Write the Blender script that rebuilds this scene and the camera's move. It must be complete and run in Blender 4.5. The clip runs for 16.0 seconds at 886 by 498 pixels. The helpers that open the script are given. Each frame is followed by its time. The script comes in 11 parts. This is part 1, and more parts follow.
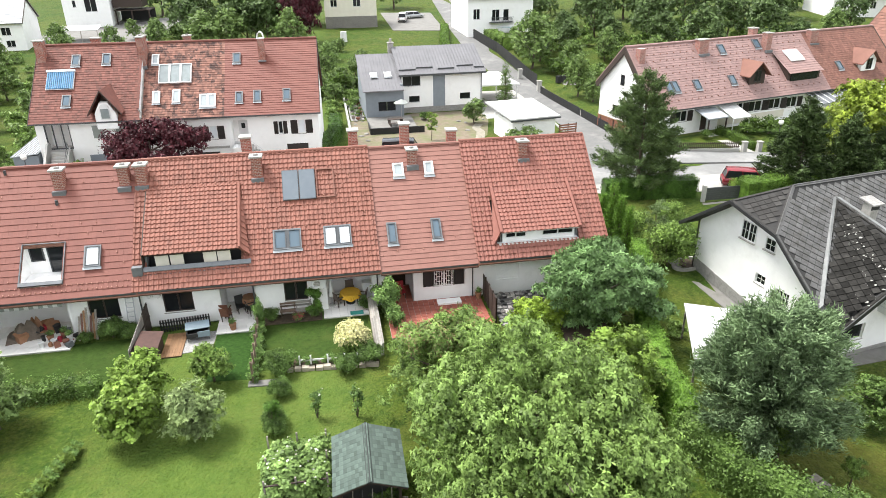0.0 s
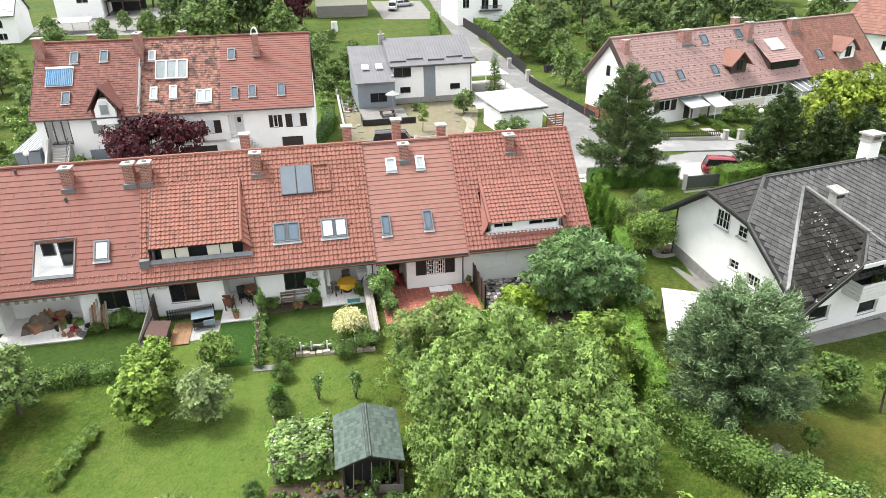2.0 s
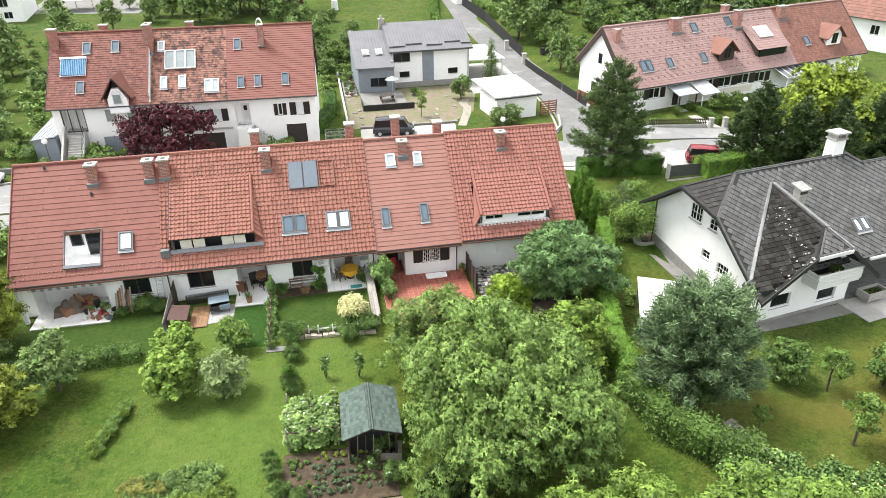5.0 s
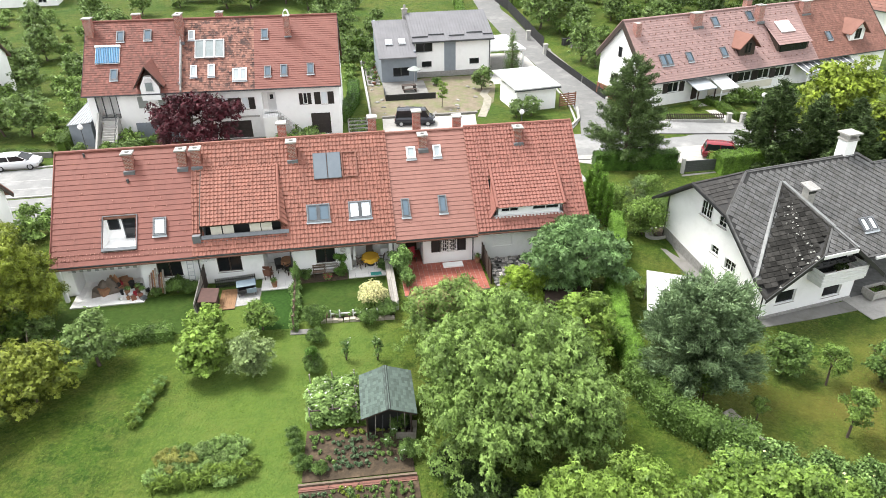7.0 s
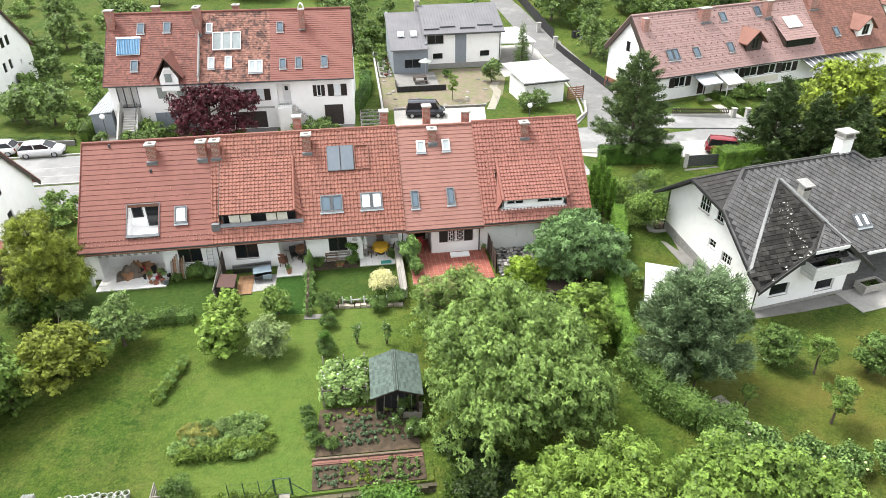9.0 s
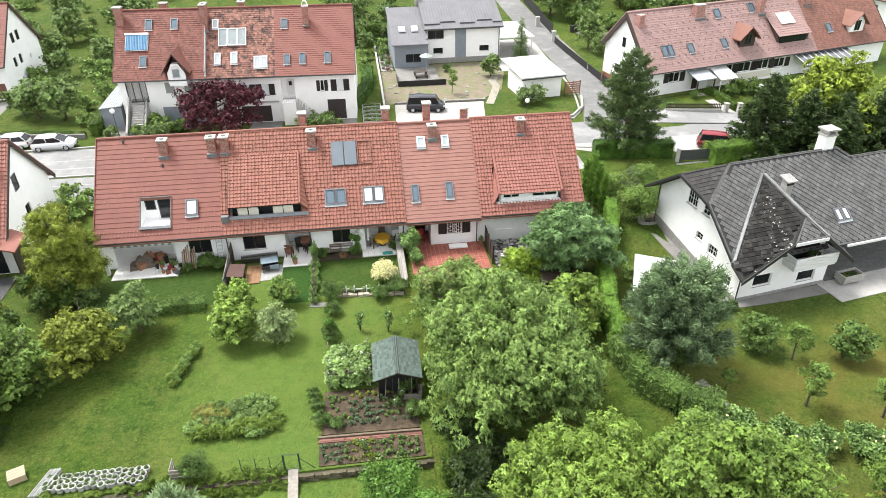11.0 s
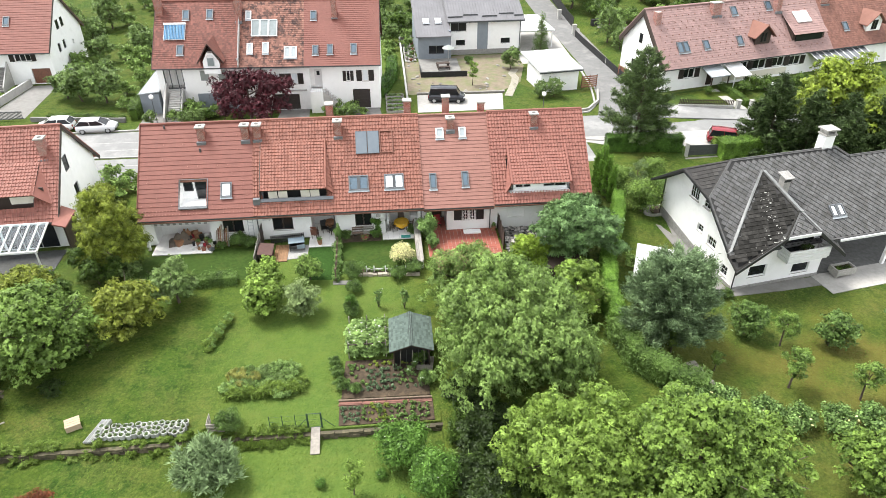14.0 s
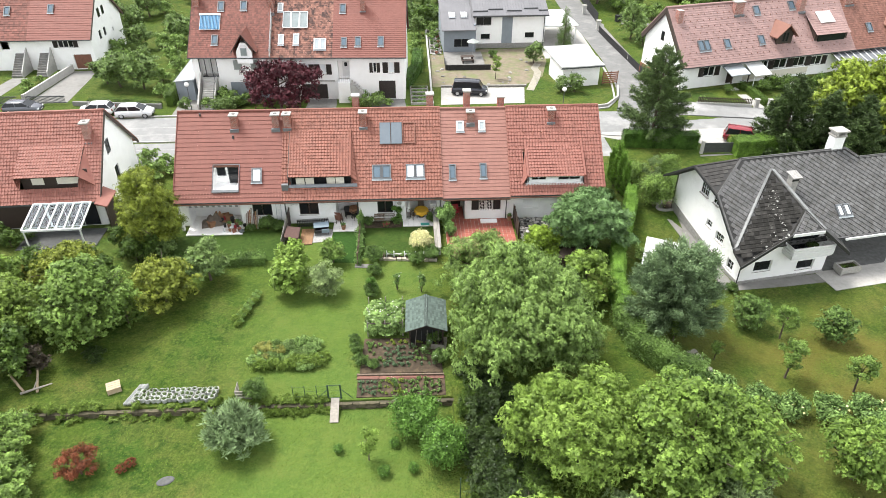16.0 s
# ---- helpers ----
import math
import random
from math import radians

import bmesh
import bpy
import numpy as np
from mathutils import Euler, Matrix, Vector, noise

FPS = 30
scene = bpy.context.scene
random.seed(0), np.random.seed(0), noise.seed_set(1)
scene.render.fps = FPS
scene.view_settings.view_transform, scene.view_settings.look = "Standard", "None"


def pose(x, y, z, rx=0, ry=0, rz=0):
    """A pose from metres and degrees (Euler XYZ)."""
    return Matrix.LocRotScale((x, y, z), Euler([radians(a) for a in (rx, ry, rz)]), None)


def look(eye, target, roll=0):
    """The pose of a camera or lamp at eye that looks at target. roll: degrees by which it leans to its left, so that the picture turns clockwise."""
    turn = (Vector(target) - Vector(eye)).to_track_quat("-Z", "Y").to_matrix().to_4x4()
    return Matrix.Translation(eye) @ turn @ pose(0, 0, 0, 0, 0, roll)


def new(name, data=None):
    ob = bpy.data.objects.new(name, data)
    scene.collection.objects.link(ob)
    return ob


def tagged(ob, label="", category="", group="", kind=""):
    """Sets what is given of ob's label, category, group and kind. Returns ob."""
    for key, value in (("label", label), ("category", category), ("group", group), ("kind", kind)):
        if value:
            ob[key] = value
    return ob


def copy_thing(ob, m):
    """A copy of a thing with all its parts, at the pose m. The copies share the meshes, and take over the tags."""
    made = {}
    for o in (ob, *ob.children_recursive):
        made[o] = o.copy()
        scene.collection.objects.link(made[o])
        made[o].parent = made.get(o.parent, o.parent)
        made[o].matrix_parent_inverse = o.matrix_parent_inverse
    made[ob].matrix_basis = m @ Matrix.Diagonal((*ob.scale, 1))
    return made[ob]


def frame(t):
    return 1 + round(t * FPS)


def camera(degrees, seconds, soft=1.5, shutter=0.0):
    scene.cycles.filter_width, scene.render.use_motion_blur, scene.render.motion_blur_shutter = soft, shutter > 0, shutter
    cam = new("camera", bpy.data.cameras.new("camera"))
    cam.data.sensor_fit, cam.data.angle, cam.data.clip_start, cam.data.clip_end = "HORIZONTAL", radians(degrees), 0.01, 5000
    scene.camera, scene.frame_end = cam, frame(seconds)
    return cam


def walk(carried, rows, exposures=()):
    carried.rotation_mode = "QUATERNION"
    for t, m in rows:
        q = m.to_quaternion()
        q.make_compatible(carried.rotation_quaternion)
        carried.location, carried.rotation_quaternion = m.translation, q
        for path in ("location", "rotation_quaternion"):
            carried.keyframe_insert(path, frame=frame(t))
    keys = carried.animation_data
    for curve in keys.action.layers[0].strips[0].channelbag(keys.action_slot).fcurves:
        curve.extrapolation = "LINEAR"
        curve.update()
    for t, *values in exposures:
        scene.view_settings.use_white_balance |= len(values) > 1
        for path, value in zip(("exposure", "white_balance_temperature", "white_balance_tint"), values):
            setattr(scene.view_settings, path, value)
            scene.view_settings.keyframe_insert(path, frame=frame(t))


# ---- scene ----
EXPO = 1.28
cam = camera(66.84, 16.0, 0.6)
PATH = [
    (0.0, 11.544, -36.049, 20.979, 65.050, 0.590, -10.259),
    (0.5, 11.475, -36.441, 21.228, 64.877, 0.709, -10.474),
    (1.0, 11.415, -36.894, 21.522, 64.611, 0.797, -10.672),
    (1.5, 11.361, -37.413, 21.849, 64.219, 0.882, -10.871),
    (2.0, 11.331, -37.951, 22.236, 63.773, 0.948, -11.073),
    (2.5, 11.284, -38.470, 22.708, 63.335, 0.981, -11.227),
    (3.0, 11.257, -38.981, 23.227, 62.892, 0.945, -11.360),
    (3.5, 11.205, -39.459, 23.751, 62.465, 0.899, -11.418),
    (6.0, 11.147, -41.428, 25.969, 60.391, 0.702, -10.130),
    (6.5, 11.079, -41.810, 26.259, 60.104, 0.625, -9.522),
    (7.0, 11.054, -42.194, 26.536, 59.846, 0.561, -9.022),
    (7.5, 11.048, -42.594, 26.804, 59.573, 0.519, -8.651),
    (8.0, 11.014, -43.037, 27.133, 59.318, 0.482, -8.328),
    (8.5, 10.984, -43.481, 27.463, 59.042, 0.441, -8.083),
    (9.0, 10.985, -43.919, 27.796, 58.774, 0.392, -7.943),
    (11.5, 10.859, -46.389, 29.450, 57.720, 0.322, -7.736),
    (12.0, 10.899, -46.938, 29.752, 57.545, 0.274, -7.426),
    (12.5, 10.880, -47.460, 30.048, 57.359, 0.249, -6.938),
    (13.0, 10.888, -47.999, 30.351, 57.164, 0.206, -6.463),
    (13.5, 10.923, -48.558, 30.674, 56.965, 0.148, -6.042),
    (14.0, 10.973, -49.119, 31.000, 56.761, 0.052, -5.550),
    (14.5, 10.974, -49.698, 31.325, 56.568, -0.037, -4.867),
    (15.0, 11.025, -50.296, 31.653, 56.364, -0.141, -4.199),
    (15.5, 11.108, -50.907, 31.984, 56.155, -0.205, -3.594),
    (16.0, 11.222, -51.545, 32.317, 55.916, -0.236, -3.068),
]
walk(cam, [(t, pose(x, y, z, rx, ry, rz)) for t, x, y, z, rx, ry, rz in PATH], [(0.0, EXPO), (16.0, EXPO)])

# ---- light ----
SUN_ELEV, SUN_AZ = 62.0, -52.0  # sun stands to the left, a little behind the houses
world = bpy.data.worlds.new("overcast_sky")
scene.world = world
world.use_nodes = True
wn = world.node_tree.nodes
wsky = wn.new("ShaderNodeTexSky")
wsky.sky_type = "NISHITA"
wsky.sun_disc = False
wsky.sun_elevation = radians(SUN_ELEV)
wsky.sun_rotation = radians(SUN_AZ)
wsky.air_density, wsky.dust_density, wsky.ozone_density = 1.0, 2.0, 1.0
whsv = wn.new("ShaderNodeHueSaturation")
whsv.inputs["Saturation"].default_value = 0.2
wmix = wn.new("ShaderNodeMix")  # thin even cloud over the whole sky
wmix.data_type = "RGBA"
wmix.inputs["Factor"].default_value = 0.6
wmix.inputs["B"].default_value = (8.2, 8.5, 8.9, 1)
world.node_tree.links.new(wsky.outputs[0], whsv.inputs["Color"])
world.node_tree.links.new(whsv.outputs[0], wmix.inputs["A"])
world.node_tree.links.new(wmix.outputs["Result"], wn["Background"].inputs["Color"])
wn["Background"].inputs["Strength"].default_value = 0.122
sun = new("sun", bpy.data.lights.new("sun", "SUN"))
sun.data.energy, sun.data.angle, sun.data.color = 2.75, radians(20), (1.0, 0.975, 0.93)
_d = Vector((math.sin(radians(SUN_AZ)) * math.cos(radians(SUN_ELEV)), math.cos(radians(SUN_AZ)) * math.cos(radians(SUN_ELEV)), math.sin(radians(SUN_ELEV))))
sun.matrix_world = look(_d * 100, (0, 0, 0))

# ---- materials ----


def mat(name, col, col2=None, rough=0.7, scale=3.0, detail=6.0, bump=0.0, bscale=40.0, metal=0.0, island=0.0, objvar=0.0,
        stain=None, sscale=0.6, slo=0.5, shi=0.7, trans=0.0, spec=0.5, leaf=0.0, stretch=(1, 1, 1)):
    """Principled material with two scales of colour noise, optional stains, per-piece variation and bump."""
    m = bpy.data.materials.new(name)
    m.use_nodes = True
    nt = m.node_tree
    n, l = nt.nodes, nt.links
    b = n["Principled BSDF"]
    tc = n.new("ShaderNodeTexCoord")
    mp = n.new("ShaderNodeMapping")
    mp.inputs["Scale"].default_value = stretch
    l.new(tc.outputs["Object"], mp.inputs["Vector"])
    col2 = col2 or tuple(c * 0.75 for c in col)
    if max(col) < 0.6 and not trans:
        col, col2 = tuple(c * 0.88 for c in col), tuple(c * 0.88 for c in col2)
    ns = n.new("ShaderNodeTexNoise")
    ns.inputs["Scale"].default_value, ns.inputs["Detail"].default_value, ns.inputs["Roughness"].default_value = scale, detail, 0.65
    l.new(mp.outputs[0], ns.inputs["Vector"])
    rp = n.new("ShaderNodeValToRGB")
    rp.color_ramp.elements[0].position, rp.color_ramp.elements[1].position = 0.3, 0.7
    rp.color_ramp.elements[0].color, rp.color_ramp.elements[1].color = (*col2, 1), (*col, 1)
    l.new(ns.outputs["Fac"], rp.inputs["Fac"])
    out = rp.outputs["Color"]
    if stain:
        ns2 = n.new("ShaderNodeTexNoise")
        ns2.inputs["Scale"].default_value, ns2.inputs["Detail"].default_value, ns2.inputs["Roughness"].default_value = sscale, 8.0, 0.7
        l.new(tc.outputs["Object"], ns2.inputs["Vector"])
        r2 = n.new("ShaderNodeValToRGB")
        r2.color_ramp.elements[0].position, r2.color_ramp.elements[1].position = slo, shi
        l.new(ns2.outputs["Fac"], r2.inputs["Fac"])
        mx = n.new("ShaderNodeMix")
        mx.data_type = "RGBA"
        l.new(r2.outputs["Color"], mx.inputs["Factor"])
        l.new(out, mx.inputs["A"])
        mx.inputs["B"].default_value = (*stain, 1)
        out = mx.outputs["Result"]
    if island or objvar:
        if island:
            g = n.new("ShaderNodeNewGeometry")
            rnd = g.outputs["Random Per Island"]
        else:
            g = n.new("ShaderNodeObjectInfo")
            rnd = g.outputs["Random"]
        amt = island or objvar
        mr = n.new("ShaderNodeMapRange")
        mr.inputs["To Min"].default_value, mr.inputs["To Max"].default_value = 1 - amt, 1 + amt
        l.new(rnd, mr.inputs["Value"])
        hs = n.new("ShaderNodeHueSaturation")
        l.new(mr.outputs[0], hs.inputs["Value"])
        l.new(out, hs.inputs["Color"])
        out = hs.outputs["Color"]
    l.new(out, b.inputs["Base Color"])
    b.inputs["Roughness"].default_value, b.inputs["Metallic"].default_value = rough, metal
    b.inputs["Specular IOR Level"].default_value = spec
    if trans:
        b.inputs["Transmission Weight"].default_value = trans
    if bump:
        nb = n.new("ShaderNodeTexNoise")
        nb.inputs["Scale"].default_value, nb.inputs["Detail"].default_value = bscale, 4.0
        l.new(mp.outputs[0], nb.inputs["Vector"])
        bp = n.new("ShaderNodeBump")
        bp.inputs["Strength"].default_value, bp.inputs["Distance"].default_value = bump, 0.05
        l.new(nb.outputs["Fac"], bp.inputs["Height"])
        l.new(bp.outputs[0], b.inputs["Normal"])
    if leaf:
        tr = n.new("ShaderNodeBsdfTranslucent")
        l.new(out, tr.inputs["Color"])
        ms = n.new("ShaderNodeMixShader")
        ms.inputs[0].default_value = leaf
        l.new(b.outputs[0], ms.inputs[1])
        l.new(tr.outputs[0], ms.inputs[2])
        l.new(ms.outputs[0], n["Material Output"].inputs["Surface"])
    return m


def leafmat(name, c1, c2, leaf=0.3):
    # Strongly darkened c2 patches stand in for shaded gaps between leaf clumps.
    return mat(name, (c1[0] * 1.18, c1[1] * 1.18, c1[2] * 0.96), (c2[0] * 0.38, c2[1] * 0.4, c2[2] * 0.33), rough=0.45, scale=1.1, detail=3.0, island=0.35, leaf=leaf * 0.5, spec=0.16)


M_TILE_OLD = mat("terracotta_wavy_tile", (0.276, 0.108, 0.075), (0.210, 0.076, 0.051), rough=0.7, scale=1.2, island=0.13, stain=(0.145, 0.059, 0.042), sscale=0.8, slo=0.55, shi=0.8)
M_TILE_NEW = mat("terracotta_wavy_tile_bright", (0.275, 0.104, 0.077), (0.221, 0.079, 0.057), rough=0.65, scale=1.0, island=0.10, stain=(0.176, 0.055, 0.040), sscale=0.7, slo=0.58, shi=0.85)
M_TILE_FLAT = mat("red_concrete_tile", (0.215, 0.075, 0.054), (0.181, 0.060, 0.044), rough=0.7, scale=0.7, island=0.045, stain=(0.151, 0.054, 0.040), sscale=0.5, slo=0.55, shi=0.85)
M_TILE_PALE = mat("pale_red_concrete_tile", (0.279, 0.131, 0.102), (0.248, 0.110, 0.086), rough=0.75, scale=0.8, island=0.04, stain=(0.207, 0.085, 0.063), sscale=0.5, slo=0.6, shi=0.85)
M_TILE_A = mat("weathered_flat_tile", (0.216, 0.080, 0.058), (0.143, 0.051, 0.038), rough=0.8, scale=0.9, island=0.24, stain=(0.082, 0.036, 0.027), sscale=2.4, slo=0.48, shi=0.75)
M_TILE_MOSS = mat("patchy_mossy_flat_tile", (0.30, 0.15, 0.11), (0.185, 0.082, 0.06), rough=0.85, scale=2.2, island=0.38, stain=(0.066, 0.034, 0.028), sscale=1.1, slo=0.5, shi=0.56)
M_TILE_C = mat("pale_rose_tile", (0.333, 0.213, 0.193), (0.270, 0.165, 0.148), rough=0.7, scale=0.9, island=0.09, stain=(0.243, 0.163, 0.152), sscale=0.8, slo=0.5, shi=0.8)
M_TILE_BROWN = mat("brown_tile", (0.225, 0.10, 0.072), (0.17, 0.075, 0.053), rough=0.8, scale=0.9, island=0.2)
M_SLATE = mat("grey_diamond_slate", (0.144, 0.143, 0.140), (0.070, 0.069, 0.068), rough=0.8, scale=1.6, island=0.13, stain=(0.056, 0.051, 0.045), sscale=2.2, slo=0.47, shi=0.72, spec=0.25)
M_SLATE_DARK = mat("dark_mottled_slate", (0.042, 0.04, 0.037), (0.015, 0.0145, 0.013), rough=0.9, scale=2.6, island=0.45, stain=(0.062, 0.058, 0.052), sscale=3.0, slo=0.58, shi=0.75, spec=0.06)
M_SLATEBED = mat("dark_roof_felt", (0.03, 0.029, 0.028), rough=0.9)
M_WHITE = mat("white_render", (0.87, 0.865, 0.85), (0.82, 0.815, 0.80), rough=0.9, scale=1.2, bump=0.15, bscale=60, stain=(0.70, 0.69, 0.665), sscale=0.5, slo=0.55, shi=0.85)
M_CREAM = mat("cream_render", (0.70, 0.66, 0.56), (0.63, 0.59, 0.5), rough=0.9, scale=1.2, bump=0.15, bscale=60)
M_GREYWALL = mat("grey_render", (0.26, 0.29, 0.32), (0.22, 0.25, 0.28), rough=0.9, scale=1.5)
M_PLINTH = mat("grey_stone_plinth", (0.36, 0.35, 0.33), (0.22, 0.21, 0.20), rough=0.9, scale=6, bump=0.4, bscale=15)
M_BRICK = mat("red_chimney_brick", (0.36, 0.12, 0.08), (0.26, 0.085, 0.06), rough=0.85, scale=3, objvar=0.2)
M_MORTAR = mat("mortar", (0.48, 0.42, 0.37), (0.40, 0.35, 0.31), rough=0.95)
M_CAP = mat("concrete_cap", (0.43, 0.415, 0.38), (0.28, 0.27, 0.245), rough=0.9, scale=4)
M_CONC = mat("concrete", (0.50, 0.49, 0.46), (0.40, 0.39, 0.37), rough=0.9, scale=2, bump=0.2, stain=(0.32, 0.31, 0.29), sscale=0.8)
M_METAL = mat("dark_grey_metal", (0.10, 0.105, 0.11), rough=0.45, metal=0.4)
M_ALU = mat("light_metal", (0.55, 0.56, 0.57), rough=0.35, metal=0.7)
M_COLLECT = mat("collector_glass", (0.30, 0.34, 0.34), (0.22, 0.25, 0.25), rough=0.12, scale=1.5)
M_LICHEN = mat("lichen_crust", (0.36, 0.36, 0.33), (0.26, 0.26, 0.235), rough=0.95)
M_SHEETMETAL = mat("pale_sheet_metal", (0.42, 0.45, 0.47), (0.35, 0.375, 0.39), rough=0.5)
M_LEAD = mat("lead_flashing", (0.20, 0.21, 0.22), (0.15, 0.16, 0.17), rough=0.5, metal=0.3)
M_DARKGLASS = mat("dark_tinted_glass", (0.018, 0.02, 0.022), (0.012, 0.014, 0.016), rough=0.1, spec=0.3)
M_BLIND = mat("pale_blind", (0.72, 0.76, 0.78), (0.66, 0.70, 0.73), rough=0.3, scale=2)
M_DARKWOOD = mat("dark_brown_wood", (0.055, 0.035, 0.025), (0.035, 0.022, 0.016), rough=0.7, scale=4, stretch=(1, 1, 6))
M_WOOD = mat("honey_wood", (0.34, 0.19, 0.09), (0.24, 0.125, 0.06), rough=0.7, scale=5, objvar=0.2)
M_REDWOOD = mat("reddish_wood", (0.20, 0.085, 0.05), (0.13, 0.055, 0.035), rough=0.65, scale=5, objvar=0.2)
M_GREYWOOD = mat("silvered_wood", (0.36, 0.325, 0.28), (0.23, 0.205, 0.175), rough=0.85, scale=5, objvar=0.2)
M_BLACK = mat("black_paint", (0.018, 0.018, 0.019), rough=0.6)
M_WHITEPL = mat("white_plastic", (0.70, 0.70, 0.69), (0.64, 0.64, 0.63), rough=0.5)
M_SOLAR = mat("solar_panel_face", (0.15, 0.175, 0.20), (0.12, 0.145, 0.17), rough=0.22, scale=1.0, spec=0.6)
M_TUBE = mat("blue_tube_collector", (0.16, 0.32, 0.48), (0.11, 0.24, 0.39), rough=0.2, objvar=0.15)
M_OLDWOOD = mat("old_brown_wood", (0.20, 0.145, 0.105), (0.12, 0.085, 0.06), rough=0.85, scale=5, objvar=0.2)
M_PINE = mat("pale_pine_wood", (0.48, 0.38, 0.26), (0.38, 0.29, 0.19), rough=0.8, scale=5)
M_PATIO = mat("pale_patio_tile", (0.82, 0.80, 0.77), (0.76, 0.74, 0.71), rough=0.8, scale=3, objvar=0.06)
M_REDPATIO = mat("red_clay_paver", (0.36, 0.11, 0.075), (0.27, 0.08, 0.055), rough=0.85, scale=2, objvar=0.15)
M_DARKSTONE = mat("dark_patio_slab", (0.12, 0.12, 0.117), (0.065, 0.065, 0.062), rough=0.85, scale=3, objvar=0.45)
M_GRAVEL = mat("pale_gravel", (0.446, 0.439, 0.418), (0.216, 0.209, 0.202), rough=0.95, scale=14, bump=0.8, bscale=25)
M_PALEPANE = mat("pale_grey_roof_pane", (0.40, 0.44, 0.45), (0.33, 0.37, 0.38), rough=0.15, scale=2)
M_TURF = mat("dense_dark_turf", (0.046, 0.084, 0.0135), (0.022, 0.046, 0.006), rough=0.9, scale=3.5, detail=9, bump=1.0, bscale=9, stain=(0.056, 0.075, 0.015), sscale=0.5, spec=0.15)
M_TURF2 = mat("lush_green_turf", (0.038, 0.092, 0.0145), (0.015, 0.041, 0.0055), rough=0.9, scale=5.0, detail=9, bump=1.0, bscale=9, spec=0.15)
M_ASPHALT = mat("grey_asphalt", (0.235, 0.235, 0.23), (0.19, 0.19, 0.187), rough=0.95, scale=0.8, bump=0.2, bscale=60, stain=(0.30, 0.295, 0.285), sscale=0.25)
M_LANE = mat("worn_lane_asphalt", (0.185, 0.183, 0.178), (0.14, 0.139, 0.135), rough=0.95, scale=0.9, bump=0.2, bscale=60, stain=(0.23, 0.225, 0.215), sscale=0.3)
M_DRIVE = mat("worn_grey_paving", (0.23, 0.222, 0.208), (0.175, 0.168, 0.157), rough=0.9, scale=1.5, bump=0.15, stain=(0.13, 0.126, 0.11), sscale=0.6)
M_PAVE = mat("pale_paving", (0.407, 0.391, 0.363), (0.308, 0.297, 0.275), rough=0.9, scale=2.5, stain=(0.374, 0.352, 0.330), sscale=0.5)
M_MOSSY = mat("mossy_dark_stone", (0.12, 0.10, 0.062), (0.055, 0.05, 0.028), rough=0.95, scale=3, objvar=0.35, stain=(0.06, 0.09, 0.025), sscale=1.0)
M_KERB = mat("kerb_stone", (0.42, 0.41, 0.39), rough=0.9, scale=4)
M_SOIL = mat("garden_soil", (0.072, 0.051, 0.030), (0.036, 0.025, 0.015), rough=1.0, scale=3, bump=0.9, bscale=9, stain=(0.119, 0.082, 0.049), sscale=1.2)
M_DIRT = mat("bare_earth", (0.238, 0.191, 0.139), (0.140, 0.116, 0.079), rough=1.0, scale=1.5, bump=0.7, bscale=5, stain=(0.119, 0.139, 0.053), sscale=0.5, slo=0.45, shi=0.65)
M_ROCK = mat("field_stone", (0.34, 0.32, 0.29), (0.18, 0.17, 0.15), rough=0.95, scale=5, bump=0.5, objvar=0.3)
M_GREENSHINGLE = mat("green_bitumen_shingle", (0.086, 0.118, 0.099), (0.061, 0.087, 0.072), rough=0.9, scale=3, objvar=0.3)
M_BARK = mat("bark", (0.13, 0.10, 0.075), (0.07, 0.052, 0.04), rough=0.95, scale=8, bump=0.6, bscale=20, stretch=(1, 1, 0.3))
M_YELLOW = mat("mustard_tablecloth", (0.68, 0.40, 0.03), (0.60, 0.34, 0.025), rough=0.9)
M_RED = mat("red_fabric", (0.45, 0.03, 0.05), rough=0.8)
M_TEAL = mat("teal_doormat", (0.06, 0.35, 0.30), rough=0.9)
M_TAN = mat("tan_cushion", (0.38, 0.20, 0.11), (0.30, 0.15, 0.08), rough=0.9)
M_WICKER = mat("grey_brown_wicker", (0.17, 0.13, 0.10), (0.10, 0.075, 0.06), rough=0.85, scale=20)
M_SHUTTER = mat("dark_shutter", (0.045, 0.035, 0.03), (0.03, 0.024, 0.02), rough=0.7)
M_SEAM = mat("standing_seam_metal", (0.194, 0.191, 0.201), (0.150, 0.148, 0.156), rough=0.6, scale=0.6, spec=0.3)
M_GREYSHUT = mat("sage_grey_shutter", (0.30, 0.32, 0.30), (0.26, 0.28, 0.26), rough=0.7)
M_ORANGE = mat("orange_brick_wall", (0.30, 0.13, 0.08), (0.22, 0.09, 0.06), rough=0.9, scale=4)
M_RUBBER = mat("tyre_rubber", (0.02, 0.02, 0.02), rough=0.85)
M_LAMPG = mat("opal_globe", (0.85, 0.85, 0.83), (0.82, 0.82, 0.8), rough=0.25)
M_THUJAPOST = mat("dark_green_metal", (0.03, 0.07, 0.04), rough=0.6)
M_POOL = mat("pool_water", (0.05, 0.38, 0.45), (0.04, 0.33, 0.40), rough=0.05)

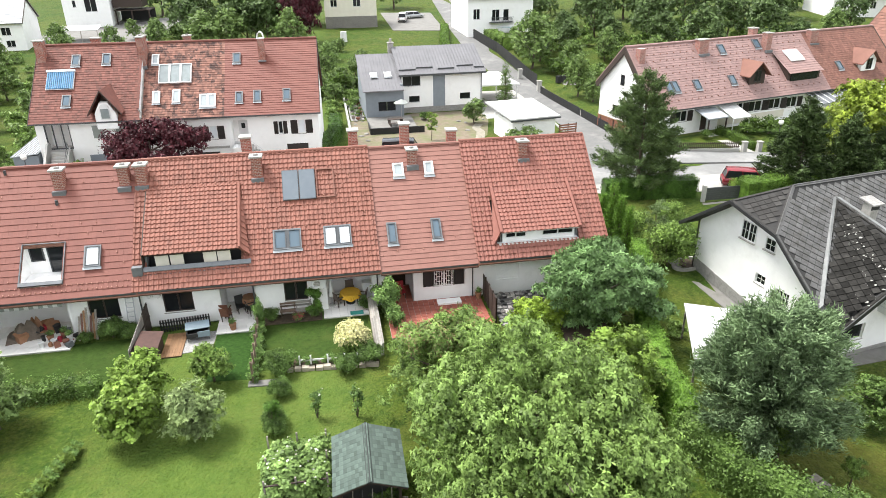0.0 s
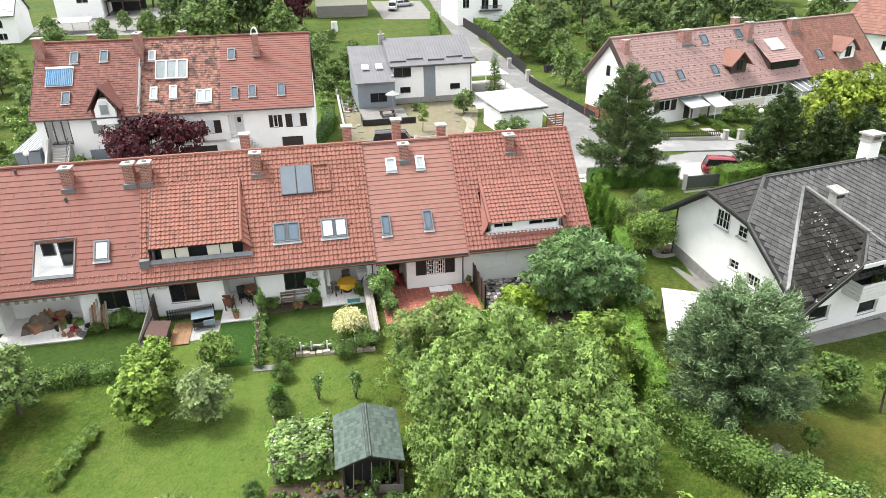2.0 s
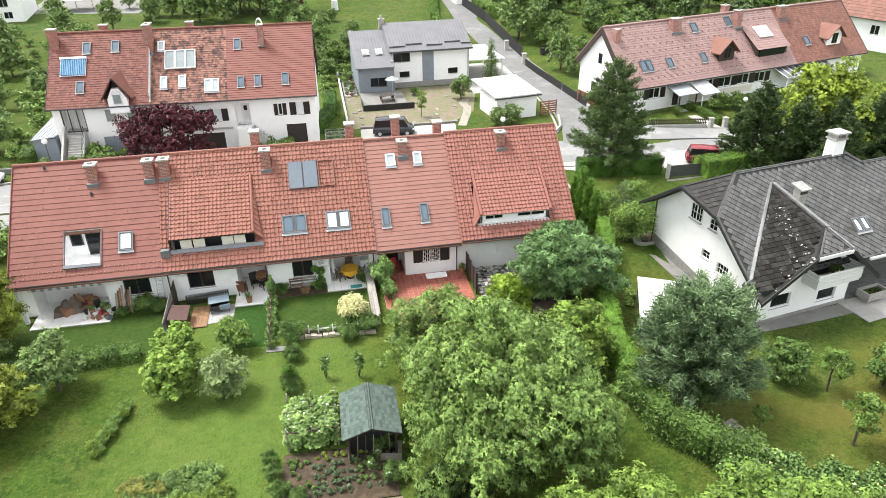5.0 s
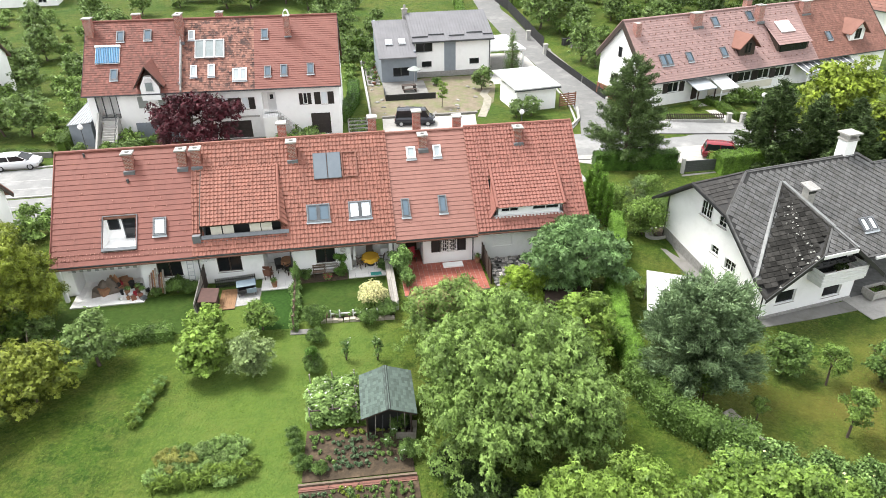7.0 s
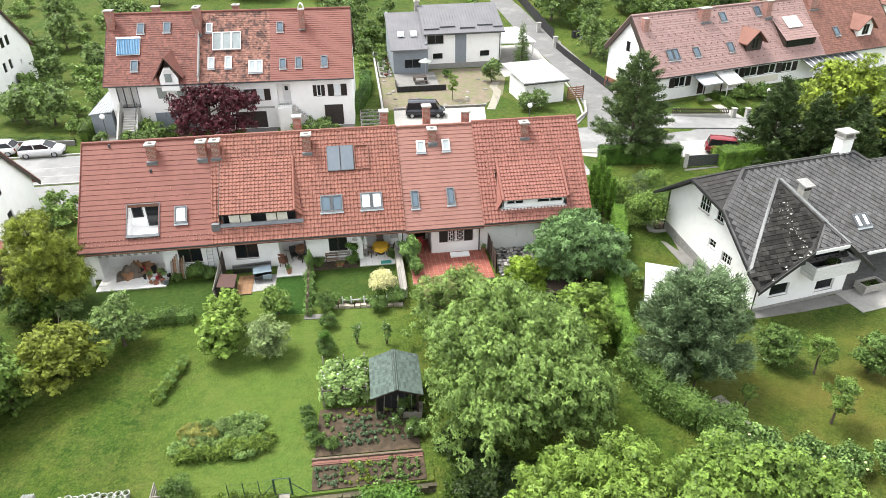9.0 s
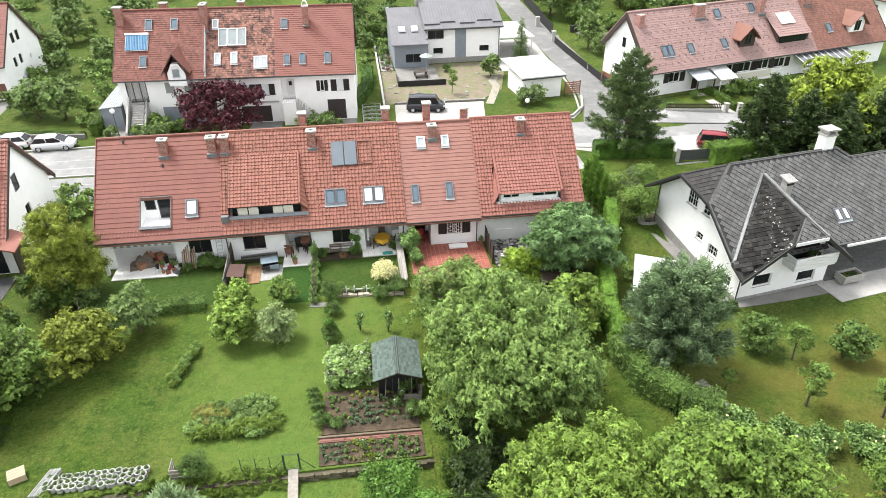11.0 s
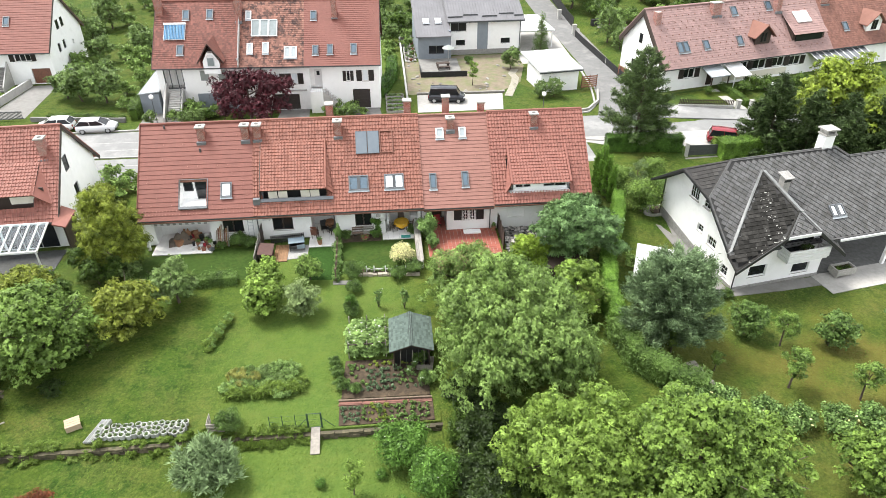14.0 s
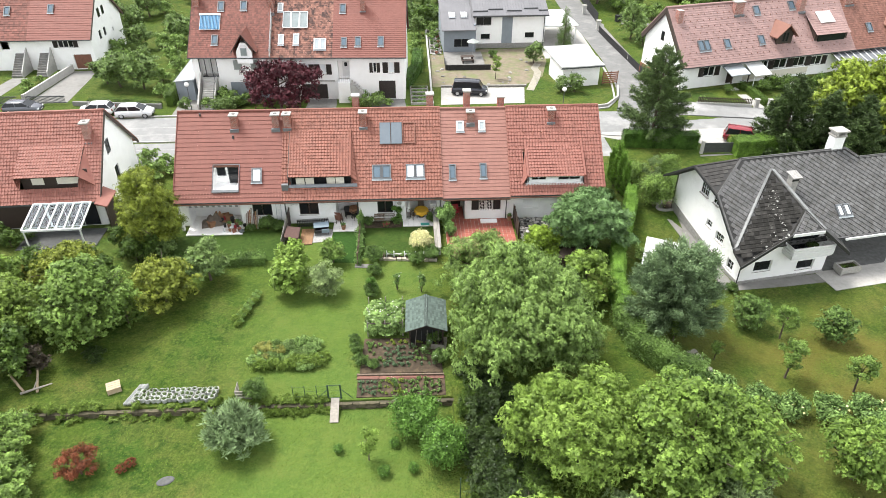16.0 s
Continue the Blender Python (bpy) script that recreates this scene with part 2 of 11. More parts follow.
L_WALNUT = leafmat("mid_green_leaf", (0.262, 0.388, 0.125), (0.155, 0.25, 0.072), 0.35)
L_LIME = leafmat("yellow_green_leaf", (0.274, 0.404, 0.095), (0.171, 0.279, 0.055), 0.3)
L_OLIVE = leafmat("olive_lime_leaf", (0.255, 0.36, 0.085), (0.15, 0.235, 0.05), 0.3)
L_WILLOW = leafmat("olive_willow_leaf", (0.296, 0.352, 0.063), (0.137, 0.187, 0.032), 0.3)
L_LIGHT = leafmat("light_green_leaf", (0.23, 0.35, 0.095), (0.115, 0.20, 0.045), 0.3)
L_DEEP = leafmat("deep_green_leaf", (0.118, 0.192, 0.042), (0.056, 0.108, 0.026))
L_GOLD = leafmat("golden_green_leaf", (0.31, 0.36, 0.07), (0.17, 0.22, 0.04))
L_SAGE = leafmat("sage_green_leaf", (0.235, 0.34, 0.13), (0.125, 0.20, 0.068))
# Leaf darkened for the shade beneath the trees; also on the balcony plant.
L_SHADE = leafmat("dark_shaded_leaf", (0.052, 0.085, 0.026), (0.028, 0.05, 0.015))
L_BLUE = leafmat("bluish_green_leaf", (0.216, 0.350, 0.161), (0.129, 0.221, 0.092), 0.3)
L_PALE = leafmat("pale_silver_leaf", (0.33, 0.43, 0.21), (0.27, 0.36, 0.165), 0.3)
L_YELLOW = leafmat("yellow_flower_head", (0.38, 0.38, 0.12), (0.27, 0.30, 0.09), 0.3)
L_SILVER = leafmat("silver_green_leaf", (0.18, 0.255, 0.115), (0.105, 0.16, 0.068), 0.3)
L_PINE = leafmat("grey_green_pine_needle", (0.138, 0.206, 0.083), (0.072, 0.112, 0.046), 0.15)
L_MID = leafmat("mid_dark_leaf", (0.165, 0.265, 0.08), (0.09, 0.16, 0.045), 0.3)
L_NEEDLE = leafmat("dark_pine_needle", (0.084, 0.129, 0.050), (0.049, 0.078, 0.033), 0.15)
L_SPRUCE = leafmat("blue_grey_needle", (0.222, 0.318, 0.186), (0.138, 0.215, 0.118), 0.15)
L_PURPLE = leafmat("dark_purple_leaf", (0.105, 0.024, 0.04), (0.05, 0.014, 0.022), 0.2)
M_SHEETROOF = mat("grimy_white_sheet", (0.56, 0.565, 0.55), (0.44, 0.445, 0.43), rough=0.6, scale=1.2, stain=(0.30, 0.30, 0.27), sscale=0.9, slo=0.55, shi=0.85)
M_PALEWOOD = mat("bleached_silver_board", (0.36, 0.335, 0.30), (0.23, 0.21, 0.185), rough=0.85, scale=6, objvar=0.25)
# Haze over the back gardens is put into these paler leaf colours.
L_FARWOOD = leafmat("hazy_dark_leaf", (0.15, 0.225, 0.095), (0.08, 0.13, 0.05))
L_FARLIGHT = leafmat("hazy_light_leaf", (0.24, 0.35, 0.13), (0.14, 0.22, 0.075))
M_SHINGLECAP = mat("dark_ridge_felt", (0.045, 0.055, 0.05), (0.03, 0.036, 0.033), rough=0.9)
M_SANDSTONE = mat("pale_sandstone", (0.50, 0.44, 0.36), (0.36, 0.31, 0.25), rough=0.95, scale=5, bump=0.4, objvar=0.3)
M_REDDARK = mat("dark_red_brown_roof", (0.10, 0.05, 0.04), (0.065, 0.034, 0.028), rough=0.85, scale=4)
M_POT = mat("stained_white_plastic", (0.42, 0.425, 0.40), (0.27, 0.28, 0.255), rough=0.7, scale=4, objvar=0.35)
L_RED = leafmat("russet_leaf", (0.27, 0.085, 0.05), (0.17, 0.055, 0.032))
L_HEDGE = leafmat("clipped_hedge_leaf", (0.17, 0.29, 0.06), (0.1, 0.19, 0.035), 0.3)
L_BRIGHTHEDGE = leafmat("fresh_hedge_leaf", (0.165, 0.295, 0.055), (0.25, 0.46, 0.08), 0.3)
L_THUJA = leafmat("thuja_spray", (0.102, 0.202, 0.043), (0.058, 0.124, 0.026))
L_CREAM = leafmat("cream_blossom", (0.705, 0.660, 0.396), (0.583, 0.550, 0.330))
L_WHITE = leafmat("white_blossom", (0.705, 0.740, 0.748), (0.583, 0.620, 0.605))
L_PINK = leafmat("pink_blossom", (0.517, 0.060, 0.132), (0.376, 0.030, 0.077))
L_VEG = leafmat("vegetable_leaf", (0.248, 0.388, 0.136), (0.131, 0.232, 0.077))
L_GRASS = leafmat("grass_blade", (0.17, 0.25, 0.05), (0.17, 0.26, 0.05))
L_TUFT = mat("lawn_tuft", (0.12, 0.175, 0.03), (0.075, 0.13, 0.018), rough=0.8, scale=0.6, detail=6.0, island=0.3, spec=0.1, leaf=0.2)
L_BEAN = leafmat("broad_pale_leaf", (0.28, 0.42, 0.15), (0.15, 0.25, 0.075))
L_PINKBUD = leafmat("pinkish_seed_cluster", (0.36, 0.27, 0.17), (0.28, 0.20, 0.12))

# ---- geometry helpers ----
RNG = np.random.default_rng(7)


def sstep(a, b, v):
    u = min(1.0, max(0.0, (v - a) / (b - a)))
    return u * u * (3 - 2 * u)


def gz(x, y):
    """Height of the ground."""
    e = sstep(36.2, 38.0, x)
    z = -1.0 * sstep(28.5, 34.0, x) * sstep(4.5 + 8.5 * e, -6.5 + 12.5 * e, y)
    if y < -19:
        low = -0.5 * (sstep(-20.9, -21.0, y) if x < 13.6 else sstep(-19, -26, y))
        z = min(z, low) if x > 13.6 else low
    z += 0.55 * sstep(43.4, 46.5, x) * sstep(23.5 + 0.2 * (x - 46), 29.0 + 0.2 * (x - 46), y)
    z += 0.062 * max(0.0, y - 66)
    return z


def link(name, verts, faces, material, parent=None, label="", m=None, smooth=False):
    me = bpy.data.meshes.new(name)
    me.from_pydata([tuple(v) for v in verts], [], faces)
    me.materials.append(material)
    if smooth:
        me.polygons.foreach_set("use_smooth", [True] * len(me.polygons))
    ob = new(name, me)
    if parent:
        ob.parent = parent
    if m is not None:
        ob.matrix_basis = m
    if label:
        ob["label"] = label
    return ob


def part(name, geo, material, parent, label="", m=None, smooth=False):
    return link(name, geo[0], geo[1], material, parent, label, m, smooth)


def empty(name, m, label, category, group="", kind=""):
    ob = new(name)
    ob.empty_display_size = 0.3
    ob.matrix_basis = m
    return tagged(ob, label, category, group, kind)


def box(x0, y0, z0, x1, y1, z1):
    v = [(x0, y0, z0), (x1, y0, z0), (x1, y1, z0), (x0, y1, z0), (x0, y0, z1), (x1, y0, z1), (x1, y1, z1), (x0, y1, z1)]
    f = [(0, 3, 2, 1), (4, 5, 6, 7), (0, 1, 5, 4), (1, 2, 6, 5), (2, 3, 7, 6), (3, 0, 4, 7)]
    return v, f


def merge(*gs):
    v, f = [], []
    for g in gs:
        o = len(v)
        v += list(g[0])
        f += [tuple(i + o for i in q) for q in g[1]]
    return v, f


def moved(g, m):
    return [tuple(m @ Vector(p)) for p in g[0]], g[1]


def cyl(p0, p1, r0, r1=None, n=10):
    r1 = r0 if r1 is None else r1
    a, b = Vector(p0), Vector(p1)
    q = (b - a).to_track_quat("Z", "Y").to_matrix()
    v, f = [], []
    for c, r in ((a, r0), (b, r1)):
        for i in range(n):
            t = 2 * math.pi * i / n
            v.append(tuple(c + q @ Vector((r * math.cos(t), r * math.sin(t), 0))))
    f = [(i, (i + 1) % n, n + (i + 1) % n, n + i) for i in range(n)] + [tuple(range(n - 1, -1, -1)), tuple(range(n, 2 * n))]
    return v, f


def prism(pts, d):
    """A polygon of 3D points pushed by the vector d."""
    n = len(pts)
    d = Vector(d)
    v = [tuple(p) for p in pts] + [tuple(Vector(p) + d) for p in pts]
    return v, [tuple(range(n - 1, -1, -1)), tuple(range(n, 2 * n))] + [(i, (i + 1) % n, n + (i + 1) % n, n + i) for i in range(n)]


def sphere(c, r, nu=12, nv=8, sq=(1, 1, 1)):
    v, f = [], []
    for j in range(nv + 1):
        a = math.pi * j / nv
        for i in range(nu):
            t = 2 * math.pi * i / nu
            v.append((c[0] + r * sq[0] * math.sin(a) * math.cos(t), c[1] + r * sq[1] * math.sin(a) * math.sin(t), c[2] + r * sq[2] * math.cos(a)))
    for j in range(nv):
        for i in range(nu):
            f.append((j * nu + i, (j + 1) * nu + i, (j + 1) * nu + (i + 1) % nu, j * nu + (i + 1) % nu))
    return v, f


def holed(w0, w1, h0, h1, t, holes):
    """A panel in x (w0..w1) and z (h0..h1), t thick towards +y, with rectangular holes (x0, z0, x1, z1) through it."""
    xs = sorted({w0, w1, *[c for h in holes for c in (h[0], h[2]) if w0 < c < w1]})
    zs = sorted({h0, h1, *[c for h in holes for c in (h[1], h[3]) if h0 < c < h1]})

    def solid(i, j):
        if not (0 <= i < len(xs) - 1 and 0 <= j < len(zs) - 1):
            return False
        cx, cz = (xs[i] + xs[i + 1]) / 2, (zs[j] + zs[j + 1]) / 2
        return not any(h[0] < cx < h[2] and h[1] < cz < h[3] for h in holes)

    idx, v, f = {}, [], []

    def vi(i, j, k):
        if (i, j, k) not in idx:
            idx[i, j, k] = len(v)
            v.append((xs[i], t * k, zs[j]))
        return idx[i, j, k]

    for i in range(len(xs) - 1):
        for j in range(len(zs) - 1):
            if not solid(i, j):
                continue
            f.append((vi(i, j, 0), vi(i + 1, j, 0), vi(i + 1, j + 1, 0), vi(i, j + 1, 0)))
            f.append((vi(i, j, 1), vi(i, j + 1, 1), vi(i + 1, j + 1, 1), vi(i + 1, j, 1)))
            if not solid(i - 1, j):
                f.append((vi(i, j, 0), vi(i, j + 1, 0), vi(i, j + 1, 1), vi(i, j, 1)))
            if not solid(i + 1, j):
                f.append((vi(i + 1, j, 0), vi(i + 1, j, 1), vi(i + 1, j + 1, 1), vi(i + 1, j + 1, 0)))
            if not solid(i, j - 1):
                f.append((vi(i, j, 0), vi(i, j, 1), vi(i + 1, j, 1), vi(i + 1, j, 0)))
            if not solid(i, j + 1):
                f.append((vi(i, j + 1, 0), vi(i + 1, j + 1, 0), vi(i + 1, j + 1, 1), vi(i, j + 1, 1)))
    return v, f


def ring(x0, z0, x1, z1, b, y0, y1):
    """A rectangular border of breadth b in the xz plane, from y0 to y1."""
    g = holed(x0, x1, z0, z1, y1 - y0, [(x0 + b, z0 + b, x1 - b, z1 - b)])
    return [(p[0], p[1] + y0, p[2]) for p in g[0]], g[1]


def tilefield(w, length, tw, tl, wavy, skip=(), amp=0.055, mitre=None):
    """Roof tiles in local x (along the eave) and y (up the slope), z off the roof; each tile is its own island.
    skip: rectangles (x0, y0, x1, y1) left free. mitre(x, y): whether a tile stands there."""
    nx, ny = max(1, round(w / tw)), max(1, math.ceil(length / tl))
    tw = w / nx
    if wavy:
        prof = [(0.0, 0.25), (0.16, 1.0), (0.36, 1.0), (0.52, 0.25), (0.76, 0.0), (1.0, 0.25)]
    else:
        prof = [(0.0, 0.25), (0.05, 0.0), (0.5, 0.06), (0.95, 0.0), (1.0, 0.25)]
    k = len(prof)
    step = 0.06 if wavy else 0.034
    v, f = [], []
    for j in range(ny):
        y0, y1 = j * tl, min((j + 1) * tl, length) + 0.03
        for i in range(nx):
            cx, cy = (i + 0.5) * tw, (j + 0.5) * tl
            if any(s[0] < cx < s[2] and s[1] < cy < s[3] for s in skip) or (mitre and not mitre(cx, cy)):
                continue
            o = len(v)
            jig = RNG.uniform(-0.006, 0.006)
            for px, pz in prof:
                v.append((i * tw + px * tw, y0 - 0.02, pz * amp + step + jig))
            for px, pz in prof:
                v.append((i * tw + px * tw, y1, pz * amp + 0.0 + jig))
            for px, pz in prof:
                v.append((i * tw + px * tw, y0 - 0.02, pz * amp - 0.004))
            for q in range(k - 1):
                f.append((o + q, o + q + 1, o + k + q + 1, o + k + q))
                f.append((o + 2 * k + q, o + 2 * k + q + 1, o + q + 1, o + q))
    return v, f


def ridge_tube(w, r=0.13, step=0.38, n=8):
    """A run of overlapping ridge tiles as one swept piece along x."""
    v, f = [], []
    xs = []
    k = 0
    while k * step < w:
        xs += [(k * step, r), (min(w, (k + 1) * step - 0.02), r * 0.86)]
        k += 1
    for x, rr in xs:
        for i in range(n):
            t = 2 * math.pi * i / n
            v.append((x, rr * math.cos(t), rr * math.sin(t)))
    for j in range(len(xs) - 1):
        f += [(j * n + i, j * n + (i + 1) % n, (j + 1) * n + (i + 1) % n, (j + 1) * n + i) for i in range(n)]
    f += [tuple(range(n)), tuple(range(len(v) - 1, len(v) - n - 1, -1))]
    return v, f


def frame_of(origin, xdir, ydir):
    """The pose with that origin, x along xdir, y along ydir as nearly as can be."""
    x = Vector(xdir).normalized()
    z = x.cross(Vector(ydir)).normalized()
    y = z.cross(x)
    return Matrix(((x[0], y[0], z[0], origin[0]), (x[1], y[1], z[1], origin[1]), (x[2], y[2], z[2], origin[2]), (0, 0, 0, 1)))


def panel_of(origin, xdir, zdir):
    """The pose with that origin, x along xdir and z along zdir as nearly as can be: for panels made by holed()."""
    x = Vector(xdir).normalized()
    y = Vector(zdir).cross(x).normalized()
    z = x.cross(y)
    return Matrix(((x[0], y[0], z[0], origin[0]), (x[1], y[1], z[1], origin[1]), (x[2], y[2], z[2], origin[2]), (0, 0, 0, 1)))


def window(parent, m, w, h, leaves=1, fm=None, shutters=None, sill=True, blind=None, bars=False, label=""):
    """A window in the xz plane (x right, z up, y inwards), its lower left corner at m."""
    fm = fm or M_WHITEPL
    win = part("window", merge(ring(0, 0, w, h, 0.06, 0.02, 0.10), *[box(w * k / leaves - 0.035, 0.03, 0.06, w * k / leaves + 0.035, 0.09, h - 0.06) for k in range(1, leaves)]), fm, parent, label, m)
    for k in range(leaves):
        a, b = w * k / leaves + 0.05, w * (k + 1) / leaves - 0.05
        part("pane", box(a, 0.055, 0.055, b, 0.065, h - 0.055), M_DARKGLASS if blind is None else blind, win)
        if bars:
            part("glazing_bar", merge(box((a + b) / 2 - 0.015, 0.035, 0.06, (a + b) / 2 + 0.015, 0.053, h - 0.06), box(a, 0.037, h / 2 - 0.015, b, 0.051, h / 2 + 0.015)), fm, win)
    if sill:
        part("sill", box(-0.06, -0.10, -0.06, w + 0.06, 0.04, -0.005), M_CAP, win)
    if shutters:
        for x in (-0.04 - w / leaves * 0.95, w + 0.04):
            sw = w / leaves * 0.95
            zz = np.arange(0.08, h - 0.12, 0.08)
            prof = [(x, -0.085, 0.0), (x, -0.135, 0.0)] + [p for z in zz for p in ((x, -0.135, z), (x, -0.1, z + 0.01), (x, -0.135, z + 0.06))] + [(x, -0.135, h), (x, -0.085, h)]
            part("shutter", prism(prof, (sw, 0, 0)), shutters, win)
    return win


def skylight(parent, m, w, h, pane=None, leaves=1, rim=None):
    """A roof window lying on the slope: x along the eave, y up the slope, z off the roof."""
    rim = rim or M_LEAD
    m = m @ pose(0, 0, 0.075)
    sk = part("skylight", merge(moved(ring(0, 0, w, h, 0.08, -0.13, -0.0), Matrix(((1, 0, 0, 0), (0, 0, 1, 0), (0, -1, 0, 0), (0, 0, 0, 1))))), rim, parent, "", m)
    for k in range(leaves):
        a, b = w * k / leaves, w * (k + 1) / leaves
        ps = part("sash", moved(ring(a + 0.07, 0.07, b - 0.07, h - 0.07, 0.05, -0.15, -0.06), Matrix(((1, 0, 0, 0), (0, 0, 1, 0), (0, -1, 0, 0), (0, 0, 0, 1)))), M_WHITEPL if rim is not M_LEAD else M_METAL, sk)
        part("pane", box(a + 0.10, 0.10, 0.07, b - 0.10, h - 0.10, 0.085), pane or M_SKYPANE, sk)
    for k in range(1, leaves):
        part("mullion", box(w * k / leaves - 0.1, 0.05, -0.05, w * k / leaves + 0.1, h - 0.05, 0.12), M_METAL if rim is M_LEAD else M_WHITEPL, sk)
    part("apron_flashing", box(-0.05, -0.16, 0.03, w + 0.05, 0.0, 0.055), M_SHEETMETAL, sk)
    return sk


M_SKYPANE = mat("roof_window_glass", (0.10, 0.15, 0.19), (0.08, 0.12, 0.155), rough=0.06, scale=0.6, spec=0.7)


def chimney(parent, x, y, zb, zt, w=0.62, d=0.62, cap=True, cowl=True, skin=None):
    """A chimney of brick courses with a mortar core, a concrete cap and a cowl, in the house's own metres."""
    ch = part("chimney", box(x - w / 2 + 0.012, y - d / 2 + 0.012, zb, x + w / 2 - 0.012, y + d / 2 - 0.012, zt), M_MORTAR, parent, "brick chimney")
    v, f = [], []
    z, row = zb, 0
    while z < zt - 0.05:
        n = 3
        off = 0.5 if row % 2 else 0.0
        for (ax, ay), (bx, by) in (((x - w / 2, y - d / 2), (x + w / 2, y - d / 2)), ((x + w / 2, y - d / 2), (x + w / 2, y + d / 2)), ((x + w / 2, y + d / 2), (x - w / 2, y + d / 2)), ((x - w / 2, y + d / 2), (x - w / 2, y - d / 2))):
            for k in range(n + (1 if off else 0)):
                t0, t1 = max(0, (k - off) / n), min(1, (k + 1 - off) / n)
                px, py, qx, qy = ax + (bx - ax) * t0, ay + (by - ay) * t0, ax + (bx - ax) * t1, ay + (by - ay) * t1
                ux, uy = (bx - ax) / w, (by - ay) / w
                g = 0.013
                nx, ny = uy, -ux
                c = [(px + ux * g, py + uy * g), (qx - ux * g, qy - uy * g)]
                o = len(v)
                for cx, cy in c:
                    v += [(cx, cy, z + g), (cx, cy, z + 0.10 - g), (cx - nx * 0.02, cy - ny * 0.02, z + g), (cx - nx * 0.02, cy - ny * 0.02, z + 0.10 - g)]
                f += [(o, o + 4, o + 5, o + 1), (o + 1, o + 5, o + 7, o + 3), (o, o + 1, o + 3, o + 2), (o + 4, o + 6, o + 7, o + 5)]
        z += 0.10
        row += 1
    part("brickwork", (v, f), skin or M_BRICKI, ch)
    part("flashing", box(x - w / 2 - 0.07, y - d / 2 - 0.30, zb, x + w / 2 + 0.07, y - d / 2 + 0.02, zb + 0.10 + (0.18 if cap else 0)), M_LEAD, ch)
    if cap:
        part("cap", merge(box(x - w / 2 - 0.09, y - d / 2 - 0.09, zt, x + w / 2 + 0.09, y + d / 2 + 0.09, zt + 0.10)), M_CAP, ch)
    if cowl:
        part("cowl", merge(cyl((x, y, zt + 0.10), (x, y, zt + 0.19), 0.16, 0.14, 12), cyl((x, y, zt + 0.19), (x, y, zt + 0.205), 0.09, 0.09, 10)), M_PLINTH, ch)
    return ch


M_BRICKI = mat("red_brick_face", (0.36, 0.13, 0.09), (0.24, 0.085, 0.06), rough=0.85, scale=3, island=0.25)

M_ROSEBRICK = mat("rose_brick_face", (0.42, 0.20, 0.16), (0.34, 0.15, 0.12), rough=0.85, scale=3, island=0.2)


# ---- plants ----
def cloud(seed, centres, radii, n, size, up=0.4, aspect=0.5, flat=1.0, shell=0.55, droop=0.0):
    """Leaves as small folded quads on and in spheres: vertex array and count of leaves."""
    r = np.random.default_rng(seed)
    c = np.asarray(centres, float)
    rad = np.asarray(radii, float)
    pick = r.choice(len(c), n, p=rad ** 2 / (rad ** 2).sum())
    d = r.normal(size=(n, 3))
    d /= np.linalg.norm(d, axis=1)[:, None]
    d[:, 2] = np.where(d[:, 2] < -0.3, -d[:, 2] * 0.6, d[:, 2])
    rr = rad[pick] * (shell + (1 - shell) * r.random(n) ** 0.6) * r.uniform(0.62, 1.32, n)
    p = c[pick] + d * rr[:, None] * np.array([1, 1, flat])
    nrm = d + r.normal(scale=0.55, size=(n, 3)) + np.array([0, 0, up])
    nrm /= np.linalg.norm(nrm, axis=1)[:, None]
    t = r.normal(size=(n, 3)) + np.array([0, 0, -droop])
    t -= nrm * (t * nrm).sum(1)[:, None]
    t /= np.linalg.norm(t, axis=1)[:, None]
    s = np.cross(nrm, t)
    L = size * r.uniform(0.7, 1.35, n)[:, None]
    W = L * aspect
    v = np.stack([p - t * L / 2, p + s * W / 2 + nrm * L * 0.08, p + t * L / 2 - nrm * L * 0.1, p - s * W / 2 + nrm * L * 0.08], 1)
    return v.reshape(-1, 3)


